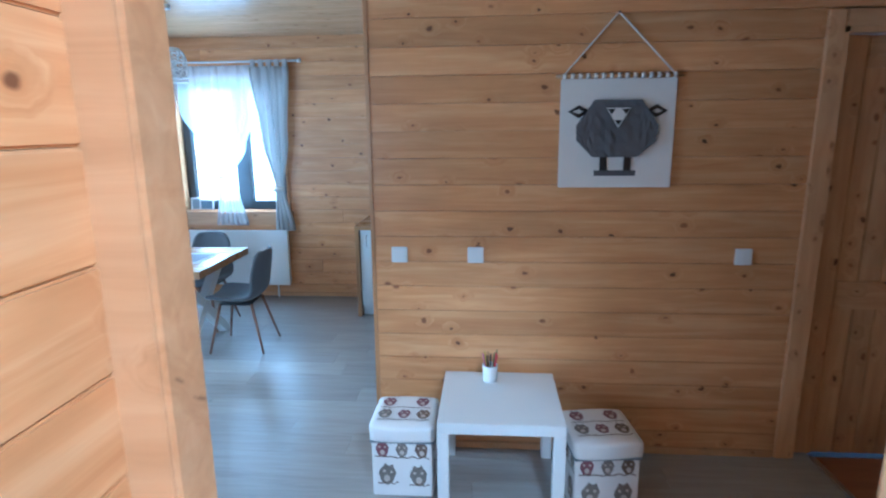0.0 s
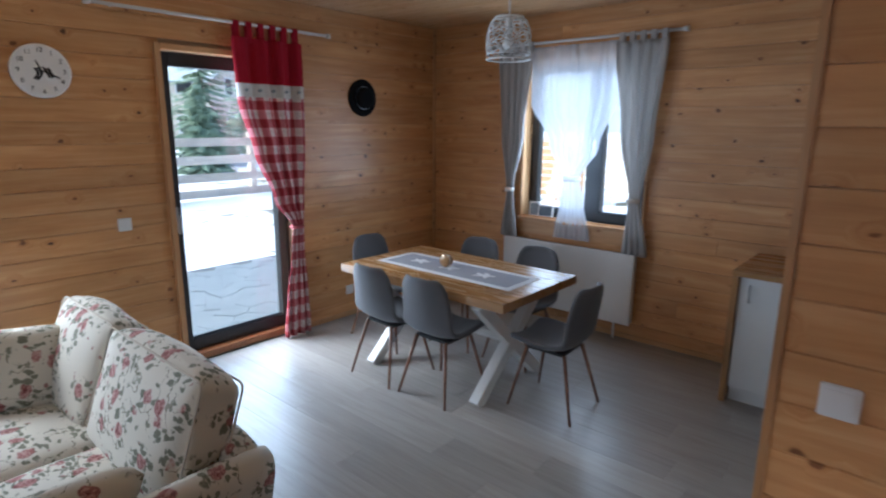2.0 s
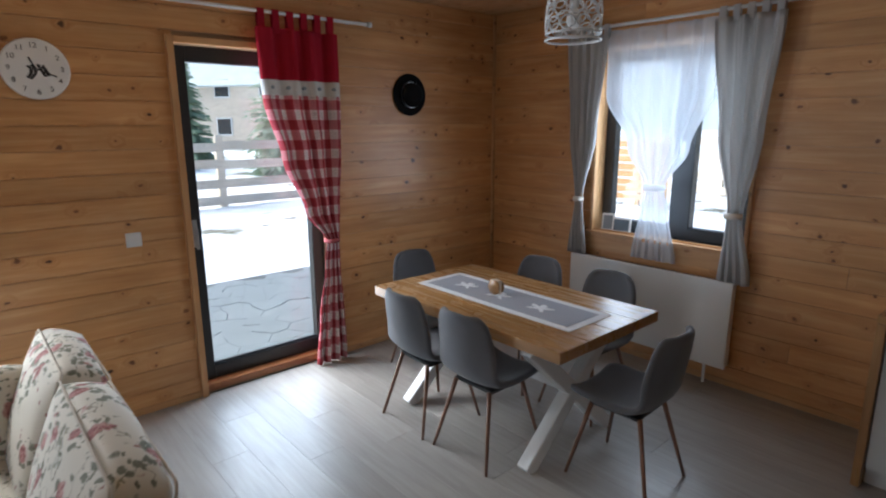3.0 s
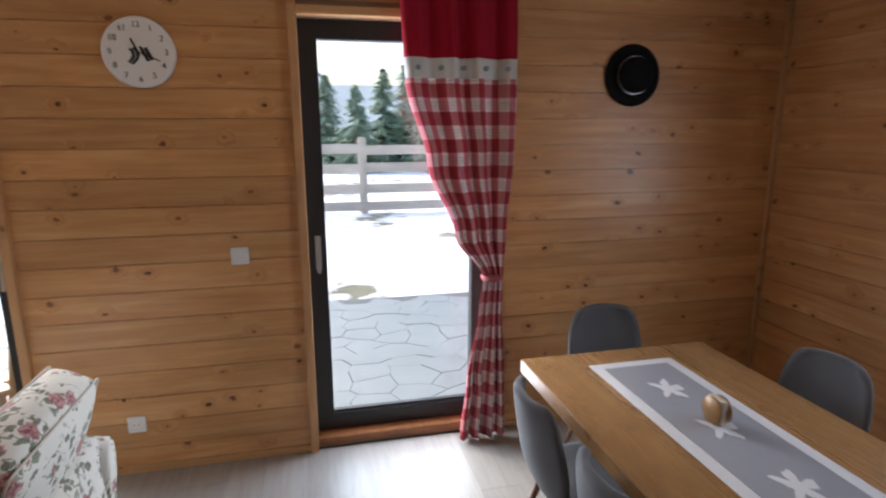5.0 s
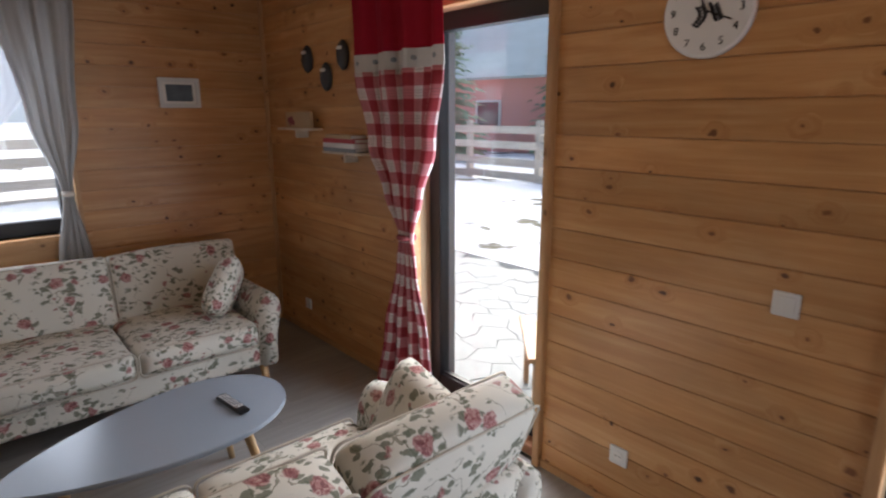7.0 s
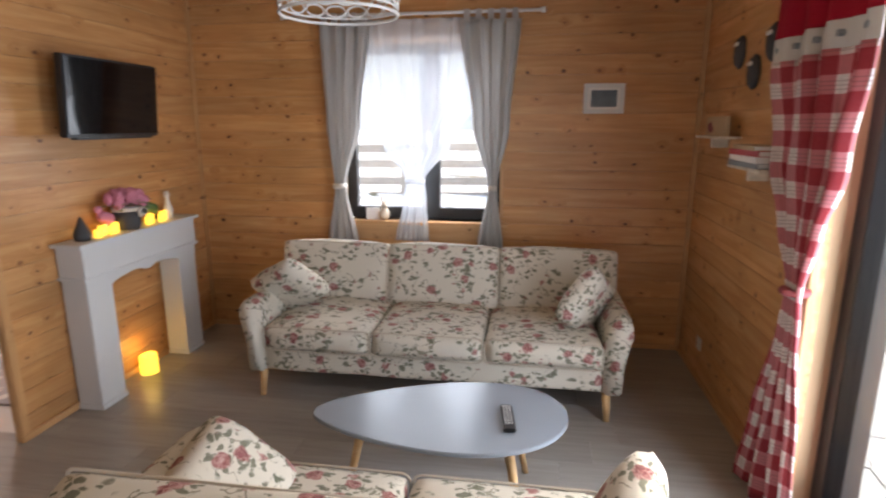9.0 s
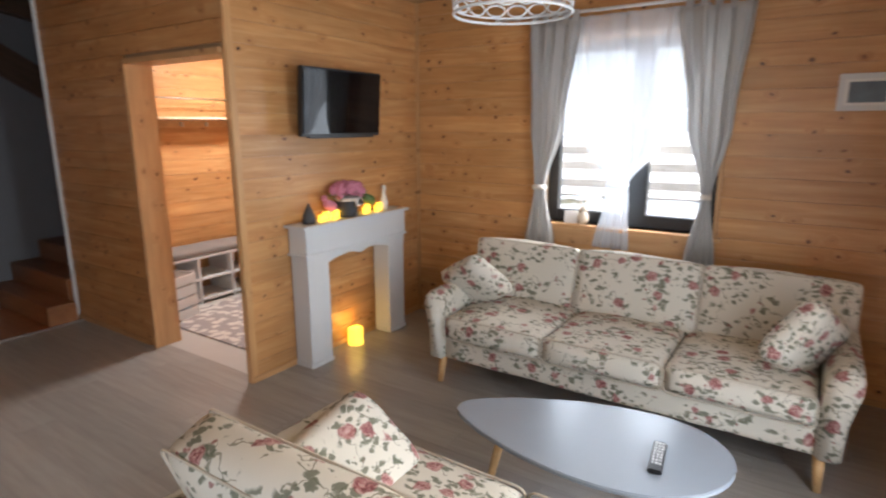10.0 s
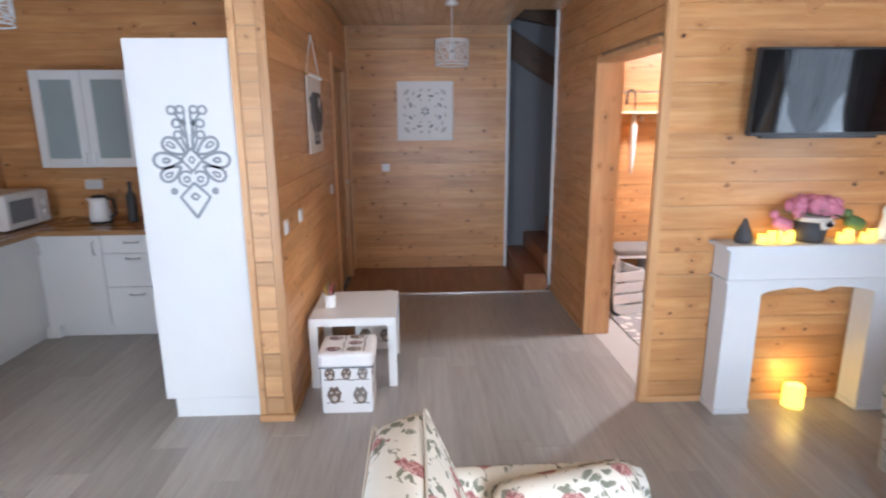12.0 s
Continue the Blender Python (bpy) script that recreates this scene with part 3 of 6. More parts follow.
    return d


french_door("door_1", FD1, FD1[0] + 0.045)
french_door("door_2", FD2, FD2[1] - 0.045)


def window(name, hole, face, out, mullion, label):
    """A dark two-sash window in a north or south wall; out is the way outside."""
    x0, x1, z0, z1 = hole
    w = thing(name, pose(0, 0, 0), label, "window", kind="structure")
    a, b = sorted((face + out * 0.10, face + out * 0.17))
    f = 0.075
    part("window_frame", box(x0, x0 + f, a, b, z0, z1, 0.004), ANTHRACITE, w)
    part("window_frame", box(x1 - f, x1, a, b, z0, z1, 0.004), ANTHRACITE, w)
    part("window_frame", box(x0 + f, x1 - f, a, b, z1 - f, z1, 0.004), ANTHRACITE, w)
    part("window_frame", box(x0 + f, x1 - f, a, b, z0, z0 + f + 0.01, 0.004), ANTHRACITE, w)
    part("mullion", box(mullion - 0.07, mullion + 0.07, a - 0.004, b, z0 + f, z1 - f, 0.004), ANTHRACITE, w)
    for p0, p1 in ((x0 + f, mullion - 0.07), (mullion + 0.07, x1 - f)):
        pane = part("pane", box(p0, p1, (a + b) / 2, (a + b) / 2 + 0.006, z0 + f, z1 - f), GLASS, w)
        pane.visible_shadow = False
    part("handle", box(mullion - 0.012, mullion + 0.012, *sorted((face + out * 0.055, face + out * 0.098)), 1.42, 1.54, 0.004), STEEL, w)
    m = face + out * 0.11
    t = thing("window_trim", pose(0, 0, 0), "pine boards lining the window opening", "trim", kind="structure")
    for xx in (x0 - 0.012, x1 + 0.012):
        board("jamb", (xx, m - out * 0.008, z0), (xx, m - out * 0.008, z1 + 0.02), 0.25, 0.024, PINE_TRIM, t, up=(0, 1, 0))
    board("head", (x0, m - out * 0.008, z1 + 0.012), (x1, m - out * 0.008, z1 + 0.012), 0.25, 0.024, PINE_TRIM, t, up=(0, 1, 0))
    board("window_sill", (x0 - 0.05, face + out * 0.04, z0 - 0.014), (x1 + 0.05, face + out * 0.04, z0 - 0.014), 0.16, 0.028, PINE_TRIM, t, up=(0, 1, 0))
    board("apron", (x0 - 0.02, face - out * 0.008, z0 - 0.085), (x1 + 0.02, face - out * 0.008, z0 - 0.085), 0.11, 0.014, PINE_TRIM, t, up=(0, 0, 1))
    return w


window("window_1", WN, N, 1, -2.53, "dark-framed two-sash window above the radiator")
window("window_2", WS, S, -1, -2.36, "dark-framed two-sash window behind the sofa")

# corner posts, door linings and skirting
tr = thing("corner_trim", pose(0, 0, 0), "slim pine corner beads and edge boards", "trim", kind="structure")
for x, y in ((W + 0.012, N - 0.012), (W + 0.012, S + 0.012), (TVX - 0.012, S + 0.012), (HEX - 0.012, SHY - 0.012)):
    board("corner_bead", (x, y, 0), (x, y, CEIL), 0.024, 0.024, PINE_TRIM, tr, up=(1, 0, 0))
board("edge_board", (TVX - 0.006, HSY - 0.02, 0), (TVX - 0.006, HSY - 0.02, CEIL), 0.05, 0.014, PINE_TRIM, tr, up=(0, 1, 0))
board("edge_board", (TVX + 0.01, HSY + 0.004, 0), (TVX + 0.01, HSY + 0.004, CEIL), 0.034, 0.008, PINE_TRIM, tr, up=(1, 0, 0))
board("stair_edge", (1.675, HSY - 0.07, 0), (1.675, HSY - 0.07, CEIL), 0.18, 0.02, WHITE_PAINT, tr, up=(0, 1, 0))
board("stair_edge", (HEX - 0.01, 1.12, 0), (HEX - 0.01, 1.12, CEIL), 0.03, 0.02, WHITE_PAINT, tr, up=(0, 1, 0))

end = thing("wall_end_trim", pose(0, 0, 0), "stacked pine board ends closing the partition wall", "trim", kind="structure")
board("edge_strip", (-0.662, SHY + 0.018, 0), (-0.662, SHY + 0.018, CEIL), 0.045, 0.022, PINE_DOOR, end, up=(0, 1, 0))
board("edge_strip", (-0.662, SHY + 0.156, 0), (-0.662, SHY + 0.156, CEIL), 0.036, 0.022, PINE_TRIM, end, up=(0, 1, 0))
z = 0.01
while z < CEIL - 0.05:
    h = BW - 0.004
    ob = part("board_end", box(-0.05, 0.05, -0.01, 0.008 - 0.004 * random.random(), -h / 2, h / 2, 0.005), PINE_TRIM, end)
    ob.matrix_basis = pose(-0.655, SHY + 0.088, z + h / 2, 0, 0, -90)
    z += BW


def lining(name, hole, y0, y1, label):
    """Jambs, head and casing round a doorway in a wall that runs along x, between y0 and y1."""
    x0, x1, _, z1 = hole
    t = thing(name, pose(0, 0, 0), label, "trim", kind="structure")
    ym, w = (y0 + y1) / 2, y1 - y0 + 0.03
    for x in (x0 + 0.015, x1 - 0.015)[0 if x0 > -0.5 else 1:]:
        board("jamb", (x, ym, 0), (x, ym, z1), w, 0.03, PINE_TRIM, t, up=(0, 1, 0))
    board("head", (x0 + 0.001, ym, z1 - 0.015), (x1 - 0.03, ym, z1 - 0.015), w, 0.03, PINE_TRIM, t, up=(0, 1, 0))
    w = 0.075 if x0 > -0.5 else 0.034
    o = w / 2 - (0.0075 if x0 > -0.5 else 0.029)
    for yy in (y0 - 0.01, y1 + 0.01):
        if x0 > -0.5:
            board("casing", (x0 - o, yy, 0), (x0 - o, yy, z1 + o + w / 2), w, 0.016, PINE_TRIM, t, up=(1, 0, 0))
        board("casing", (x1 + o, yy, 0), (x1 + o, yy, z1 + o + w / 2), w, 0.016, PINE_TRIM, t, up=(1, 0, 0))
        board("casing", (x0 + 0.01, yy, z1 + o), (x1 + o - w / 2, yy, z1 + o), w, 0.016, PINE_TRIM, t)
    return t


lining("vestibule_door_trim", VD, HSY - 0.16, HSY, "planed pine lining of the vestibule doorway")
cs = thing("door_casing", pose(0, 0, 0), "rounded pale pine casing of the vestibule doorway", "trim", kind="structure")
part("casing_post", box(-0.55, -0.459, 0.628, 0.718, 0.0, 2.12, 0.007), PINE_TRIM, cs).matrix_basis = pose(0, 0, 0)
board("reveal_board", (-0.546, 0.767, 0), (-0.546, 0.767, 2.12), 0.094, 0.008, PINE_TRIM, cs, up=(0, 1, 0))
lining("bathroom_door_trim", BD, SHY, SHY + 0.17, "planed pine casing round the closed door")
bd = thing("door_3", pose(0, 0, 0), "closed varnished pine panel door", "door", kind="structure")
for k in range(7):
    x = BD[0] + 0.035 + k * 0.1043
    board("door_board", (x + 0.052, SHY + 0.05, 0.012), (x + 0.052, SHY + 0.05, 2.055), 0.102, 0.03, PINE_DOOR, bd, up=(1, 0, 0))
board("door_stile", (BD[0] + 0.085, SHY + 0.028, 0.012), (BD[0] + 0.085, SHY + 0.028, 2.055), 0.10, 0.014, PINE_DOOR, bd, up=(1, 0, 0))
board("door_rail", (BD[0] + 0.14, SHY + 0.028, 0.86), (BD[1] - 0.04, SHY + 0.028, 0.86), 0.14, 0.014, PINE_DOOR, bd)
board("door_rail", (BD[0] + 0.14, SHY + 0.028, 1.98), (BD[1] - 0.04, SHY + 0.028, 1.98), 0.13, 0.014, PINE_DOOR, bd)
part("door_handle", box(BD[1] - 0.16, BD[1] - 0.05, SHY - 0.02, SHY + 0.0, 1.0, 1.02, 0.004), STEEL, bd)

sk = thing("baseboard", pose(0, 0, 0), "narrow pine skirting along the walls", "baseboard", kind="structure")
for a, b, up in (((W + 0.007, S, 0.02), (W + 0.007, FD2[0] - 0.04, 0.02), (0, 0, 1)), ((W + 0.007, FD2[1] + 0.04, 0.02), (W + 0.007, FD1[0] - 0.04, 0.02), (0, 0, 1)),
                 ((W + 0.007, FD1[1] + 0.04, 0.02), (W + 0.007, N, 0.02), (0, 0, 1)), ((W + 0.02, N - 0.007, 0.02), (-1.27, N - 0.007, 0.02), (0, 0, 1)),
                 ((W + 0.02, S + 0.007, 0.02), (TVX - 0.02, S + 0.007, 0.02), (0, 0, 1)), ((TVX - 0.013, S + 0.02, 0.02), (TVX - 0.013, HSY + 0.01, 0.02), (0, 0, 1)),
                 ((VD[1] + 0.07, HSY + 0.007, 0.02), (1.66, HSY + 0.007, 0.02), (0, 0, 1)),
                 ((-0.65, SHY - 0.007, 0.02), (BD[0] - 0.07, SHY - 0.007, 0.02), (0, 0, 1)), ((-0.682, SHY - 0.012, 0.02), (-0.682, SHY + 0.175, 0.02), (0, 0, 1))):
    board("skirting", a, b, 0.04, 0.014, PINE_TRIM, sk, up=up)
board("threshold_strip", (1.575, HSY, 0.004), (1.575, SHY, 0.004), 0.03, 0.012, STEEL, sk, "thin metal floor strip", up=(1, 0, 0))
for z in (2.36, 2.49):
    board("top_moulding", (HEX - 0.012, 1.14, z), (HEX - 0.012, SHY, z), 0.09, 0.022, PINE_TRIM, sk, up=(0, 0, 1))

# stairs: three treads turning into the dark stairwell, and the beam above
st = thing("staircase", pose(0, 0, 0), "dark-lit reddish wooden stairs turning up behind the wall", "stairs")
for k, (x0, x1, y0, y1) in enumerate(((1.58, 2.84, 0.862, 1.08), *((1.70, 2.84, 0.612 - 0.25 * j, 0.862 - 0.25 * j) for j in range(6)))):
    part("step", box(x0, x1, y0, y1, 0.006, 0.17 * (k + 1), 0.008), REDFLOOR, st)
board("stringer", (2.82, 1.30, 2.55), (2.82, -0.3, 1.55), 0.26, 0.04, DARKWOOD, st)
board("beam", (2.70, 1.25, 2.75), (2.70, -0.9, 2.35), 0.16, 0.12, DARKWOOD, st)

# ---- curtains ----


def curtain_mesh(rows, folds, depth, axis, face, inward, z_top, phase=0.0, nu=46, uvw=1.0):
    """Hanging cloth: rows of (z, edge a, edge b, fullness); along y (axis x) or along x (axis y)."""
    bm = bmesh.new()
    uv = bm.loops.layers.uv.new("UVMap")
    zs = [r[0] for r in rows]
    nz = max(24, int((zs[0] - zs[-1]) * 26))
    verts = []
    for j in range(nz + 1):
        z = zs[0] + (zs[-1] - zs[0]) * j / nz
        k = max(i for i in range(len(zs) - 1) if zs[i] >= z - 1e-6)
        f = (z - zs[k]) / (zs[k + 1] - zs[k])
        f = f * f * (3 - 2 * f)
        a, b, d = (rows[k][i] + (rows[k + 1][i] - rows[k][i]) * f for i in (1, 2, 3))
        row = []
        for i in range(nu + 1):
            u = i / nu
            ph = 2 * math.pi * folds * u + phase
            amp = depth * d
            s = a + (b - a) * (u + 0.02 * math.sin(ph * 0.5 + z * 2))
            h = amp * (math.sin(ph + 0.5 * math.sin(z * 2.3)) + 0.35 * math.sin(2.3 * ph + z * 3)) + 0.008 * noise.noise(Vector((u * 6, z * 4, phase)))
            p = (face + inward * (0.02 + h), s, z) if axis == "x" else (s, face + inward * (0.02 + h), z)
            row.append((bm.verts.new(p), (u * uvw, z)))
        verts.append(row)
    for j in range(nz):
        for i in range(nu):
            q = [verts[j][i], verts[j][i + 1], verts[j + 1][i + 1], verts[j + 1][i]]
            face_ = bm.faces.new([v for v, _ in q])
            for loop, (_, c) in zip(face_.loops, q):
                loop[uv].uv = c
    return bm


def cloth_part(name, bm, mat, parent, label="", thick=0.003):
    ob = part(name, bm, mat, parent, label, smooth=True)
    s = ob.modifiers.new("thickness", "SOLIDIFY")
    s.thickness = thick
    return ob


def rod_with_ends(parent, axis, face, inward, a, b, z):
    p = (lambda s, d=0.0: (face + inward * (0.06 + d), s, z)) if axis == "x" else (lambda s, d=0.0: (s, face + inward * (0.06 + d), z))
    part("rail", rod(p(a), p(b), 0.011), WHITE_PAINT, parent, smooth=True)
    d = 1 if b > a else -1
    for e, s in ((a, -1), (b, 1)):
        part("finial", rod(p(e), p(e + s * d * 0.035), 0.016, 0.02), WHITE_PAINT, parent, smooth=True)
        q = Vector(p(e + -s * d * 0.12))
        w = q + (Vector((-inward * 0.058, 0, 0)) if axis == "x" else Vector((0, -inward * 0.058, 0)))
        part("bracket", rod(q, w, 0.008), WHITE_PAINT, parent)


TIE_CLOTH = cloth("faded_red_tie", (0.24, 0.05, 0.06), (0.33, 0.10, 0.10))


def plaid_curtain(ya, yb, tie, lean, rail):
    """A red checked curtain gathered by a tie; lean gives the edge rows below the header."""
    c = thing("plaid_curtain", pose(0, 0, 0), "red and white checked curtain gathered with a tie", "curtain")
    rod_with_ends(c, "x", W, 1, rail[0], rail[1], 2.315)
    part("header", curtain_mesh([(2.225, ya, yb, 0.9), (1.925, ya + 0.01, yb, 1.0)], 3.5, 0.024, "x", W + 0.06, 1, 2.225), RED_CLOTH, c, "plain deep red top panel", True).modifiers.new("thickness", "SOLIDIFY").thickness = 0.003
    for k in range(6):
        yy = ya + 0.03 + (yb - ya - 0.06) * k / 5
        bm = bmesh.new()
        add_box(bm, W + 0.046, W + 0.05, yy - 0.022, yy + 0.022, 2.195, 2.33)
        add_box(bm, W + 0.07, W + 0.075, yy - 0.022, yy + 0.022, 2.195, 2.33)
        add_box(bm, W + 0.05, W + 0.07, yy - 0.022, yy + 0.022, 2.327, 2.331)
        part("tab", bm, RED_CLOTH, c)
    cloth_part("band", curtain_mesh([(1.925, ya + 0.01, yb, 1.0), (1.835, ya + 0.015, yb, 1.0)], 3.5, 0.024, "x", W + 0.06, 1, 2.17), BAND_CLOTH, c, "grey linen band with dark buttons")
    for k in range(5):
        yy = ya + 0.06 + (yb - ya - 0.1) * k / 4
        part("button", rod((W + 0.088, yy, 1.88), (W + 0.108, yy, 1.88), 0.012), ORN_GREY, c, "dark round button")
    cloth_part("drape", curtain_mesh(lean, 3.5, 0.028, "x", W + 0.06, 1, 2.17, uvw=0.95, nu=60), PLAID, c)
    ty, tz = tie
    part("tie", lathe([(0.052, -0.012), (0.057, 0.0), (0.052, 0.012)], 16, pose(W + 0.075, ty, tz)), TIE_CLOTH, c, smooth=True)
    return c


plaid_curtain(3.385, 3.91, (3.815, 0.88), [(1.835, 3.40, 3.91, 1.0), (1.45, 3.49, 3.905, 0.9), (1.10, 3.62, 3.88, 0.7), (0.88, 3.765, 3.87, 0.35), (0.70, 3.74, 3.87, 0.5), (0.35, 3.68, 3.89, 0.8), (0.012, 3.65, 3.895, 0.9)], (2.55, 4.165))
plaid_curtain(0.36, 1.11, (0.795, 0.965), [(1.835, 0.375, 1.105, 1.0), (1.45, 0.49, 1.03, 0.9), (1.20, 0.62, 0.93, 0.7), (0.965, 0.74, 0.855, 0.35), (0.80, 0.715, 0.88, 0.5), (0.40, 0.60, 0.98, 0.8), (0.012, 0.50, 1.06, 0.9)], (0.28, 1.93))


def grey_pair(face, inward, left, right, sheer_rows, rail, z, tie_z):
    for top, mid, low in (left, right):
        c = thing("grey_curtain", pose(0, 0, 0), "light grey curtain drawn aside and tied", "curtain", "grey curtains")
        zt = z + 0.0
        cloth_part("drape", curtain_mesh([(zt - 0.05, *top, 1.0), (1.6, top[0] * 0.6 + mid[0] * 0.4, top[1] * 0.55 + mid[1] * 0.45, 0.9), (tie_z, *mid, 0.45), (low[2], low[0], low[1], 0.8)], 4, 0.02, "y", face + inward * 0.06, inward, zt, phase=top[0]), GREY_CURTAIN, c)
        for k in range(5):
            xx = top[0] + (top[1] - top[0]) * (k + 0.5) / 5
            ys = sorted((face + inward * 0.044, face + inward * 0.078))
            part("tab", box(xx - 0.02, xx + 0.02, ys[0], ys[1], zt - 0.075, zt + 0.016, 0.003), GREY_CURTAIN, c)
        mx = (mid[0] + mid[1]) / 2
        part("tie", lathe([(abs(mid[1] - mid[0]) * 0.55, -0.016), (abs(mid[1] - mid[0]) * 0.6, 0), (abs(mid[1] - mid[0]) * 0.55, 0.016)], 16, pose(mx, face + inward * 0.085, tie_z)), WOOL_WHITE, c, smooth=True)
    s = thing("sheer_curtain", pose(0, 0, 0), "white voile curtain gathered at the middle", "curtain", "sheer curtains")
    cloth_part("drape", curtain_mesh(sheer_rows, 7, 0.012, "y", face + inward * 0.025, inward, z, nu=60), SHEER, s, thick=0.001)
    mx, mz = (sheer_rows[3][1] + sheer_rows[3][2]) / 2, sheer_rows[3][0]
    part("tie", lathe([(0.07, -0.018), (0.076, 0.0), (0.07, 0.018)], 16, pose(mx, face + inward * 0.048, mz)), SHEER, s, smooth=True)
    r = thing("curtain_rail", pose(0, 0, 0), "white curtain rail with round finials", "rail", "curtain rails")
    rod_with_ends(r, "y", face, inward, rail[0], rail[1], z)


grey_pair(N, -1, ((-3.37, -3.03), (-3.255, -3.185), (-3.30, -3.135, 0.70)), ((-2.33, -1.945), (-2.155, -2.065), (-2.18, -1.985, 0.695)),
          [(2.27, -3.05, -2.29, 1.0), (1.85, -3.05, -2.31, 0.9), (1.50, -2.87, -2.43, 0.7), (1.235, -2.72, -2.575, 0.35), (1.08, -2.745, -2.53, 0.6), (0.74, -2.79, -2.45, 1.0)], (-3.46, -1.865), 2.30, 1.11)
grey_pair(S, 1, ((-1.97, -1.61), (-1.77, -1.68), (-1.85, -1.61, 0.70)), ((-3.00, -2.60), (-2.86, -2.80), (-2.91, -2.73, 0.72)),
          [(2.285, -2.74, -1.82, 1.0), (1.75, -2.70, -1.88, 0.9), (1.45, -2.53, -2.04, 0.7), (1.19, -2.345, -2.205, 0.35), (1.05, -2.36, -2.18, 0.6), (0.75, -2.38, -2.12, 1.0)], (-1.37, -3.12), 2.315, 1.15)

# ---- living corner ----


def piping(w, d, h, side, r=0.0045):
    """One corded seam round the front or back face of a cushion."""
    bm = bmesh.new()
    y, c = side * (d / 2 - 0.012), 0.03
    pts = []
    for sx, sz, a0 in ((1, 1, 0), (-1, 1, 90), (-1, -1, 180), (1, -1, 270)):
        for k in range(5):
            a = radians(a0 + 22.5 * k)
            pts.append((sx * (w / 2 - c) + c * math.cos(a), sz * (h / 2 - c) + c * math.sin(a)))
    rings = []
    for k, (x, z) in enumerate(pts):
        (xa, za), (xb, zb) = pts[k - 1], pts[(k + 1) % len(pts)]
        n = Vector((zb - za, 0, xa - xb)).normalized()
        rings.append([bm.verts.new(Vector((x, y, z)) + n * r * math.cos(i * 1.2566) + Vector((0, r * math.sin(i * 1.2566), 0))) for i in range(5)])
    for a, b in zip(rings, rings[1:] + rings[:1]):
        for i in range(5):
            bm.faces.new((a[i], a[(i + 1) % 5], b[(i + 1) % 5], b[i]))
    bmesh.ops.recalc_face_normals(bm, faces=bm.faces)
    return bm


def sofa(name, width, seats, m, label, D=0.98):
    """Upholstered sofa with flared arms; local front is +y, origin on the floor under the middle of its back."""
    s = thing(name, m, label, "sofa")
    w2 = width / 2
    part("base", softbox(width - 0.2, D - 0.10, 0.17, 0.02, 0.0, 9, 1), FLORAL, s, smooth=True).matrix_basis = pose(0, D / 2 + 0.0, 0.245)
    bk = part("back_frame", softbox(width - 0.2, 0.17 if seats == 3 else 0.14, 0.46 if seats == 3 else 0.43, 0.05, 0.0, 9, 2), FLORAL, s, smooth=True)
    bk.matrix_basis = pose(0, 0.085, 0.40, -4)
    for side in (1, -1):
        bm = bmesh.new()
        prof = [(-0.10, 0.16), (-0.10, 0.42), (-0.085, 0.52), (-0.04, 0.575), (0.02, 0.595), (0.075, 0.57), (0.085, 0.52), (0.06, 0.44), (0.035, 0.34), (0.03, 0.16)]
        n = 12
        rings = []
        for k in range(n + 1):
            y = 0.02 + (D - 0.04) * k / n
            f = 1.0 if 0 < k < n else 0.94
            rings.append([bm.verts.new((side * (w2 - 0.105 + px * 0.8 * f), y + noise.noise(Vector((px * 9, k, pz * 9))) * 0.006, 0.16 + (pz - 0.16) * (f if k else 0.98))) for px, pz in prof])
        for a, b in zip(rings, rings[1:]):
            for i in range(len(prof)):
                j = (i + 1) % len(prof)
                bm.faces.new((a[i], a[j], b[j], b[i]))
        bm.faces.new(rings[0]), bm.faces.new(rings[-1][::-1])
        bmesh.ops.recalc_face_normals(bm, faces=bm.faces)
        bmesh.ops.bevel(bm, geom=[e for e in bm.edges if len({v.co.y for v in e.verts}) and e.calc_face_angle(0) > 1.2], offset=0.012, segments=2, affect="EDGES")
        part("arm", bm, FLORAL, s, smooth=True)
    inner = width - 0.37
    cw = inner / seats
    for k in range(seats):
        x = -inner / 2 + cw * (k + 0.5)
        part("seat_cushion", softbox(cw - 0.008, D - 0.24, 0.145, 0.04, 0.022, 11, k + 3), FLORAL, s, smooth=True).matrix_basis = pose(x, D / 2 + 0.11, 0.375)
        for side in (1, -1):
            part("piping", piping(cw - 0.012, D - 0.236, 0.142, side), PIPING, s, "beige corded seam").matrix_basis = pose(x, D / 2 + 0.11, 0.375)
    for k in range(seats):
        bw = (width - 0.10) / 3 if seats == 3 else (0.83, 0.66)[k]
        x = bw * (k - 1) if seats == 3 else (-0.25, 0.455)[k]
        lean = 13 if seats == 3 else 19 + 3 * k
        part("back_cushion", softbox(bw - (0.012 if seats == 3 else 0.05), 0.17, 0.42 if seats == 3 else 0.46, *((0.022, 0.02) if seats == 3 else (0.04, 0.045)), 11, k + 8), FLORAL, s, smooth=True).matrix_basis = pose(x, 0.275 if seats == 3 else 0.195, 0.595 if seats == 3 else 0.605, lean)
        for side in (1, -1):
            part("piping", piping(bw - (0.014 if seats == 3 else 0.052), 0.172, 0.418 if seats == 3 else 0.458, side), PIPING, s, "beige corded seam").matrix_basis = pose(x, 0.275 if seats == 3 else 0.195, 0.595 if seats == 3 else 0.605, lean)
    for x in (-w2 + 0.16, w2 - 0.16):
        for y, dy in ((0.12, -0.01), (D - 0.07, 0.02)):
            part("leg", rod((x, y, 0.17), (x * 1.01, y + dy, 0.0), 0.026, 0.016, 12), BIRCH, s, "pale tapered wooden leg", smooth=True)
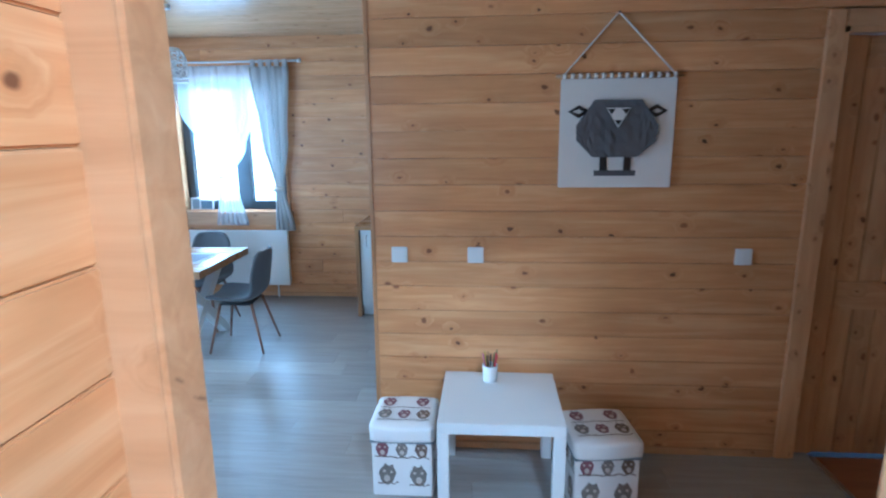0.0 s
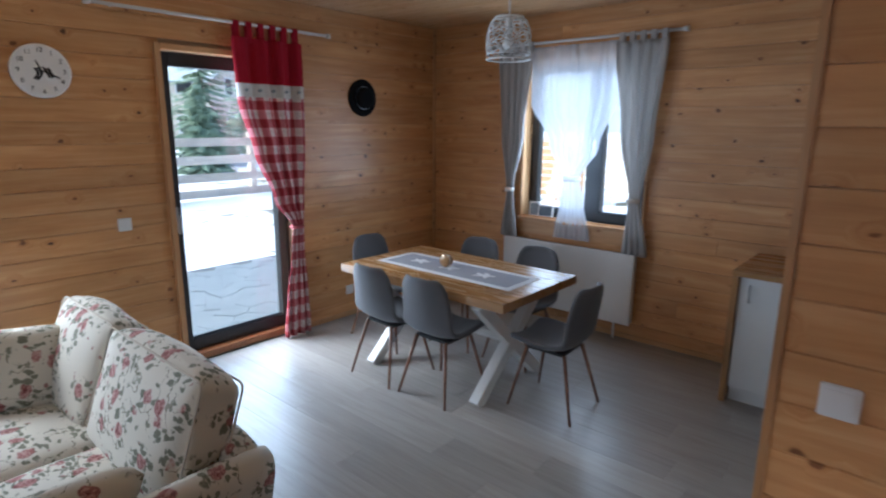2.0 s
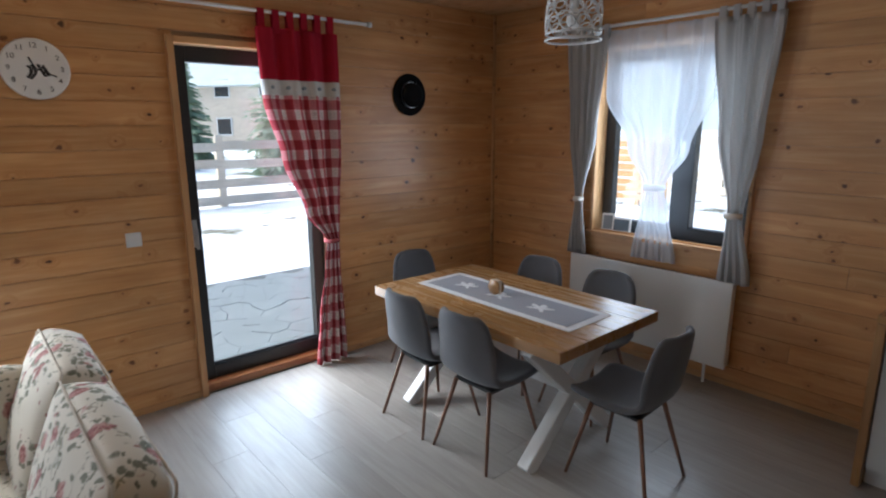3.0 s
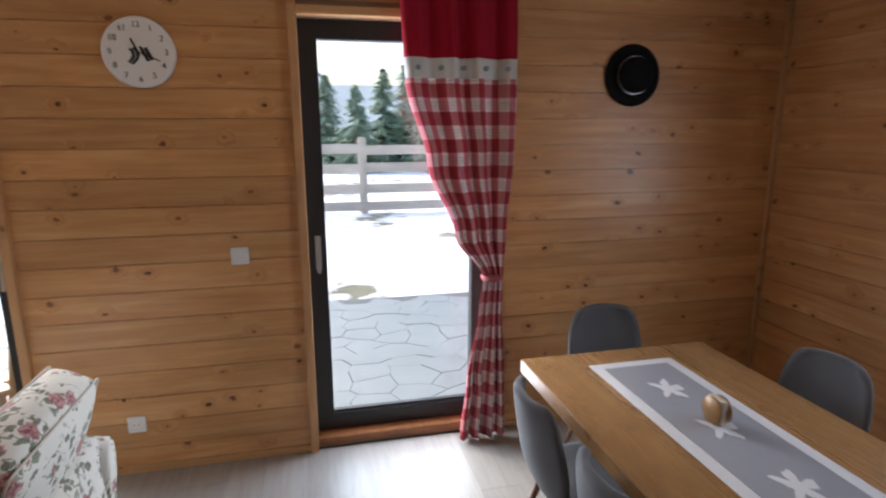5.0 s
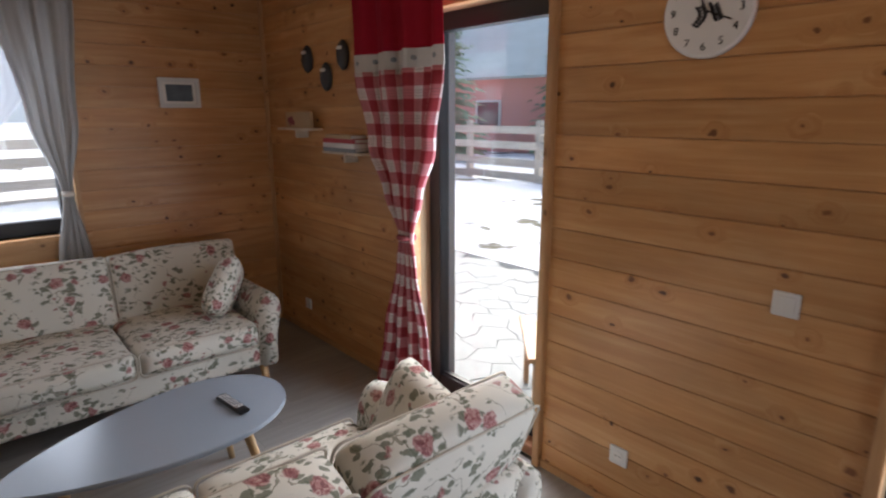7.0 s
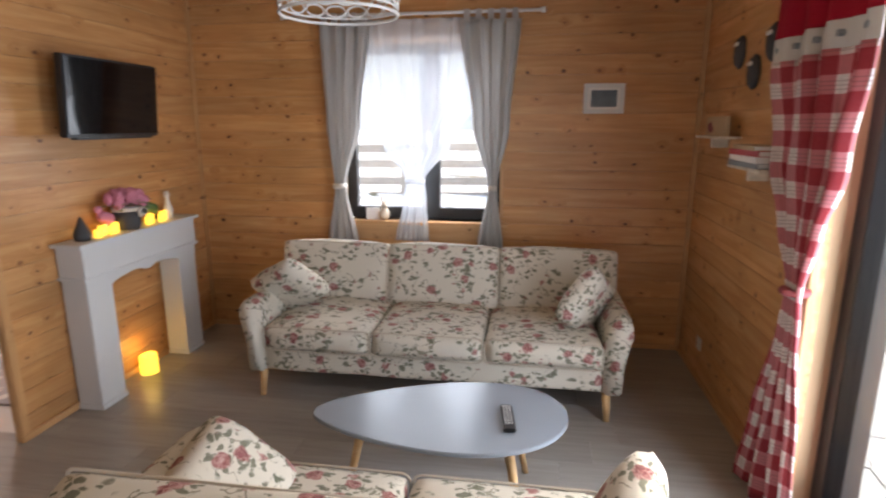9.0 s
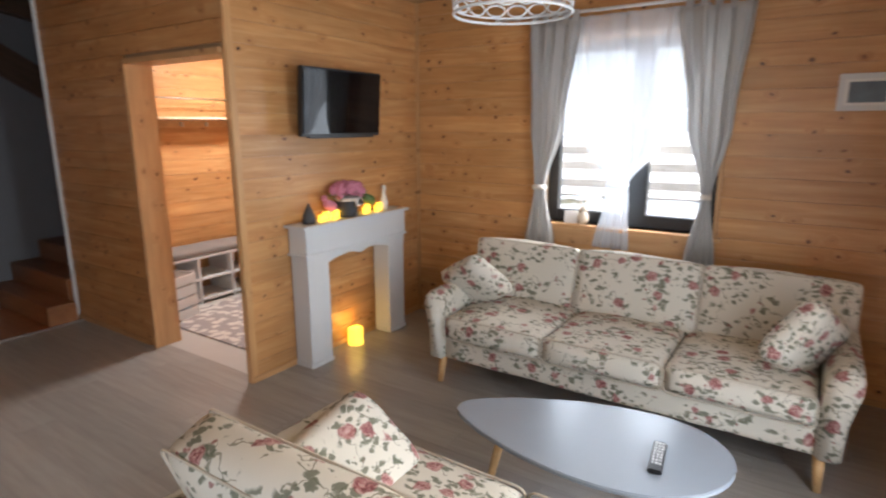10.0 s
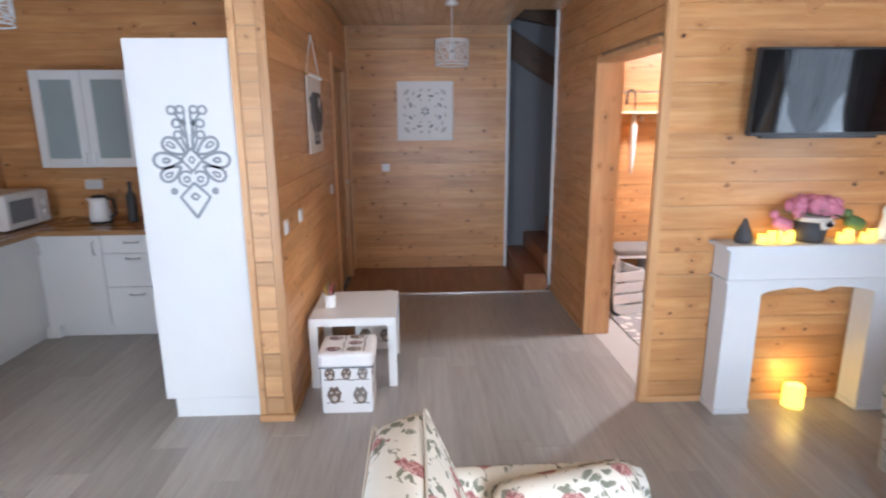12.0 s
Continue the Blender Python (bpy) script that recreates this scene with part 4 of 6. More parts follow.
    return s


sofa("sofa", 2.30, 3, pose(-2.55, -0.80, 0), "cream three-seat sofa printed with roses, against the wall")
sofa("loveseat", 1.61, 2, pose(-2.74, 2.26, 0, 0, 0, 180), "cream two-seat sofa printed with roses, loose back cushions", 0.88)


def throw(m, label, w=0.42, h=0.40, t=0.15, seed=1):
    return tagged(part("throw_pillow", pillow(w, h, t, seed), FLORAL, smooth=True), label, "pillow", "floral throw pillows"), m


for k, (m, w) in enumerate(((pose(-1.63, -0.16, 0.60, -42, 28, -20), 0.42), (pose(-3.43, -0.12, 0.60, -25, -30, 66), 0.42), (pose(-2.24, 1.66, 0.515, 48, 6, 96), 0.44), (pose(-3.33, 1.82, 0.60, -24, 4, 78), 0.40))):
    ob, _ = throw(m, "small rose-printed cream throw pillow leaning on a sofa arm", w, 0.38, 0.15, k)
    ob.matrix_basis = m

# egg-shaped coffee table
ct = thing("coffee_table", pose(-2.76, 0.905, 0), "grey-blue egg-shaped coffee table on splayed wooden legs", "table")
bm = bmesh.new()
outline = []
for k in range(64):
    a = 2 * math.pi * k / 64
    x = -math.cos(a) * 0.52
    half = 0.315 * abs(math.sin(a)) * (1.0 - 0.42 * (x + 0.2) / 0.72)
    outline.append((x, math.copysign(half, math.sin(a))))
top = [bm.verts.new((x, y + 0.10 * (x + 0.52), 0.432)) for x, y in outline]
f = bm.faces.new(top)
ext = bmesh.ops.extrude_face_region(bm, geom=[f])
for v in [g for g in ext["geom"] if isinstance(g, bmesh.types.BMVert)]:
    v.co.z -= 0.018
bmesh.ops.recalc_face_normals(bm, faces=bm.faces)
bmesh.ops.bevel(bm, geom=[e for e in bm.edges if abs(e.verts[0].co.z - e.verts[1].co.z) < 1e-5 and len(e.link_faces) == 2 and e.calc_face_angle(0) > 1.2], offset=0.004, segments=2, affect="EDGES")
part("tabletop", bm, GREYBLUE, ct)
for a, b in (((0.31, 0.075), (0.40, 0.10)), ((-0.28, 0.16), (-0.36, 0.25)), ((-0.28, -0.14), (-0.36, -0.24))):
    part("leg", rod((*a, 0.414), (*b, 0.0), 0.021, 0.013, 12), BIRCH, ct, "tapered pale wooden leg", smooth=True)

rc = thing("remote_control", pose(-3.04, 0.975, 0.434, 0, 0, 7), "black television remote lying on the coffee table", "remote")
part("body", box(-0.024, 0.024, -0.10, 0.10, 0.0, 0.016, 0.005), BLACK, rc)
for k in range(8):
    for j in range(3):
        part("button", box(-0.016 + j * 0.012, -0.008 + j * 0.012, -0.085 + k * 0.019, -0.074 + k * 0.019, 0.016, 0.018), PLASTIC if (k + j) % 3 else STEEL, rc)

tv = thing("television", pose(TVX - 0.15, 0.065, 1.728, 0, -4, 0), "black flat television on a wall bracket", "television")
part("body", box(-0.02, 0.025, -0.365, 0.365, -0.21, 0.21, 0.006), BLACK, tv)
part("screen", box(-0.024, -0.021, -0.354, 0.354, -0.192, 0.198), SCREEN, tv, "switched-off glossy screen")
part("bracket", box(0.026, 0.14, -0.1, 0.1, -0.1, 0.1, 0.004), BLACK, tv)
part("base_bar", box(-0.025, 0.02, -0.30, 0.30, -0.222, -0.209, 0.003), BLACK, tv)

# mantelpiece
mp = thing("fireplace_surround", pose(0, 0, 0), "light grey painted decorative fireplace surround", "fireplace")
X1 = TVX - 0.014
for y0, y1 in ((0.265, 0.455), (-0.545, -0.36)):
    part("pillar", box(TVX - 0.165, X1, y0, y1, 0.03, 0.759, 0.003), FIRE_PAINT, mp)
    part("plinth_strip", box(TVX - 0.172, X1, y0 - 0.006, y1 + 0.006, 0.0, 0.03, 0.003), FIRE_PAINT, mp)
part("frieze", box(TVX - 0.175, X1, -0.555, 0.465, 0.778, 0.945, 0.003), FIRE_PAINT, mp)
part("moulding", box(TVX - 0.185, X1, -0.57, 0.48, 0.76, 0.778, 0.004), FIRE_PAINT, mp)
part("shelf", box(TVX - 0.20, X1, -0.585, 0.50, 0.945, 0.965, 0.004), FIRE_PAINT, mp)
bm = bmesh.new()
nseg = 40
front, backv = [], []
for k in range(nseg + 1):
    u = k / nseg
    y = 0.455 - 1.0 * u
    arch = 0.0
    if 0.19 < u < 0.815:
        v = (u - 0.19) / 0.625
        arch = 0.045 * math.sin(math.pi * v) ** 0.5 - 0.028 * math.exp(-((v - 0.5) / 0.10) ** 2)
    lo = 0.69 + arch
    for lst, xx in ((front, TVX - 0.165), (backv, TVX - 0.145)):
        lst.append((bm.verts.new((xx, y, lo)), bm.verts.new((xx, y, 0.76))))
for a, b in zip(range(nseg), range(1, nseg + 1)):
    bm.faces.new((front[a][0], front[b][0], front[b][1], front[a][1]))
    bm.faces.new((backv[a][1], backv[b][1], backv[b][0], backv[a][0]))
    bm.faces.new((front[a][0], backv[a][0], backv[b][0], front[b][0]))
bmesh.ops.recalc_face_normals(bm, faces=bm.faces)
part("arch", bm, FIRE_PAINT, mp, "curved arch board").matrix_basis = pose(-0.002, 0, 0)


def candle(x, y, z, r, h, seed):
    c = thing("led_candle", pose(x, y, z), "yellow glowing led candle", "candle", "led candles")
    prof = [(r * 0.98, 0), (r, h * 0.1), (r, h * 0.93), (r * 0.92, h), (r * 0.7, h * 0.985), (r * 0.62, h * 0.86), (0.004, h * 0.84)]
    bm = lathe(prof, 18)
    for v in bm.verts:
        if v.co.z > h * 0.9:
            v.co.z += noise.noise(v.co * 60 + Vector((seed, 0, 0))) * h * 0.1
    part("wax", bm, CANDLE, c, smooth=True)
    part("wick", rod((0, 0, h * 0.84), (0, 0, h * 0.98), 0.002, 0.001, 6), BLACK, c)
    return c


candle(TVX - 0.09, -0.045, 0.0, 0.056, 0.125, 1)
for k, y in enumerate((0.27, 0.20, 0.15, 0.10, -0.16, -0.22, -0.29, -0.35)):
    candle(TVX - 0.12 + 0.03 * (k % 2), y, 0.965, 0.022, 0.045 + 0.012 * (k % 2), k + 3)
glowlamp = bpy.data.lights.new("candle_glow", "POINT")
glowlamp.energy, glowlamp.color, glowlamp.shadow_soft_size = 0.3, (1.0, 0.62, 0.12), 0.04
new("candle_glow", glowlamp).location = (TVX - 0.09, -0.045, 0.17)

fp = thing("flower_pot", pose(TVX - 0.10, 0.0, 0.965), "dark pot with pink flowers and a pale bow", "plant")
part("pot", lathe([(0.062, 0), (0.07, 0.02), (0.082, 0.14), (0.076, 0.14), (0.07, 0.12), (0.005, 0.12)], 24), DARK_POT, fp, smooth=True)
part("ribbon", lathe([(0.081, 0.112), (0.085, 0.118), (0.085, 0.132), (0.081, 0.138)], 24), WOOL_WHITE, fp, "pale ribbon", smooth=True)
bm = bmesh.new()
for s in (-1, 1):
    add_box(bm, -0.10, -0.085, 0.0 + s * 0.002, s * 0.05, 0.085, 0.125, pose(0, -0.02, 0, s * 18), 0.004)
part("bow", bm, WOOL_WHITE, fp)
bm = bmesh.new()
for k in range(34):
    a, r = random.uniform(0, 6.28), 0.11 * math.sqrt(random.random())
    c = Vector((r * math.cos(a) * 0.8, r * math.sin(a) * 1.15, 0.185 + 0.05 * random.random() - r * 0.3))
    o = bmesh.ops.create_icosphere(bm, subdivisions=2, radius=0.027 + 0.012 * random.random())
    for v in o["verts"]:
        v.co = c + v.co * (1 + 0.45 * noise.noise(v.co * 90 + c * 20))
part("blossom", bm, PINK_WOOL, fp, "ruffled pink blossoms")
bm = bmesh.new()
for k in range(26):
    a = random.uniform(0, 6.28)
    p = Vector((0.09 * math.cos(a), 0.11 * math.sin(a), 0.13 + 0.05 * random.random()))
    d = Vector((math.cos(a), math.sin(a), random.uniform(-0.4, 0.5))) * 0.05
    n = Vector((-math.sin(a), math.cos(a), 0.2)) * 0.014
    bm.faces.new([bm.verts.new(q) for q in (p, p + d * 0.5 + n, p + d, p + d * 0.5 - n)])
part("leaves", bm, GREEN_LEAF, fp).modifiers.new("t", "SOLIDIFY").thickness = 0.001

gn = thing("gnome_cone", pose(TVX - 0.10, 0.36, 0.965), "small dark cone ornament on the mantel", "ornament")
part("body", lathe([(0.042, 0), (0.046, 0.03), (0.036, 0.06), (0.018, 0.10), (0.006, 0.13)], 16), DARK_POT, gn, smooth=True)
for y, mat, lbl in ((0.14, PINK_WOOL, "pink bird ornament on the mantel"), (-0.26, GREEN_LEAF, "green bird ornament on the mantel")):
    b = thing("bird_ornament", pose(TVX - 0.07, y, 0.965), lbl, "ornament")
    o = softbox(0.06, 0.11, 0.07, 0.03, 0.0, 5, 2)
    part("body", o, mat, b, smooth=True).matrix_basis = pose(0, 0, 0.09, 20)
    part("head", softbox(0.04, 0.045, 0.045, 0.02, 0, 4, 1), mat, b, smooth=True).matrix_basis = pose(0, 0.05, 0.14)
    part("post", rod((0, 0, 0), (0, 0, 0.07), 0.012, 0.008), PAPER, b)
bt = thing("angel_bottle", pose(TVX - 0.08, -0.42, 0.965), "slim white figurine bottle on the mantel", "ornament")
part("body", lathe([(0.028, 0), (0.032, 0.05), (0.018, 0.10), (0.012, 0.13), (0.02, 0.15), (0.016, 0.175), (0.003, 0.185)], 16), PAPER, bt, smooth=True)

# ---- dining corner ----
dt = thing("dining_table", pose(0, 0, 0), "oak-topped dining table with white crossed legs", "table")
TX0, TX1, TY0, TY1, TZ = -3.50, -2.11, 3.745, 4.575, 0.70
for k in range(4):
    w = (TY1 - TY0) / 4
    board("top_board", (TX0, TY0 + w * (k + 0.5), TZ - 0.028), (TX1, TY0 + w * (k + 0.5), TZ - 0.028), w - 0.0008, 0.056, OAK, dt, up=(0, 1, 0), bevel=0.0025)
for x in (-2.33, -3.25):
    for a, b in ((3.80, 4.49), (4.49, 3.80)):
        dx = 0.001 if a < b else -0.001
        board("leg", (x + dx, a, -0.008 + 0.01), (x + dx, b, TZ - 0.06), 0.075, 0.07 if a < b else 0.068, WHITE_PAINT, dt, "white square steel leg", up=(0, 1, 0))
    part("mounting_bar", box(x - 0.035, x + 0.035, 3.82, 4.50, TZ - 0.075, TZ - 0.056, 0.003), WHITE_PAINT, dt)
part("stretcher", box(-3.22, -2.36, 4.13, 4.18, 0.30, 0.35, 0.003), WHITE_PAINT, dt)

rn = thing("table_runner", pose(0, 0, 0), "grey table runner with a white lace border", "runner")
part("border", box(-3.37, -2.235, 3.975, 4.335, TZ + 0.0005, TZ + 0.003, 0.001), RUNNER_WHITE, rn, "white lace border")
part("cloth", box(-3.325, -2.28, 4.02, 4.29, TZ + 0.003, TZ + 0.0045), RUNNER_GREY, rn)
for cx, cy in ((-3.12, 4.16), (-2.85, 4.155), (-2.55, 4.15)):
    bm = bmesh.new()
    c = bm.verts.new((cx, cy, TZ + 0.006))
    ring = []
    for k in range(36):
        a = 2 * math.pi * k / 36
        r = 0.05 + 0.022 * math.sin(5 * a) + 0.012 * math.sin(9 * a + cx)
        ring.append(bm.verts.new((cx + r * math.cos(a) * 1.1, cy + r * math.sin(a) * 0.8, TZ + 0.006)))
    for k in range(36):
        bm.faces.new((c, ring[k], ring[(k + 1) % 36]))
    part("embroidery", bm, RUNNER_WHITE, rn, "white embroidered sprig").modifiers.new("t", "SOLIDIFY").thickness = 0.0012
nh = thing("napkin_holder", pose(-2.88, 4.16, TZ + 0.006), "small round brown napkin holder on the runner", "holder")
for s in (-1, 1):
    part("side", lathe([(0.042, -0.004), (0.045, 0), (0.042, 0.004)], 20, pose(0, s * 0.018, 0.043, 90)), OAK, nh, smooth=True)
part("napkin", box(-0.035, 0.035, -0.012, 0.012, 0.004, 0.082, 0.004), RAW_WOOD, nh)


def chair(m):
    """Upholstered shell chair; local front is +y."""
    c = thing("dining_chair", m, "charcoal fabric shell chair with thin walnut-coloured legs", "chair", "chairs round the dining table")
    prof = [(0.215, 0.405, 0.165), (0.19, 0.42, 0.20), (0.10, 0.412, 0.215), (0.0, 0.402, 0.215), (-0.09, 0.402, 0.21), (-0.15, 0.425, 0.205), (-0.185, 0.48, 0.195), (-0.205, 0.56, 0.192), (-0.22, 0.64, 0.186), (-0.232, 0.71, 0.175), (-0.242, 0.765, 0.148), (-0.246, 0.79, 0.105)]
    bm = bmesh.new()
    grid = []
    nu = 12
    for i, (y, z, hw) in enumerate(prof):
        t = min(1.0, max(0.0, (z - 0.42) / 0.12)) if i > 4 else 0.0
        row = []
        for k in range(nu + 1):
            u = 2 * k / nu - 1
            lift = 0.035 * abs(u) ** 2.4
            row.append(bm.verts.new((u * hw, y + t * lift * 1.6, z + (1 - t) * lift - (0.012 * u * u if i == len(prof) - 1 else 0))))
        grid.append(row)
    for a, b in zip(grid, grid[1:]):
        for k in range(nu):
            bm.faces.new((a[k], a[k + 1], b[k + 1], b[k]))
    bmesh.ops.recalc_face_normals(bm, faces=bm.faces)
    sh = part("shell", bm, GREY_FELT, c, smooth=True)
    so = sh.modifiers.new("padding", "SOLIDIFY")
    so.thickness, so.offset = 0.032, 0.0
    sb = sh.modifiers.new("soft", "SUBSURF")
    sb.levels = sb.render_levels = 1
    part("under_frame", box(-0.13, 0.13, -0.12, 0.12, 0.368, 0.384, 0.004), BLACK, c)
    for sx in (-1, 1):
        for y0, y1 in ((0.12, 0.20), (-0.12, -0.215)):
            part("leg", rod((sx * 0.115, y0, 0.378), (sx * 0.19, y1, 0.0), 0.012, 0.008, 10), WALNUT, c, "thin walnut-coloured metal leg", smooth=True)
    return c


ch = chair(pose(-2.005, 4.145, 0, 0, 0, 92))
for x, y, r in ((-2.62, 3.84, 1), (-3.06, 3.825, -2), (-3.60, 4.27, -90), (-3.05, 4.585, 181), (-2.54, 4.60, 178)):
    copy_thing(ch, pose(x, y, 0, 0, 0, r))

rd = thing("radiator", pose(0, 0, 0), "white panel radiator under the window", "radiator")
part("panel", box(-3.25, -2.06, N - 0.105, N - 0.085, 0.14, 0.70, 0.004), WHITE_LAC, rd)
part("casing", box(-3.245, -2.065, N - 0.085, N - 0.03, 0.15, 0.69, 0.006), WHITE_LAC, rd)
for k in range(24):
    x = -3.225 + k * 0.0485
    part("grille_slot", box(x, x + 0.034, N - 0.082, N - 0.036, 0.69, 0.694), ORN_GREY, rd)
for x in (-3.0, -2.4):
    part("wall_bracket", box(x, x + 0.04, N - 0.03, N, 0.2, 0.6), WHITE_LAC, rd)
part("pipe", rod((-2.2, N - 0.06, 0.14), (-2.2, N - 0.06, 0.0), 0.009), WHITE_PAINT, rd)
for x, w, h, mat in ((-3.03, 0.10, 0.13, PAPER), (-2.92, 0.14, 0.11, PHOTO)):
    f = thing("picture_frame", pose(x, N + 0.03, WN[2], 0, 0, 10), "small white photo frame standing on the sill", "frame")
    part("frame", box(-w / 2, w / 2, -0.006, 0.006, 0, h, 0.003), PAPER, f).matrix_basis = pose(0, 0, 0, -8)
    part("photo", box(-w / 2 + 0.015, w / 2 - 0.015, -0.009, -0.0065, 0.015, h - 0.015), mat if mat is PHOTO else ORN_GREY, f).matrix_basis = pose(0, 0, 0, -8)

# ---- lamps ----


def pendant(x, y, r, h, z0, cols, label, taper=0.0):
    p = thing("pendant_lamp", pose(x, y, 0), label, "lamp", "pendant lamps")
    part("ceiling_cup", lathe([(0.05, CEIL - 0.03), (0.05, CEIL - 0.006), (0.045, CEIL)], 20), WHITE_PAINT, p, smooth=True)
    part("cable", rod((0, 0, z0 + h), (0, 0, CEIL - 0.03), 0.004, n=8), WHITE_PAINT, p)
    bm = bmesh.new()
    rows = 3

    def ring_at(zz, rr, tube):
        n = 40
        loops = [[bm.verts.new(((rr + tube * math.cos(1.2566 * i)) * math.cos(2 * math.pi * k / n), (rr + tube * math.cos(1.2566 * i)) * math.sin(2 * math.pi * k / n), zz + tube * math.sin(1.2566 * i))) for i in range(5)] for k in range(n)]
        for a, b in zip(loops, loops[1:] + loops[:1]):
            for i in range(5):
                bm.faces.new((a[i], b[i], b[(i + 1) % 5], a[(i + 1) % 5]))

    rad = lambda f: r * (1 - taper * f ** 6)
    for f in (0.0, 0.12, 0.93, 1.0):
        ring_at(z0 + h * f, rad(f), 0.006 if f in (0.0, 1.0) else 0.004)
        part("hoop", bm, WHITE_PAINT, p)
        bm = bmesh.new()
    for j in range(rows):
        f0 = 0.14 + 0.27 * j
        for k in range(cols):
            a = 2 * math.pi * (k + 0.5 * (j % 2)) / cols
            s = h * 0.125
            wd = math.pi * r / cols * 0.92
            pts = []
            for i in range(10):
                b = 2 * math.pi * i / 10
                f = f0 + 0.135 + s * math.sin(b) / h
                aa = a + wd * math.cos(b) / r
                pts.append((rad(f) * math.cos(aa), rad(f) * math.sin(aa), z0 + h * f))
            for i in range(10):
                add_rod(bm, pts[i], pts[(i + 1) % 10], 0.0042, 0.0042, 4)
    part("shade", bm, WHITE_PAINT, p, "pierced white ornamental metal shade")
    bm = bmesh.new()
    for k in range(4):
        a = math.pi / 2 * k
        add_rod(bm, (0, 0, z0 + h), (rad(1) * math.cos(a), rad(1) * math.sin(a), z0 + h), 0.004, 0.004, 6)
    part("spider", bm, WHITE_PAINT, p)
    part("socket", rod((0, 0, z0 + h * 0.62), (0, 0, z0 + h), 0.02), WHITE_PAINT, p)
    part("bulb", lathe([(0.012, z0 + h * 0.62), (0.03, z0 + h * 0.45), (0.034, z0 + h * 0.35), (0.02, z0 + h * 0.24), (0.003, z0 + h * 0.22)], 16), PLASTIC, p, "unlit frosted bulb", True)
    return p


pendant(-2.34, 4.05, 0.12, 0.22, 2.015, 11, "white pierced metal pendant above the dining table", 0.35)
pendant(1.30, 1.78, 0.135, 0.19, 2.04, 11, "white pierced metal pendant in the hall")
pendant(-2.35, 0.82, 0.225, 0.18, 2.0, 16, "wide white pierced metal pendant above the coffee table", 0.3)
pendant(-0.35, 4.28, 0.135, 0.22, 2.10, 11, "white pierced metal pendant in the kitchen", 0.1)

# ---- things on the walls ----
ck = thing("wall_clock", pose(W, 2.285, 1.925, 0, 0, 0), "white round clock with black numerals and olive sprigs", "clock")
part("rim", lathe([(0.142, 0), (0.142, 0.02), (0.138, 0.024)], 48, pose(0, 0, 0, 0, 90)), PAPER, ck, smooth=True)
part("dial", lathe([(0.137, 0.0238), (0.135, 0.0255)], 48, pose(0, 0, 0, 0, 90)), PAPER, ck)


def wall_text(s, size, m, mat, parent, name="numeral"):
    cu = bpy.data.curves.new(name, "FONT")
    cu.body, cu.size, cu.align_x, cu.align_y, cu.extrude = s, size, "CENTER", "CENTER", 0.0006
    cu.materials.append(mat)
    ob = new(name, cu)
    ob.parent = parent
    ob.matrix_basis = m
    return ob


for k in range(1, 13):
    a = radians(90 - 30 * k)
    wall_text(str(k), 0.034, pose(0.0265, 0.108 * math.cos(a), 0.108 * math.sin(a), 90, 0, 90), BLACK, ck)
for name, ang, L, w in (("hour_pointer", -25, 0.058, 0.006), ("minute_pointer", 113, 0.088, 0.005)):
    a = radians(90 - ang)
    bm = ribbon([(0, 0), (L * math.cos(a), L * math.sin(a))], w, -0.003)
    part(name, bm, BLACK, ck).matrix_basis = pose(0.029, 0, 0)
bm = bmesh.new()
for k in range(30):
    t = k / 30
    s = -1 if k % 2 else 1
    cy, cz = (-0.03 + 0.02 * math.sin(6 * t), -0.05 + 0.12 * t) if k < 15 else (0.02 + 0.045 * (t - 0.5), 0.01 - 0.1 * (t - 0.5))
    p = Vector((0.027, cy, cz))
    d = Vector((0, s * 0.017, 0.013))
    n = Vector((0, -0.004, 0.005 * s))
    bm.faces.new([bm.verts.new(q) for q in (p, p + d * 0.5 + n, p + d, p + d * 0.5 - n)])
part("sprig", bm, DARK_POT, ck, "dark painted olive sprig")

ht = thing("felt_hat", pose(W, 4.565, 1.87, 0, 90, 0), "black felt highlander hat hung on the wall", "hat")
part("brim", lathe([(0.148, 0.0), (0.152, 0.012), (0.14, 0.02), (0.09, 0.012), (0.085, 0.01)], 36), FELT_BLACK, ht, smooth=True)
part("crown", lathe([(0.09, 0.008), (0.088, 0.05), (0.078, 0.075), (0.05, 0.085), (0.004, 0.082)], 32), FELT_BLACK, ht, smooth=True)
bm = bmesh.new()
for k in range(44):
    a = 2 * math.pi * k / 44
    add_box(bm, 0.091 * math.cos(a) - 0.0035, 0.091 * math.cos(a) + 0.0035, 0.091 * math.sin(a) - 0.0035, 0.091 * math.sin(a) + 0.0035, 0.026, 0.034)
part("band", bm, STEEL, ht, "thin band of small metal shells")


def plate(m, label, socket=False, double=False, name="light_switch"):
    s = thing(name, m, label, name.split("_")[-1], name + "es")
    part("plate", box(-0.040, 0.040, 0.0, 0.009, -0.040, 0.040, 0.003), PLASTIC, s)
    if socket:
        part("well", lathe([(0.021, 0.009), (0.021, 0.0105), (0.018, 0.0105)], 20, pose(0, 0, 0, -90)), PAPER, s)
        for x in (-0.009, 0.009):
            part("contact", rod((x, 0.0104, 0), (x, 0.0112, 0), 0.0028, n=8), BLACK, s)
    else:
        for x0, x1 in (((-0.029, -0.001), (0.001, 0.029)) if double else ((-0.029, 0.029),)):
            part("rocker", box(x0, x1, 0.009, 0.0125, -0.029, 0.029, 0.002), PLASTIC, s)
    return s


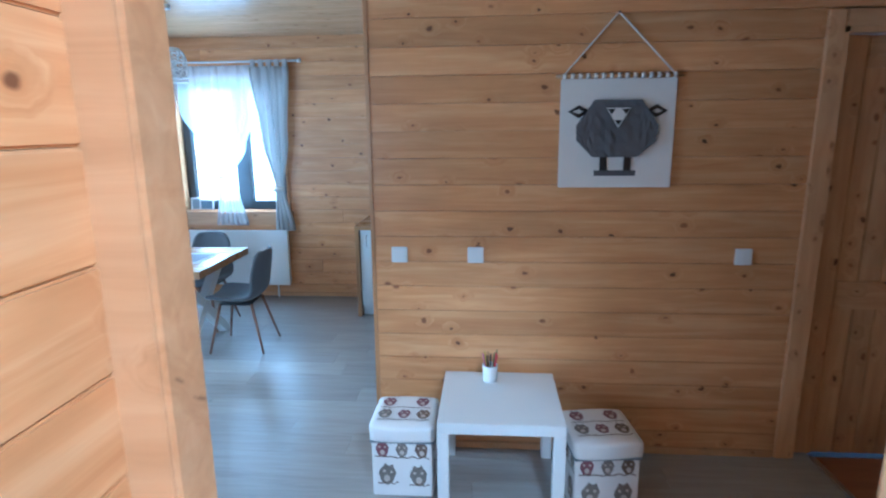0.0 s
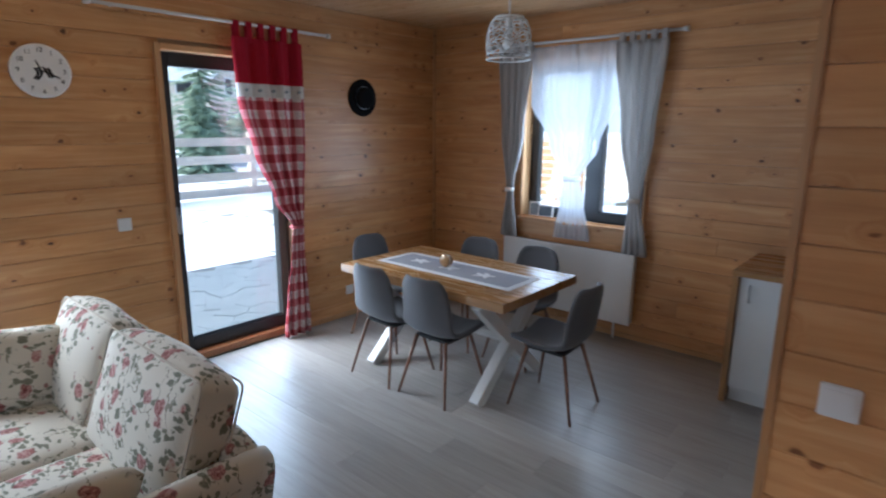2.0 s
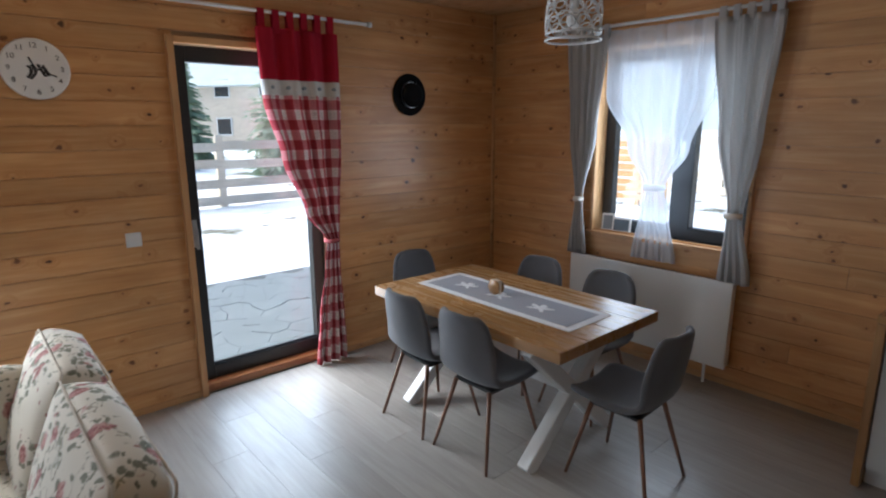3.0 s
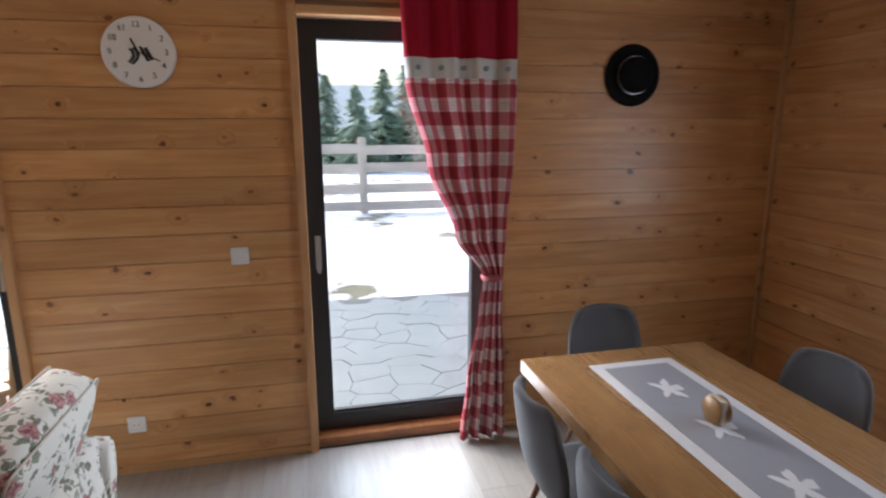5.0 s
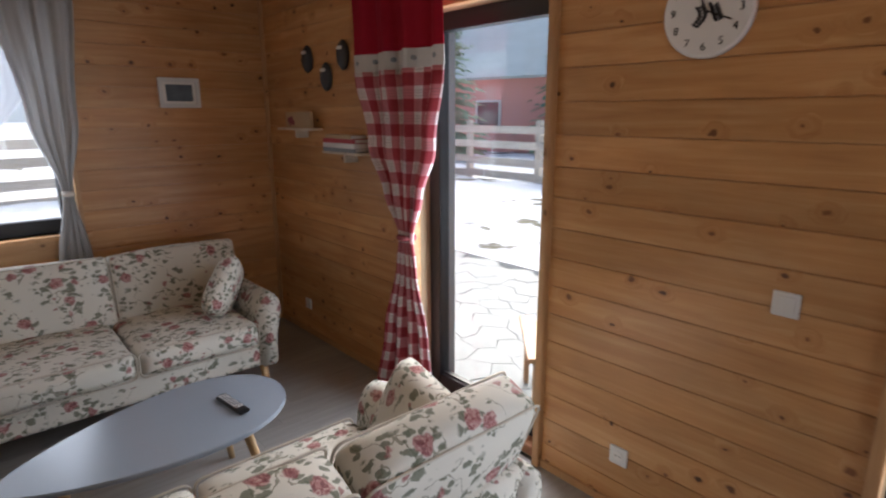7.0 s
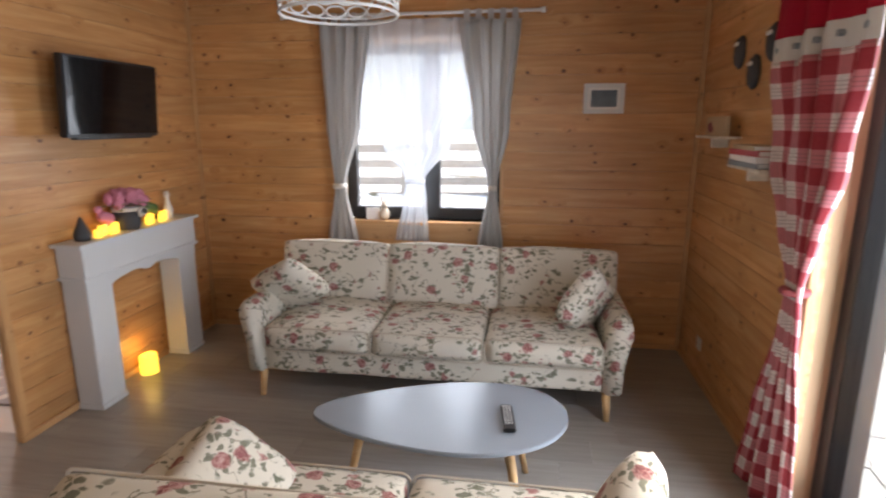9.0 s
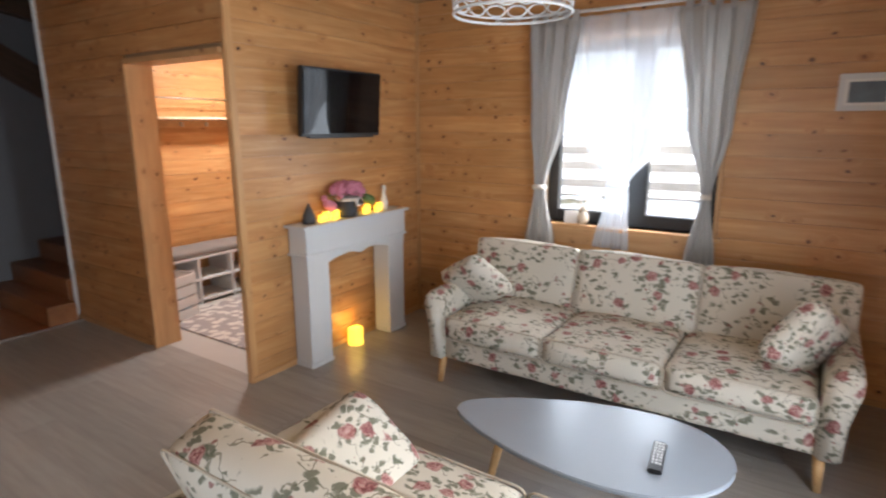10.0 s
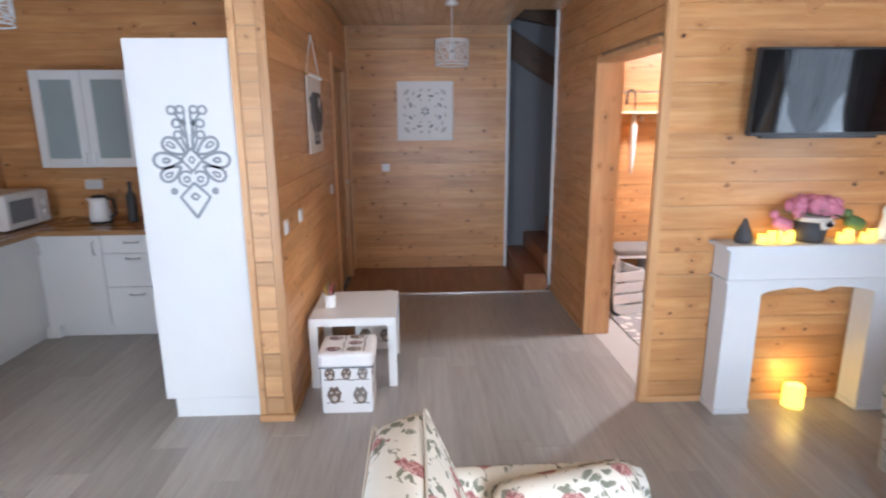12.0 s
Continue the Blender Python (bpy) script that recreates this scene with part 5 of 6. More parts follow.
EAST, NORTH_FACE, WEST_FACE, SOUTH_FACE = -90, 0, 90, 180
plate(pose(W, 2.615, 1.038, 0, 0, EAST), "white square light switch on the pine boards")
plate(pose(W, 2.095, 0.25, 0, 0, EAST), "white wall socket low on the boards", True, name="wall_socket")
plate(pose(W, 4.37, 0.235, 0, 0, EAST), "white wall socket low on the boards", True, name="wall_socket")
plate(pose(W, -0.51, 0.237, 0, 0, EAST), "white wall socket low on the boards", True, name="wall_socket")
for x, d in ((-0.53, False), (-0.15, False), (1.13, True)):
    plate(pose(x, SHY, 1.055, 0, 0, SOUTH_FACE), "white light switch on the pine partition", False, d)
plate(pose(HEX, 2.41, 1.11, 0, 0, WEST_FACE), "white light switch at the hall end")


def framed(name, m, w, h, label, cat="picture"):
    """Frame with mat and photo; local x across, y outwards."""
    f = thing(name, m, label, cat)
    b = 0.028
    for x0, x1, z0, z1 in ((-w / 2, w / 2, h / 2 - b, h / 2), (-w / 2, w / 2, -h / 2, -h / 2 + b), (-w / 2, -w / 2 + b, -h / 2 + b, h / 2 - b), (w / 2 - b, w / 2, -h / 2 + b, h / 2 - b)):
        part("frame_bar", box(x0, x1, 0, 0.018, z0, z1, 0.003), WHITE_PAINT, f)
    part("mount", box(-w / 2 + b, w / 2 - b, 0.002, 0.006, -h / 2 + b, h / 2 - b), PAPER, f)
    part("photo", box(-w / 2 + b + 0.02, w / 2 - b - 0.02, 0.006, 0.008, -h / 2 + b + 0.015, h / 2 - b - 0.015), PHOTO, f, "dark landscape photo")
    return f


framed("framed_photo", pose(-3.56, S, 1.755), 0.265, 0.195, "white-framed small landscape photo on the boards")

hp = thing("hall_picture", pose(HEX, 1.985, 1.69, 0, 0, 90), "square white board with a stencilled floral wreath", "picture")
part("panel", box(-0.29, 0.29, 0, 0.02, -0.30, 0.30, 0.004), PAPER, hp)
for rr, nn, sz, turn, mat in ((0.165, 8, 0.030, 1.2, ORN_GREY), (0.12, 8, 0.020, 0.3, PALE_STENCIL), (0.215, 16, 0.026, 0.9, PALE_STENCIL), (0.27, 4, 0.045, 1.57, PALE_STENCIL), (0.032, 6, 0.022, 0.6, ORN_GREY)):
    for k in range(nn):
        a = 2 * math.pi * (k + 0.5) / nn
        c = Vector((rr * math.cos(a), 0, rr * math.sin(a)))
        d = Vector((math.cos(a + turn), 0, math.sin(a + turn))) * sz
        n = Vector((-math.sin(a + turn), 0, math.cos(a + turn))) * sz * 0.42
        bm = bmesh.new()
        bm.faces.new([bm.verts.new(q + Vector((0, 0.0225, 0))) for q in (c - d, c - d * 0.4 - n, c + d * 0.4 - n, c + d, c + d * 0.4 + n, c - d * 0.4 + n)])
        part("stencilled_leaf", bm, mat, hp)

# woven sheep hanging
wh = thing("sheep_hanging", pose(0.50, SHY, 0.045, 0, 0, 180), "cream woven wall hanging with a grey woolly sheep", "wall hanging")
part("cloth", box(-0.26, 0.26, 0.006, 0.016, 1.345, 1.84, 0.003), WOOL_WHITE, wh)
part("dowel", rod((-0.285, 0.02, 1.852), (0.285, 0.02, 1.852), 0.009), OAK, wh, smooth=True)
for k in range(15):
    x = -0.245 + k * 0.035
    part("loop", lathe([(0.012, -0.008), (0.0135, 0), (0.012, 0.008)], 10, pose(x, 0.02, 1.852, 0, 90)), WOOL_WHITE, wh, smooth=True)
part("cord", rod((-0.25, 0.012, 1.855), (0.012, 0.008, 2.125), 0.004, n=6), WOOL_WHITE, wh)
part("cord", rod((0.25, 0.012, 1.855), (0.012, 0.008, 2.125), 0.004, n=6), WOOL_WHITE, wh)
part("nail", rod((0.012, 0, 2.125), (0.012, 0.016, 2.125), 0.005), BLACK, wh)


def flat_poly(pts, y, t):
    bm = bmesh.new()
    f = bm.faces.new([bm.verts.new((x, y, z)) for x, z in pts])
    e = bmesh.ops.extrude_face_region(bm, geom=[f])
    for v in [g for g in e["geom"] if isinstance(g, bmesh.types.BMVert)]:
        v.co.y += t
    bmesh.ops.recalc_face_normals(bm, faces=bm.faces)
    return bm


bm = flat_poly([(-0.105, 1.745), (0.105, 1.745), (0.185, 1.63), (0.182, 1.565), (0.105, 1.487), (-0.095, 1.487), (-0.178, 1.56), (-0.185, 1.63)], 0.016, 0.012)
bmesh.ops.triangulate(bm, faces=[f for f in bm.faces if len(f.verts) > 4])
bmesh.ops.subdivide_edges(bm, edges=bm.edges, cuts=7, use_grid_fill=True)
for v in bm.verts:
    if v.co.y > 0.02:
        v.co.y += 0.01 * abs(noise.noise(v.co * 45)) + 0.004
part("fleece", bm, WOOL_GREY, wh, "tufted grey wool body")
part("face", flat_poly([(-0.055, 1.71), (0.055, 1.71), (0.0, 1.62)], 0.042, 0.003), WOOL_WHITE, wh)
for x in (-0.032, 0.032):
    part("eye", flat_poly([(x - 0.018, 1.705), (x + 0.018, 1.705), (x, 1.68)], 0.045, 0.002), BLACK, wh)
part("muzzle", flat_poly([(-0.017, 1.655), (0.017, 1.655), (0, 1.63)], 0.045, 0.002), BLACK, wh)
for s in (-1, 1):
    part("ear", ribbon([(s * 0.10, 1.69), (s * 0.14, 1.695), (s * 0.175, 1.715), (s * 0.215, 1.695), (s * 0.175, 1.675), (s * 0.14, 1.695)], 0.018, -0.004, plane="XZ"), BLACK, wh).matrix_basis = pose(0, 0.016, 0)
    part("leg", box(s * 0.055 - 0.016, s * 0.055 + 0.016, 0.016, 0.022, 1.425, 1.49), BLACK, wh)
part("ground_strip", box(-0.095, 0.095, 0.016, 0.022, 1.40, 1.425), WOOL_GREY, wh)

# small shelves and ornaments in the dark corner
for y, z in ((-0.38, 1.51), (0.22, 1.38)):
    sh = thing("wall_shelf", pose(W, y, z), "small wooden wall shelf on the pine boards", "shelf", "small wall shelves")
    part("board", box(0.0, 0.12, -0.21, 0.21, 0, 0.014, 0.003), RAW_WOOD, sh)
    part("bracket", box(0.0, 0.09, -0.01, 0.01, -0.05, 0, 0.002), RAW_WOOD, sh)
wp = thing("souvenir_plaque", pose(W + 0.07, -0.36, 1.524), "tan wooden souvenir board with a plum-red print", "ornament")
part("board", box(-0.012, 0.012, -0.17, 0.17, 0, 0.105, 0.003), TAN_CARD, wp)
for k, (y, z) in enumerate(((-0.12, 0.05), (-0.085, 0.06), (-0.10, 0.03), (-0.06, 0.035))):
    part("printed_spot", lathe([(0.02, 0), (0.018, 0.0015)], 10, pose(0.0122, y, z, 0, 90)), PRINTS_PLUM, wp)
z = 1.394
for k, (h, wid, mat, lbl) in enumerate(((0.024, 0.34, ORN_GREY, "grey book lying on the wall shelf"), (0.028, 0.36, PAPER, "white paperback lying in a pile"), (0.026, 0.33, RED_BOOK, "red book lying in a pile"), (0.022, 0.31, TAN_CARD, "brown book on top of the pile"))):
    b = thing("book", pose(W + 0.062, 0.20, z, 0, 0, (2, -1, 3, -3)[k]), lbl, "book", "books on the wall shelf")
    part("pages", box(-0.05, 0.05, -wid / 2 + 0.006, wid / 2 - 0.006, 0.003, h - 0.003), PAPER, b, "cream page block")
    for z0 in (0.0, h - 0.003):
        part("cover", box(-0.055, 0.055, -wid / 2, wid / 2, z0, z0 + 0.003, 0.001), mat, b)
    part("spine", box(0.0505, 0.055, -wid / 2, wid / 2, 0.003, h - 0.003), mat, b)
    z += h
for y, z in ((-0.31, 1.96), (-0.08, 1.84), (0.125, 1.955)):
    mk = thing("wall_mask", pose(W, y, z), "small oval dark carved plaque with a pale crest", "ornament", "carved plaques")
    part("oval", lathe([(0.055, 0), (0.06, 0.012), (0.045, 0.03), (0.01, 0.036)], 24, pose(0, 0, 0, 0, 90) @ Matrix.Diagonal((1.45, 1, 1, 1))), DARK_POT, mk, smooth=True)
    part("crest", box(0.03, 0.04, -0.03, 0.03, 0.03, 0.05, 0.004), PAPER, mk)

bn = thing("rabbit_figurine", pose(-2.02, S - 0.03, WS[2]), "small straw rabbit figurine on the window sill", "ornament")
part("body", lathe([(0.03, 0), (0.042, 0.03), (0.036, 0.07), (0.02, 0.09)], 14), RAW_WOOD, bn, smooth=True)
part("head", lathe([(0.012, 0.08), (0.028, 0.10), (0.026, 0.12), (0.008, 0.135)], 14), RAW_WOOD, bn, smooth=True)
for s in (-1, 1):
    part("ear", rod((s * 0.012, 0, 0.13), (s * 0.022, 0, 0.18), 0.009, 0.003, 8), RAW_WOOD, bn, smooth=True)
cd = thing("greeting_card", pose(-1.93, S - 0.04, WS[2], 0, 0, 20), "white folded card standing on the sill", "card")
part("leaf", box(-0.05, 0.05, -0.002, 0.002, 0, 0.09), PAPER, cd).matrix_basis = pose(0, 0.02, 0, 10)
part("leaf", box(-0.05, 0.05, -0.002, 0.002, 0, 0.09), PAPER, cd).matrix_basis = pose(0, -0.02, 0, -10)

# ---- children's corner in the hall ----
kt = thing("kids_table", pose(-0.03, 2.485, 0), "low square white lacquered side table", "table")
part("top", box(-0.272, 0.272, -0.262, 0.262, 0.40, 0.45, 0.002), WHITE_LAC, kt)
for sx in (-1, 1):
    for sy in (-1, 1):
        part("leg", box(*sorted((sx * 0.272, sx * 0.222)), *sorted((sy * 0.262, sy * 0.212)), 0.0, 0.40, 0.002), WHITE_LAC, kt)
pc = thing("pencil_cup", pose(-0.075, 2.645, 0.45), "white scalloped cup full of coloured pencils", "cup")
part("cup", lathe([(0.028, 0), (0.032, 0.004), (0.038, 0.085), (0.034, 0.085), (0.029, 0.01), (0.003, 0.01)], 24), PAPER, pc, smooth=True)
for k in range(10):
    a = k * 2.4
    col = (RED_BOOK, plain("yellow_pencil", (0.55, 0.38, 0.05), 0.4), BLACK, GREEN_LEAF, PINK_WOOL)[k % 5] if k < 5 else (RED_BOOK, OAK, BLACK, GREEN_LEAF, OAK)[k % 5]
    part("pencil", rod((0.012 * math.cos(a), 0.012 * math.sin(a), 0.012), (0.036 * math.cos(a), 0.036 * math.sin(a), 0.135 + 0.01 * (k % 3)), 0.0038, 0.0035, 6), col, pc)


CARD = plain("white_coated_card", (0.72, 0.70, 0.68), 0.5, vary=0.04)
PRINTS = [plain("brown_print", (0.13, 0.085, 0.06), 0.6, vary=0.35, scale=40.0, bump=0), plain("grey_print", (0.17, 0.145, 0.125), 0.6, vary=0.35, scale=40.0, bump=0), plain("plum_print", (0.17, 0.065, 0.08), 0.6, vary=0.35, scale=40.0, bump=0)]
PALE_PRINT = plain("pale_print", (0.50, 0.42, 0.36), 0.6, vary=0.25, scale=60.0, bump=0)


def outline(shape, depth):
    """Flat printed motif standing a hair proud of the surface, facing local -y."""
    bm = bmesh.new()
    bm.faces.new([bm.verts.new((x, -depth, z)) for x, z in shape])
    return bm


def owl_print(b, m, s, pick):
    shape = []
    for k in range(22):
        a = 2 * math.pi * k / 22
        ear = 1.32 if k in (4, 7) else 1.0
        shape.append((s * math.cos(a) * (0.95 if math.sin(a) > 0 else 0.8), s * 1.12 * math.sin(a) * ear))
    o = part("printed_motif", outline(shape, 0.0008), pick.choice(PRINTS), b)
    o.matrix_basis = m
    part("pale_patch", outline([(s * 0.34 * math.cos(k * 0.5236), s * (0.4 * math.sin(k * 0.5236) - 0.4)) for k in range(12)], 0.0016), PALE_PRINT, o)
    for e in (-0.38, 0.38):
        part("pale_spot", outline([(s * (e + 0.17 * math.cos(k * 0.7854)), s * (0.42 + 0.17 * math.sin(k * 0.7854))) for k in range(8)], 0.0016), PALE_PRINT, o)


def twig_print(b, m, x0, x1, z, pick):
    n = 10
    mid = [(x0 + (x1 - x0) * k / n, z + pick.uniform(-0.006, 0.006)) for k in range(n + 1)]
    shape = [(x, y + 0.003) for x, y in mid] + [(x, y - 0.003) for x, y in reversed(mid)]
    part("printed_twig", outline(shape, 0.0012), PRINTS[0], b).matrix_basis = m


def storage_box(m):
    b = thing("storage_stool", m, "white lidded storage stool printed with owls", "stool", "owl storage stools")
    part("body", box(-0.14, 0.14, -0.14, 0.14, 0.0, 0.275, 0.006), CARD, b)
    part("lid", softbox(0.305, 0.305, 0.085, 0.02, 0.003, 9, 2), CARD, b, "padded white lid", True).matrix_basis = pose(0, 0, 0.3185)
    pick = random.Random(12)
    for face in range(4):
        turn = pose(0, 0, 0, 0, 0, 90 * face) @ pose(0, -0.1408, 0)
        for x, z, s in ((-0.09, 0.238, 0.033), (0.0, 0.238, 0.031), (0.09, 0.238, 0.033), (-0.07, 0.11, 0.044), (0.075, 0.105, 0.044)):
            owl_print(b, turn @ pose(x, 0, z, 0, pick.uniform(-8, 8)), s, pick)
        for z, x0, x1 in ((0.203, -0.125, 0.125), (0.068, -0.115, -0.02), (0.064, 0.03, 0.125)):
            twig_print(b, turn, x0, x1, z, pick)
    top = pose(0, 0, 0.3655, -90)
    for x, y, s in ((-0.085, 0.07, 0.032), (0.075, 0.075, 0.032), (-0.09, -0.045, 0.032), (0.0, -0.045, 0.03), (0.09, -0.045, 0.032)):
        owl_print(b, top @ pose(x, 0, y), s * 1.1, pick)
    for z in (0.02, -0.095):
        twig_print(b, top, -0.12, 0.12, z, pick)
    part("piping", box(-0.148, 0.148, -0.148, 0.148, 0.274, 0.281, 0.002), ORN_GREY, b)
    return b


sb = storage_box(pose(-0.475, 2.49, 0))
copy_thing(sb, pose(0.415, 2.41, 0, 0, 0, 6))

# ---- kitchen ----
KF, KX, KZ = 4.88, 0.64, 0.835


def unit(m, w, fronts, label, depth=0.58, h=0.70, z0=0.10):
    """A white base cabinet; local x across, front towards -y; fronts are (x0, x1, z0, z1, handle x, handle z, upright)."""
    u = thing("base_cabinet", m, label, "cabinet", "white base cabinets")
    part("carcass", box(0, w, 0.02, depth, z0, z0 + h, 0.002), WHITE_PAINT, u)
    part("plinth", box(0, w, 0.05, 0.07, 0, z0, 0.001), WHITE_PAINT, u)
    for x0, x1, a, b, hx, hz, up in fronts:
        d = part("front", box(x0 + 0.002, x1 - 0.002, 0, 0.019, a, b, 0.003), WHITE_PAINT, u)
        hb = bmesh.new()
        p, q = ((hx, 0, hz - 0.05), (hx, 0, hz + 0.05)) if up else ((hx - 0.05, 0, hz), (hx + 0.05, 0, hz))
        mid = ((p[0] + q[0]) / 2, -0.03, (p[2] + q[2]) / 2)
        add_rod(hb, p, (p[0] * 0.8 + mid[0] * 0.2, -0.024, p[2] * 0.8 + mid[2] * 0.2), 0.006, 0.005, 8)
        add_rod(hb, (p[0] * 0.8 + mid[0] * 0.2, -0.024, p[2] * 0.8 + mid[2] * 0.2), (q[0] * 0.8 + mid[0] * 0.2, -0.024, q[2] * 0.8 + mid[2] * 0.2), 0.005, 0.005, 8)
        add_rod(hb, (q[0] * 0.8 + mid[0] * 0.2, -0.024, q[2] * 0.8 + mid[2] * 0.2), q, 0.005, 0.006, 8)
        part("handle", hb, STEEL, d, "dark steel bow handle", True)
    return u


x = -1.215
for w in (0.30, 0.45, 0.60, 0.55):
    unit(pose(x, KF, 0), w, [(0, w, 0.10, 0.80, 0.06 if w < 0.5 else w - 0.06, 0.70, True)], "white base cabinet with a dark bow handle", depth=N - KF - 0.02)
    x += w
# east run faces west
unit(pose(KX, 4.82, 0, 0, 0, -90), 0.40, [(0, 0.40, 0.10, 0.80, 0.35, 0.70, True)], "white base cabinet in the kitchen corner", depth=0.60)
unit(pose(KX, 4.42, 0, 0, 0, -90), 0.45, [(0, 0.45, 0.66, 0.80, 0.22, 0.74, False), (0, 0.45, 0.40, 0.655, 0.22, 0.62, False), (0, 0.45, 0.10, 0.395, 0.22, 0.34, False)], "white drawer cabinet with bow handles", depth=0.60)
unit(pose(KX, 3.97, 0, 0, 0, -90), 0.45, [(0, 0.45, 0.10, 0.80, 0.05, 0.70, True)], "white base cabinet with a bow handle", depth=0.60)
fl = thing("corner_filler", pose(0, 0, 0), "white filler strip in the kitchen corner", "cabinet")
part("strip", box(0.634, 0.70, KF + 0.004, KF + 0.03, 0.0, 0.80), WHITE_PAINT, fl)
part("strip", box(0.643, 0.70, 4.815, KF + 0.004, 0.0, 0.80), WHITE_PAINT, fl)
wt = thing("worktop", pose(0, 0, 0), "oak worktop running round the kitchen corner", "worktop")
board("slab", (-1.255, (KF + N) / 2 - 0.02, KZ - 0.018), (KE - 0.02, (KF + N) / 2 - 0.02, KZ - 0.018), N - KF + 0.01, 0.036, OAK, wt, up=(0, 1, 0))
board("slab", (KX + 0.30, 3.50, KZ - 0.018), (KX + 0.30, KF - 0.026, KZ - 0.018), 0.66, 0.036, OAK, wt, up=(1, 0, 0))
board("end_panel", (-1.236, (KF + N) / 2 - 0.02, 0), (-1.236, (KF + N) / 2 - 0.02, KZ - 0.037), N - KF + 0.005, 0.036, OAK, wt, up=(0, 1, 0))

fc = thing("fridge_cabinet", pose(0, 0, 0), "tall white cabinet with a grey folk ornament on its side", "cabinet")
part("side_panel", box(-0.60, -0.582, SHY + 0.172, 3.485, 0.11, 2.0, 0.002), WHITE_PAINT, fc)
part("side_foot", box(-0.60, -0.582, SHY + 0.172, 3.435, 0.0, 0.11), WHITE_PAINT, fc)
part("carcass", box(-0.581, 0.0, SHY + 0.172, 3.465, 0.10, 2.0, 0.002), WHITE_PAINT, fc)
part("plinth", box(-0.581, 0.0, SHY + 0.172, 3.42, 0.0, 0.10, 0.002), WHITE_PAINT, fc)
for z0, z1 in ((0.10, 0.75), (0.754, 1.998)):
    d = part("door", box(-0.579, -0.002, 3.466, 3.485, z0, z1, 0.003), WHITE_PAINT, fc)
    part("handle", rod((-0.05, 3.507, z0 + 0.3), (-0.05, 3.507, z0 + 0.42), 0.006), STEEL, d, smooth=True)
orn = bmesh.new()


def mirror_ribbon(pts, w):
    for s in (1, -1):
        ribbon([(3.262 + s * py, pz) for py, pz in pts], w, 0.003, orn)


def curl(cy, cz, r, a0, a1, n=14, shrink=0.75):
    return [(cy + r * (1 - (1 - shrink) * k / n) * math.cos(radians(a0 + (a1 - a0) * k / n)), cz + r * (1 - (1 - shrink) * k / n) * math.sin(radians(a0 + (a1 - a0) * k / n))) for k in range(n + 1)]


def drop(cy, cz, length, width, ang, n=18):
    out = []
    for k in range(n + 1):
        t = 2 * math.pi * k / n
        u, v = length * (0.5 - 0.5 * math.cos(t)), width * math.sin(t) * math.sin(t / 2)
        a = radians(ang)
        out.append((cy + u * math.cos(a) - v * math.sin(a), cz + u * math.sin(a) + v * math.cos(a)))
    return out


for cy, cz, rr in ((0.034, 1.665, 0.020), (0.076, 1.662, 0.022), (0.058, 1.598, 0.022), (0.056, 1.542, 0.021)):
    mirror_ribbon([(0.016, cz - 0.075), (cy - rr * 0.9, cz - 0.02)] + curl(cy, cz, rr, 190, -150, shrink=0.8), 0.011)
mirror_ribbon([(0.012, 1.475), (0.014, 1.54), (0.026, 1.62)], 0.013)
mirror_ribbon(drop(0.045, 1.418, 0.143, 0.05, 0), 0.015)
mirror_ribbon(drop(0.105, 1.418, 0.035, 0.014, 0), 0.012)
mirror_ribbon(drop(0.028, 1.448, 0.125, 0.046, 34), 0.014)
mirror_ribbon(drop(0.075, 1.480, 0.045, 0.014, 34), 0.010)
mirror_ribbon(drop(0.055, 1.385, 0.118, 0.044, -30), 0.014)
mirror_ribbon(drop(0.098, 1.358, 0.042, 0.013, -30), 0.010)
mirror_ribbon([(0.0, 1.478), (0.052, 1.42), (0.0, 1.362)], 0.013)
mirror_ribbon([(0.0, 1.438), (0.015, 1.42), (0.0, 1.402)], 0.009)
mirror_ribbon(curl(0.036, 1.325, 0.038, 140, -95, shrink=0.95), 0.012)
mirror_ribbon(curl(0.034, 1.322, 0.014, 0, 340, shrink=0.9), 0.012)
mirror_ribbon(curl(0.103, 1.262, 0.010, 0, 350, shrink=0.9), 0.018)
mirror_ribbon([(0.0, 1.305), (0.074, 1.232), (0.0, 1.125)], 0.016)
mirror_ribbon([(0.0, 1.252), (0.02, 1.235), (0.0, 1.216)], 0.013)
part("ornament", orn, FOLK_GREY, fc, "grey highland ornament").matrix_basis = pose(-0.6005, 3.21 - 3.262, 0)

uc = thing("wall_cabinet", pose(0, -0.17, -0.065), "white wall cabinet with frosted glass doors", "cabinet")
part("carcass", box(0.97, KE - 0.002, 3.62, 5.11, 1.33, 2.05, 0.002), WHITE_PAINT, uc)
FROST = plain("frosted_cabinet_glass", (0.26, 0.32, 0.33), 0.10, vary=0.15, scale=2.0, bump=0)
for k in range(4):
    y0 = 5.11 - 0.3725 * (k + 1)
    y1 = y0 + 0.3725
    d = thing("door", pose(0, 0, 0), "", "")
    d.parent = uc
    for a, b, z0, z1 in ((y0 + 0.002, y0 + 0.07, 1.332, 2.048), (y1 - 0.07, y1 - 0.002, 1.332, 2.048), (y0 + 0.07, y1 - 0.07, 1.332, 1.40), (y0 + 0.07, y1 - 0.07, 1.98, 2.048)):
        part("door_bar", box(0.948, 0.968, a, b, z0, z1, 0.003), WHITE_PAINT, d)
    part("glass_pane", box(0.956, 0.962, y0 + 0.07, y1 - 0.07, 1.40, 1.98), FROST, d)
    hy = y0 + 0.035 if k % 2 == 0 else y1 - 0.035
    part("handle", box(0.925, 0.948, hy - 0.014, hy + 0.014, 1.35, 1.45, 0.004), PLASTIC, d)

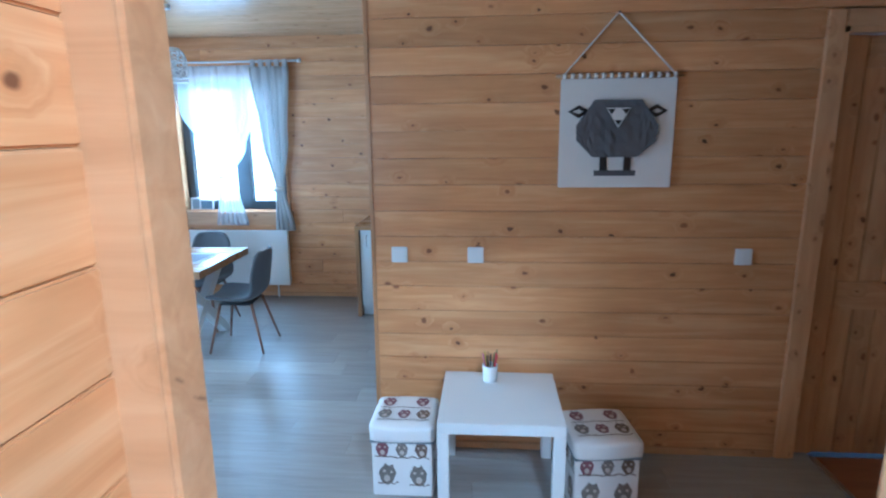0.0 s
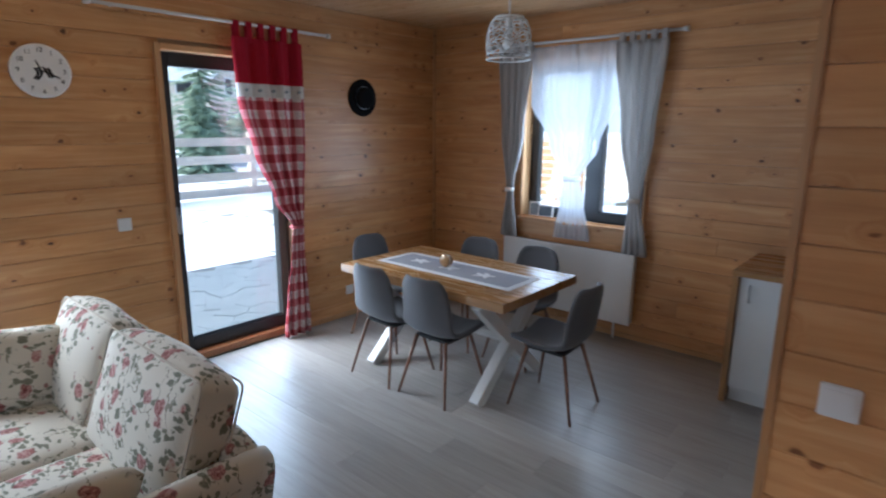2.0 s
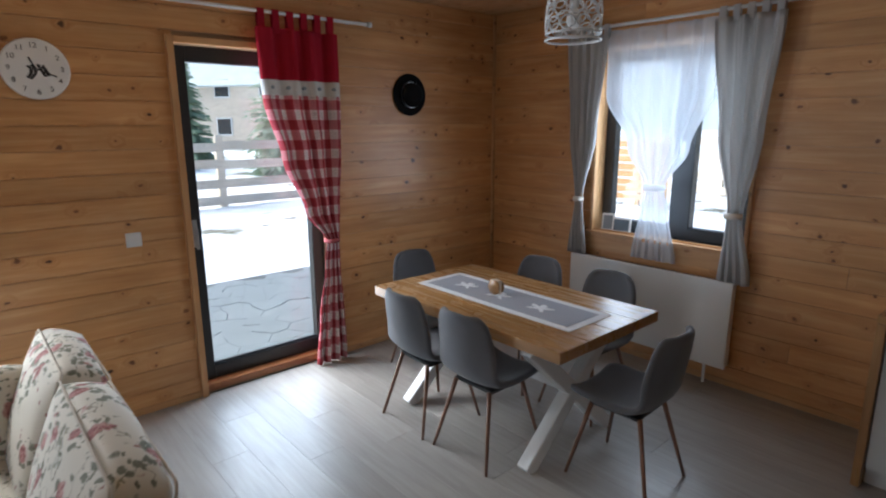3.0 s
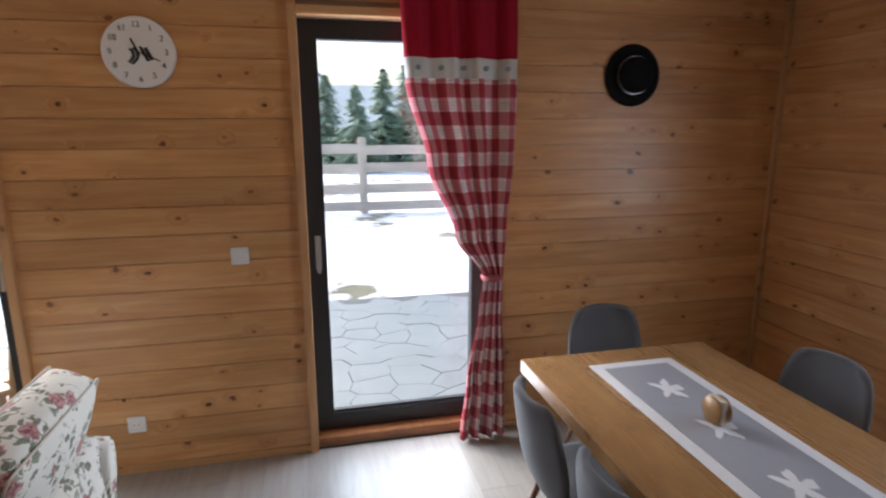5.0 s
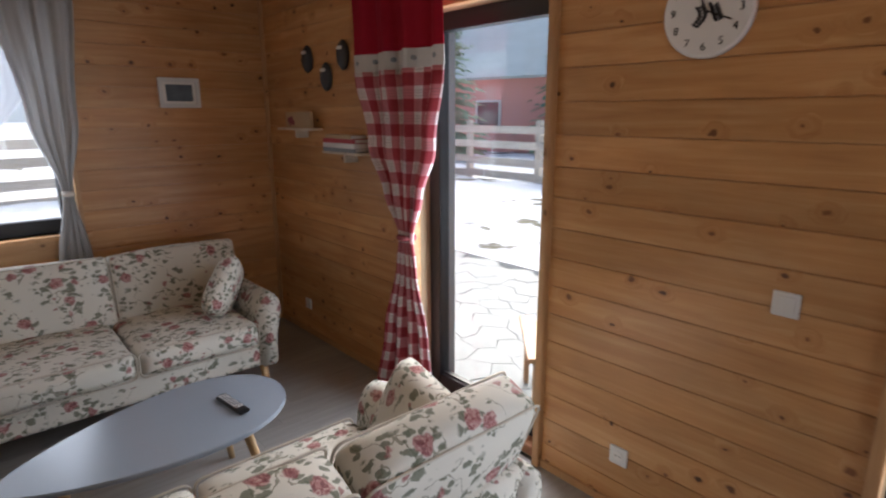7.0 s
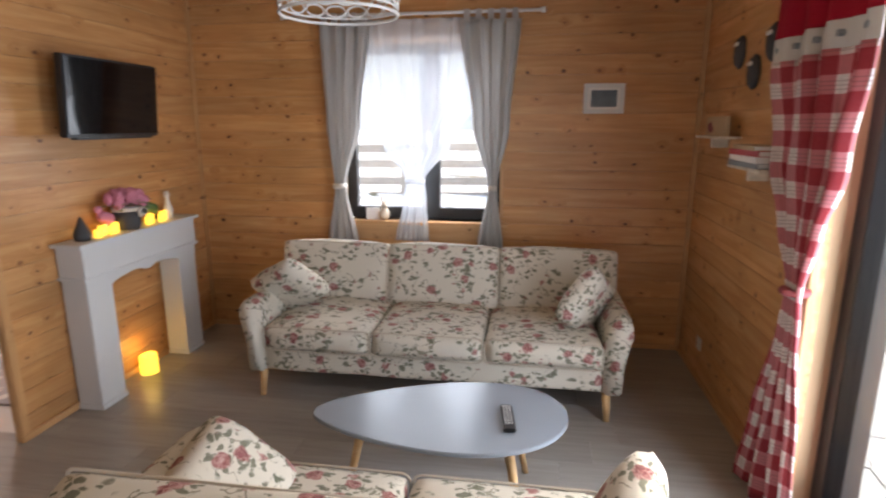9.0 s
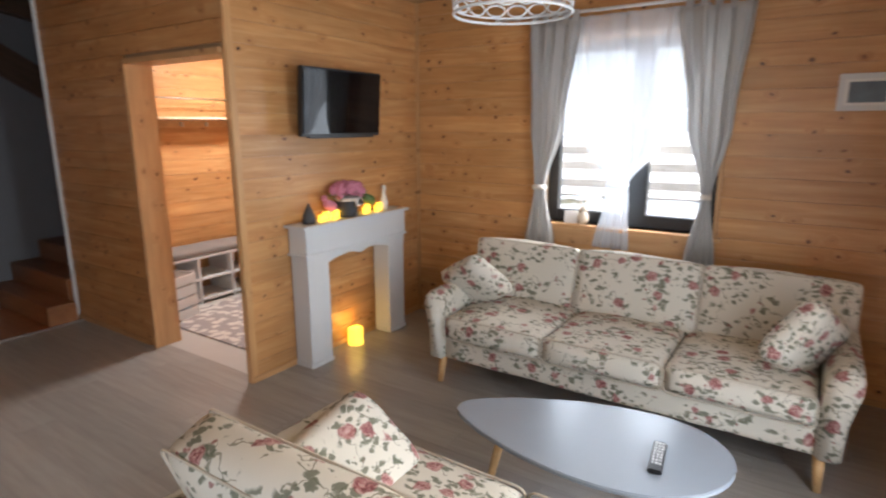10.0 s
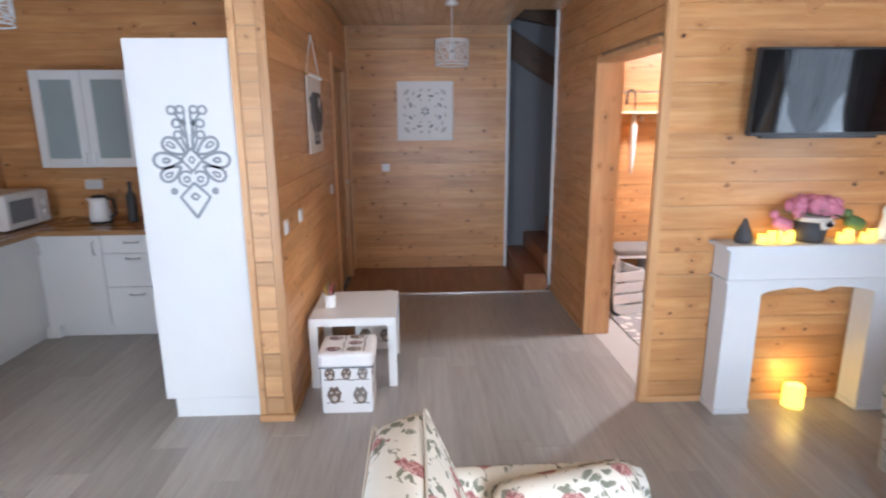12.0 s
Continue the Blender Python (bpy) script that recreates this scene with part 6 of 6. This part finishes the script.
mw = thing("microwave", pose(0.80, 5.17, KZ), "white microwave oven on the worktop", "microwave")
part("body", box(-0.24, 0.24, -0.16, 0.20, 0.012, 0.27, 0.01), PLASTIC, mw)
part("door", box(-0.235, 0.10, -0.178, -0.161, 0.02, 0.262, 0.005), PLASTIC, mw)
part("window", box(-0.20, 0.05, -0.181, -0.1785, 0.06, 0.22), ORN_GREY, mw)
part("panel", box(0.105, 0.235, -0.178, -0.161, 0.02, 0.262, 0.004), PLASTIC, mw)
for z in (0.09, 0.17):
    part("knob", rod((0.17, -0.178, z), (0.17, -0.195, z), 0.024, 0.02, 16), PLASTIC, mw, smooth=True)
for sx in (-0.2, 0.2):
    for sy in (-0.12, 0.16):
        part("foot", rod((sx, sy, 0), (sx, sy, 0.012), 0.014), BLACK, mw)
kl = thing("kettle", pose(0.95, 4.56, KZ), "white and black electric kettle on its base", "kettle")
part("base", lathe([(0.08, 0), (0.082, 0.012), (0.07, 0.018)], 24), BLACK, kl, smooth=True)
part("body", lathe([(0.075, 0.018), (0.078, 0.05), (0.066, 0.17), (0.058, 0.20)], 24), PLASTIC, kl, smooth=True)
part("lid", lathe([(0.058, 0.20), (0.05, 0.215), (0.012, 0.222)], 24), BLACK, kl, smooth=True)
part("handle", ribbon([(-0.055, 0.195), (-0.11, 0.185), (-0.115, 0.07), (-0.075, 0.04)], 0.024, 0.024), BLACK, kl).matrix_basis = pose(0.012, 0, 0)
part("spout", rod((0, 0.055, 0.175), (0, 0.085, 0.19), 0.018, 0.01), PLASTIC, kl)
bo = thing("dark_bottle", pose(0.97, 4.32, KZ), "tall dark grey bottle on the worktop", "bottle")
part("glass", lathe([(0.036, 0), (0.038, 0.02), (0.038, 0.20), (0.016, 0.25), (0.014, 0.30)], 20), DARK_POT, bo, smooth=True)
part("cap", rod((0, 0, 0.30), (0, 0, 0.32), 0.016), BLACK, bo)
for y in (4.80, 4.74):
    plate(pose(KE, y, 1.10, 0, 0, 90), "white double socket above the worktop", True, name="wall_socket")

# ---- vestibule ----
# made-up fixture: its glow stands in for daylight from an unseen entrance door
vl = thing("ceiling_light", pose(0.55, -0.45, CEIL), "made-up round ceiling light standing in for unseen entrance daylight", "lamp")
part("rim", lathe([(0.155, -0.02), (0.16, -0.01), (0.16, 0.0)], 32), WHITE_PAINT, vl, smooth=True)
part("diffuser", lathe([(0.01, -0.05), (0.10, -0.044), (0.148, -0.02)], 32), glow("stand_in_diffuser", (1.0, 0.94, 0.84), 3.5), vl, "glowing diffuser of the made-up light", True)
# fill lamp under the made-up fixture, brightens vestibule and hall floor
vlamp = bpy.data.lights.new("vestibule_fill_light", "AREA")
vlamp.shape, vlamp.size, vlamp.energy, vlamp.color = "DISK", 0.28, 14, (1.0, 0.98, 0.96)
new("vestibule_fill_light", vlamp).matrix_world = look((0.55, -0.45, CEIL - 0.06), (0.55, -0.45, 0))
rg = tagged(part("rug", softbox(1.35, 1.1, 0.014, 0.006, 0, 6, 1), RUG), "grey and cream patterned vestibule rug", "rug")
rg.matrix_basis = pose(0.35, -0.05, 0.009)
sbench = thing("shoe_bench", pose(1.30, -0.15, 0), "white shoe bench with a grey seat pad", "bench")
for y in (-0.5, -0.17, 0.17, 0.5):
    part("upright", box(-0.17, 0.185, y - 0.012, y + 0.012, 0, 0.42, 0.002), WHITE_PAINT, sbench)
for z in (0.03, 0.22, 0.42):
    part("shelf", box(-0.17, 0.185, -0.512, 0.512, z, z + 0.02, 0.002), WHITE_PAINT, sbench)
part("seat_pad", softbox(0.35, 1.02, 0.06, 0.02, 0.006, 8, 4), cloth("grey_seat_pad", (0.20, 0.18, 0.17), (0.26, 0.24, 0.22)), sbench, "grey padded seat", True).matrix_basis = pose(0.008, 0, 0.47)
cr = thing("slatted_crate", pose(1.00, 0.40, 0.0, 0, 0, 15), "white slatted wooden crate with a black strap", "crate")
for k in range(4):
    for y in (-0.15, 0.15):
        part("slat", box(-0.15, 0.15, y - 0.008, y + 0.008, 0.02 + k * 0.095, 0.095 + k * 0.095, 0.002), WHITE_PAINT, cr)
    for x in (-0.158, 0.158):
        part("slat", box(x - 0.008, x + 0.008, -0.142, 0.142, 0.02 + k * 0.095, 0.095 + k * 0.095, 0.002), WHITE_PAINT, cr)
for sx in (-0.14, 0.14):
    for sy in (-0.13, 0.13):
        part("post", box(sx - 0.009, sx + 0.009, sy - 0.011, sy + 0.011, 0.0, 0.40, 0.002), WHITE_PAINT, cr)
part("base", box(-0.13, 0.13, -0.12, 0.12, 0.02, 0.03), WHITE_PAINT, cr)
part("strap", ribbon([(0.12, 0.46), (0.13, 0.2), (0.10, 0.06), (0.03, 0.01)], 0.03, 0.006), BLACK, cr).matrix_basis = pose(-0.17, 0.05, 0)
rk = thing("coat_rack", pose(1.50, -0.15, 1.64), "pale wooden coat shelf with a thin hanging rod", "rack")
part("shelf", box(-0.22, 0.0, -0.62, 0.62, 0.0, 0.022, 0.003), PALE_WOOD, rk)
part("back_rail", box(-0.022, 0.0, -0.62, 0.62, -0.07, -0.002, 0.003), PINE_TRIM, rk)
for y in (-0.61, 0.61):
    part("side_bracket", box(-0.22, -0.002, y - 0.01, y + 0.01, 0.023, 0.22, 0.003), PINE_TRIM, rk)
part("rod", rod((-0.12, -0.60, 0.185), (-0.12, 0.60, 0.185), 0.007), STEEL, rk, "thin metal rod", True)
for k in range(5):
    part("hook", ribbon([(-0.5 + k * 0.25, -0.02), (-0.5 + k * 0.25, -0.06)], 0.012, 0.035), STEEL, rk).matrix_basis = pose(-0.022, 0, 0)
ub = thing("umbrella", pose(1.38, 0.20, 1.42), "folded pale patterned umbrella with a dark crook hanging from a hook", "umbrella")
part("canopy", lathe([(0.004, -0.30), (0.022, -0.2), (0.030, 0.1), (0.018, 0.22)], 12), PAPER, ub, smooth=True)
part("shaft", rod((0, 0, 0.2), (0, 0, 0.36), 0.006), BLACK, ub)
part("crook", ribbon([(0, 0.36), (0.01, 0.40), (0.04, 0.425), (0.07, 0.40), (0.075, 0.30)], 0.016, 0.014), BLACK, ub).matrix_basis = pose(0.006, 0, 0)
wand = thing("stair_rail", pose(2.60, 1.13, 0.10), "slim pale metal rail by the stairs", "rail")
part("bar", rod((0, 0, 0.1), (0.02, -0.03, 0.62), 0.012), PLASTIC, wand, smooth=True)
part("foot", rod((0, 0, 0.07), (0, 0, 0.1), 0.03, 0.02), PLASTIC, wand)

# ---- outdoors ----
bm = bmesh.new()
bmesh.ops.create_grid(bm, x_segments=140, y_segments=140, size=60)
for v in bm.verts:
    d = max(abs(v.co.x), abs(v.co.y))
    out = max(0.0, -7.0 - v.co.x, v.co.x - 4, -3 - v.co.y, v.co.y - 8)
    v.co.z = -0.22 + min(out, 2) * 0.07 + min(out, 2) * 0.05 * noise.noise(Vector((v.co.x * 0.6, v.co.y * 0.6, 0)))
    v.co.x *= 1 + max(0, d - 30) * 0.6
    v.co.y *= 1 + max(0, d - 30) * 0.6
tagged(part("ground", bm, SNOW, smooth=True), "snowy garden with bare patches of soil and grass", "ground", kind="structure")


def fence(a, b, n, label):
    """Post and rail fence from a to b with n bays."""
    f = thing("garden_fence", pose(0, 0, 0), label, "fence", "garden fences")
    a, b = Vector(a), Vector(b)
    d = (b - a).normalized()
    side = Vector((-d.y, d.x, 0))
    for k in range(n + 1):
        p = a.lerp(b, k / n)
        post = board("post", p + Vector((0, 0, -0.3)), p + Vector((0, 0, 1.45)), 0.16, 0.14, RAW_WOOD, f, up=d, bevel=0.012)
    for k in range(n):
        p, q = a.lerp(b, k / n), a.lerp(b, (k + 1) / n)
        for z in (0.05, 0.41, 0.83, 1.21):
            off = side * 0.09 + Vector((0, 0, z + 0.02 * math.sin(k * 3 + z * 9)))
            board("rail", p + off, q + off, 0.19, 0.035, RAW_WOOD, f, up=(0, 0, 1), bevel=0.006)
    return f


fence((-13.2, 16.0, 0), (-13.2, -10.51, 0), 11, "pale weathered post and rail fence in the snow")
fence((-13.2, -10.51, 0), (8.8, -10.51, -0.3), 10, "pale weathered post and rail fence in the snow")
fence((8.8, 16.0, 0), (-13.2, 16.0, 0), 10, "pale weathered post and rail fence in the snow")
sc = thing("slat_screen", pose(0, 0, 0), "yellowish wooden slat screen beside the yard", "screen")
for k in range(8):
    board("slat", (-7.7, 13.0, 0.1 + k * 0.16), (-6.5, 13.0, 0.1 + k * 0.16), 0.12, 0.03, PINE_TRIM, sc)
for x in (-7.7, -7.1, -6.5):
    board("post", (x, 13.06, -0.2), (x, 13.06, 1.4), 0.09, 0.09, PINE_TRIM, sc, up=(1, 0, 0))

# needle green is lightened so the colour itself carries the distance haze
HAZED_FIR = plain("hazed_fir_needles", (0.27, 0.35, 0.23), 0.8, vary=0.35, scale=1.5, bump=0)
BARK = plain("bark", (0.12, 0.085, 0.06), 0.9, vary=0.3)


def conifer(x, y, h, seed, wide=0.24, label="tall green spruce beyond the fence, paled for haze"):
    r = random.Random(seed)
    t = thing("spruce_tree", pose(x, y, -0.1), label, "tree", "spruces")
    part("trunk", rod((0, 0, 0), (0, 0, h * 0.97), h * 0.022, 0.012, 9), BARK, t, smooth=True)
    bm = bmesh.new()
    levels = 26
    for k in range(levels):
        f = k / (levels - 1)
        z = h * (0.08 + 0.9 * f)
        reach = h * wide * (1 - f) ** 0.8 + 0.08
        for i in range(max(6, int(15 * (1 - f)))):
            a = r.uniform(0, 6.283)
            L = reach * r.uniform(0.65, 1.12)
            d = Vector((math.cos(a), math.sin(a), 0))
            sd = Vector((-d.y, d.x, 0))
            for s in range(6):
                u = (s + r.random()) / 6
                c = d * (L * u) + Vector((0, 0, z - 0.32 * L * u + 0.12 * L * u * u + r.uniform(-0.06, 0.06)))
                w = (0.16 + 0.16 * (1 - u)) * (0.5 + 0.5 * L)
                tip = c + d * w * 1.2 + sd * r.uniform(-w, w) + Vector((0, 0, -0.35 * w))
                q = [c + sd * w * 0.6, c - sd * w * 0.6, tip, c + Vector((0, 0, w * 0.35))]
                vs = [bm.verts.new(p) for p in q]
                bm.faces.new((vs[0], vs[3], vs[2])), bm.faces.new((vs[3], vs[1], vs[2])), bm.faces.new((vs[0], vs[2], vs[1]))
    part("crown", bm, HAZED_FIR, t)
    return t


for k, (x, y, h) in enumerate(((-26, 6.0, 4.2), (-25, 8.0, 4.5), (-27, 3.6, 4.0), (-24.5, 4.7, 3.4), (-28, 7.2, 4.6), (-28, 10.5, 4.5), (-24, 13.0, 6.5), (-26, 16.5, 7.0), (-20, -7.6, 7.0), (-22.5, -5.6, 5.5), (-30, -1.0, 4.5), (-24, -2.8, 4.2), (-17, -13.5, 7.0), (-33, 9.0, 6.0), (-35, 2.5, 5.0), (-20, 10.8, 3.0), (-22.5, -12.2, 6.3))):
    conifer(x, y, h, k, 0.34 if h < 5 else 0.27)


def house(x, y, w, d, h, roof, rz, wall_mat, roof_mat, label, rows=1):
    b = thing("house", pose(x, y, -0.1, 0, 0, rz), label, "house", "neighbouring houses")
    part("wall", box(-w / 2, w / 2, -d / 2, d / 2, 0, h), wall_mat, b)
    for s in (-1, 1):
        bm = bmesh.new()
        L = math.hypot(d / 2 + 0.5, roof)
        add_box(bm, -w / 2 - 0.5, w / 2 + 0.5, 0, L, 0, 0.14)
        ang = math.degrees(math.atan2(roof, d / 2 + 0.5))
        ob = part("roof", bm, roof_mat, b)
        ob.matrix_basis = pose(0, s * (d / 2 + 0.5), h - 0.15, ang if s < 0 else ang, 0, 0 if s < 0 else 180) if s < 0 else pose(0, d / 2 + 0.5, h - 0.15, 0, 0, 180) @ pose(0, 0, 0, ang)
    for s in (-1, 1):
        bm = bmesh.new()
        f = bm.faces.new([bm.verts.new(p) for p in ((s * w / 2, -d / 2, h), (s * w / 2, d / 2, h), (s * w / 2, 0, h + roof * 0.92))])
        part("gable", bm, wall_mat, b).modifiers.new("t", "SOLIDIFY").thickness = 0.15
    part("chimney", box(w * 0.2, w * 0.2 + 0.6, -0.3, 0.3, h + roof * 0.5, h + roof + 0.7), wall_mat, b)
    for j in range(rows):
        for k in range(3):
            for s in (-1, 1):
                xx, zz = -w / 3 + k * w / 3, 1.0 + 2.7 * j
                wd = part("window", box(xx - 0.65, xx + 0.65, *sorted((s * d / 2, s * (d / 2 + 0.06))), zz, zz + 1.3), WHITE_PAINT, b)
                part("pane", box(xx - 0.55, xx + 0.55, *sorted((s * (d / 2 + 0.06), s * (d / 2 + 0.07))), zz + 0.1, zz + 1.2), ANTHRACITE, wd)
        for k in range(2):
            for s in (-1, 1):
                yy, zz = -d / 5 + k * d / 2.5, 1.0 + 2.7 * j
                wd = part("window", box(*sorted((s * w / 2, s * (w / 2 + 0.06))), yy - 0.6, yy + 0.6, zz, zz + 1.3), WHITE_PAINT, b)
                part("pane", box(*sorted((s * (w / 2 + 0.06), s * (w / 2 + 0.07))), yy - 0.5, yy + 0.5, zz + 0.1, zz + 1.2), ANTHRACITE, wd)
    return b


RENDER_RED = plain("salmon_render", (0.68, 0.32, 0.28), 0.85)
RENDER_WHITE = plain("pale_render", (0.66, 0.65, 0.62), 0.85)
ROOF_GREY = plain("grey_roof", (0.46, 0.52, 0.52), 0.7, vary=0.2, scale=2.0)
house(-25.5, -16.0, 11, 9, 3.3, 4.8, 102, RENDER_RED, ROOF_GREY, "salmon red house with a grey roof beyond the fence")
house(-76, 1.3, 7, 8, 6.0, 4.8, 8, RENDER_WHITE, ROOF_GREY, "pale house with a steep grey roof in the distance", 1)
house(-46, 21.5, 11, 9, 4.6, 3.6, 35, RAW_WOOD, ROOF_GREY, "large wooden house with balconies in the distance", 2)
bm = bmesh.new()
hill = []
for k in range(61):
    a = radians(60 + 240 * k / 60)
    r_ = 150
    hgt = 16 + 9 * noise.noise(Vector((k * 0.22, 0, 0))) + 4 * noise.noise(Vector((k * 0.9, 3, 0)))
    hill.append((bm.verts.new((r_ * math.cos(a), r_ * math.sin(a), -1)), bm.verts.new((r_ * 1.25 * math.cos(a), r_ * 1.25 * math.sin(a), hgt))))
for a, b in zip(hill, hill[1:]):
    bm.faces.new((a[0], b[0], b[1], a[1]))
HAZE = plain("hazy_hills", (0.42, 0.46, 0.48), 0.95, vary=0.15, scale=0.08, bump=0)
tagged(part("backdrop", bm, HAZE, smooth=True), "hazy wooded hills on the horizon", "backdrop", kind="structure")

pcx = thing("garden_chair", pose(-4.94, 1.36, -0.09, 0, 0, 225), "light wooden garden chair on the patio", "chair")
for y in (-0.28, 0.28):
    board("armrest", (-0.35, y, 0.42), (0.33, y, 0.42), 0.10, 0.028, PINE_TRIM, pcx, up=(0, 1, 0))
    board("front_leg", (0.26, y, 0), (0.26, y, 0.406), 0.08, 0.03, PINE_TRIM, pcx, up=(1, 0, 0))
    board("rear_leg", (-0.30, y, 0), (-0.30, y, 0.406), 0.08, 0.03, PINE_TRIM, pcx, up=(1, 0, 0))
for k in range(4):
    board("seat_slat", (-0.22 + 0.14 * k, -0.26, 0.24 + 0.015 * k), (-0.22 + 0.14 * k, 0.26, 0.24 + 0.015 * k), 0.11, 0.02, PINE_TRIM, pcx, up=(1, 0, 0))
for k in range(5):
    board("back_slat", (-0.24, -0.2 + 0.1 * k, 0.22), (-0.42, -0.2 + 0.1 * k, 0.70), 0.085, 0.02, PINE_TRIM, pcx, up=(0, 1, 0))

# crazy paving of the patio
pv = tagged(part("patio", box(-7.1, W - 0.25, -3.2, 6.6, -0.25, -0.105), MORTAR), "grey crazy-paved patio of irregular slate slabs", "patio", kind="structure")
pr = random.Random(4)
CELL = 0.25
corner = {}


def hexcorner(i, j):
    """Jittered honeycomb corner."""
    if (i, j) not in corner:
        corner[i, j] = Vector((-7.02 + i * CELL * 0.5 + pr.uniform(-0.055, 0.055), -3.1 + j * CELL * 0.36 + pr.uniform(-0.05, 0.05)))
    return corner[i, j]


def add_slab(bm, ring, mid):
    pts = [(p - mid) * 0.991 for p in ring]
    z = 0.02 + pr.uniform(-0.003, 0.003)
    lo = [bm.verts.new((p.x, p.y, 0)) for p in pts]
    hi = [bm.verts.new((p.x * 0.99, p.y * 0.99, z)) for p in pts]
    bm.faces.new(hi)
    for k in range(6):
        bm.faces.new((lo[k], lo[(k + 1) % 6], hi[(k + 1) % 6], hi[k]))


far = bmesh.new()
for row in range(34):
    for col in range(10):
        i0, j0 = 2 * col + (row % 2), row * 3
        ring = [hexcorner(i0, j0 + 1), hexcorner(i0 + 1, j0), hexcorner(i0 + 2, j0 + 1), hexcorner(i0 + 2, j0 + 3), hexcorner(i0 + 1, j0 + 4), hexcorner(i0, j0 + 3)]
        mid = sum(ring, Vector((0, 0))) / 6
        if mid.x > W - 0.45:
            continue
        if 0.0 < mid.y < 5.2 and mid.x > -6.9:
            bm = bmesh.new()
            add_slab(bm, ring, mid)
            part("slab", bm, SLATE, pv).location = (mid.x, mid.y, -0.105)
        else:
            k0 = len(far.verts)
            add_slab(far, ring, mid)
            far.verts.ensure_lookup_table()
            for v in far.verts[k0:]:
                v.co += Vector((mid.x, mid.y, -0.105))
tagged(part("slab_field", far, SLATE, pv), kind="stuff")

# ---- cladding boards of the walls ----
plank_meshes = {}


def plank_mesh(L, h, t):
    key = (round(L, 3), round(h, 3), t)
    if key not in plank_meshes:
        bm = box(-L / 2, L / 2, -t / 2, t / 2, -h / 2, h / 2)
        bmesh.ops.bevel(bm, geom=[e for e in bm.edges if abs(e.verts[0].co.x - e.verts[1].co.x) > L / 2 and e.verts[0].co.y > 0], offset=0.0032, segments=2, affect="EDGES")
        me = bpy.data.meshes.new("plank")
        bm.to_mesh(me)
        bm.free()
        plank_meshes[key] = me
    return plank_meshes[key]


def lay_plank(parent, axis, face, sign, a, b, z0, h, mat):
    me = plank_mesh(b - a - 0.0015, h - 0.001, 0.018)
    if not me.materials:
        me.materials.append(mat)
    ob = new("plank", me)
    ob.parent = parent
    c = face - sign * 0.009
    if axis == "y":
        ob.matrix_basis = pose((a + b) / 2, c, z0 + h / 2, 0, 0, 0 if sign > 0 else 180)
    else:
        ob.matrix_basis = pose(c, (a + b) / 2, z0 + h / 2, 0, 0, -90 if sign > 0 else 90)


rng = random.Random(7)
for ob, axis, face, sign, u0, u1, holes, z1, mat in planks_todo:
    z = 0.0
    while z < z1 - 0.01:
        h = min(BW, z1 - z)
        cuts = [(u0, u1)]
        for h0, h1, ha, hb in holes:
            if z + h > ha + 0.02 and z < hb - 0.02:
                cuts = [(p, q) for s, e in cuts for p, q in ((s, min(e, h0)), (max(s, h1), e)) if q - p > 0.01]
        for s, e in cuts:
            if e - s > 3.4:
                j = rng.uniform(s + 1.2, e - 1.2)
                lay_plank(ob, axis, face, sign, s, j, z, h, mat), lay_plank(ob, axis, face, sign, j, e, z, h, mat)
            else:
                lay_plank(ob, axis, face, sign, s, e, z, h, mat)
        z += BW

# ---- laminate planks of the floor ----
floor_ob = bpy.data.objects["floor"]
FL, FW = 1.285, 0.193
full = {}


def floor_plank(L):
    key = round(L, 3)
    if key not in full:
        bm = box(-L / 2, L / 2, -FW / 2, FW / 2, -0.008, 0.0)
        bmesh.ops.bevel(bm, geom=[e for e in bm.edges if e.verts[0].co.z > -0.001 and e.verts[1].co.z > -0.001], offset=0.0009, segments=1, affect="EDGES")
        me = bpy.data.meshes.new("floor_plank")
        bm.to_mesh(me)
        bm.free()
        me.materials.append(LAMINATE)
        full[key] = me
    return full[key]


y = 2.866 - FW * 20
while y < N:
    if y + FW > S:
        x1 = TVX + 0.05 if y + FW < HSY - 0.05 else 1.575 if y < SHY + 0.1 else KE
        x = W - rng.uniform(0.05, FL - 0.15)
        while x < x1:
            a, b = max(x, W), min(x + FL, x1)
            if b - a > 0.03:
                ob = new("floor_plank", floor_plank(b - a - 0.001))
                ob.parent = floor_ob
                ob.matrix_basis = pose((a + b) / 2, y + FW / 2, 0.0, 0, 0, 0)
            x += FL
    y += FW
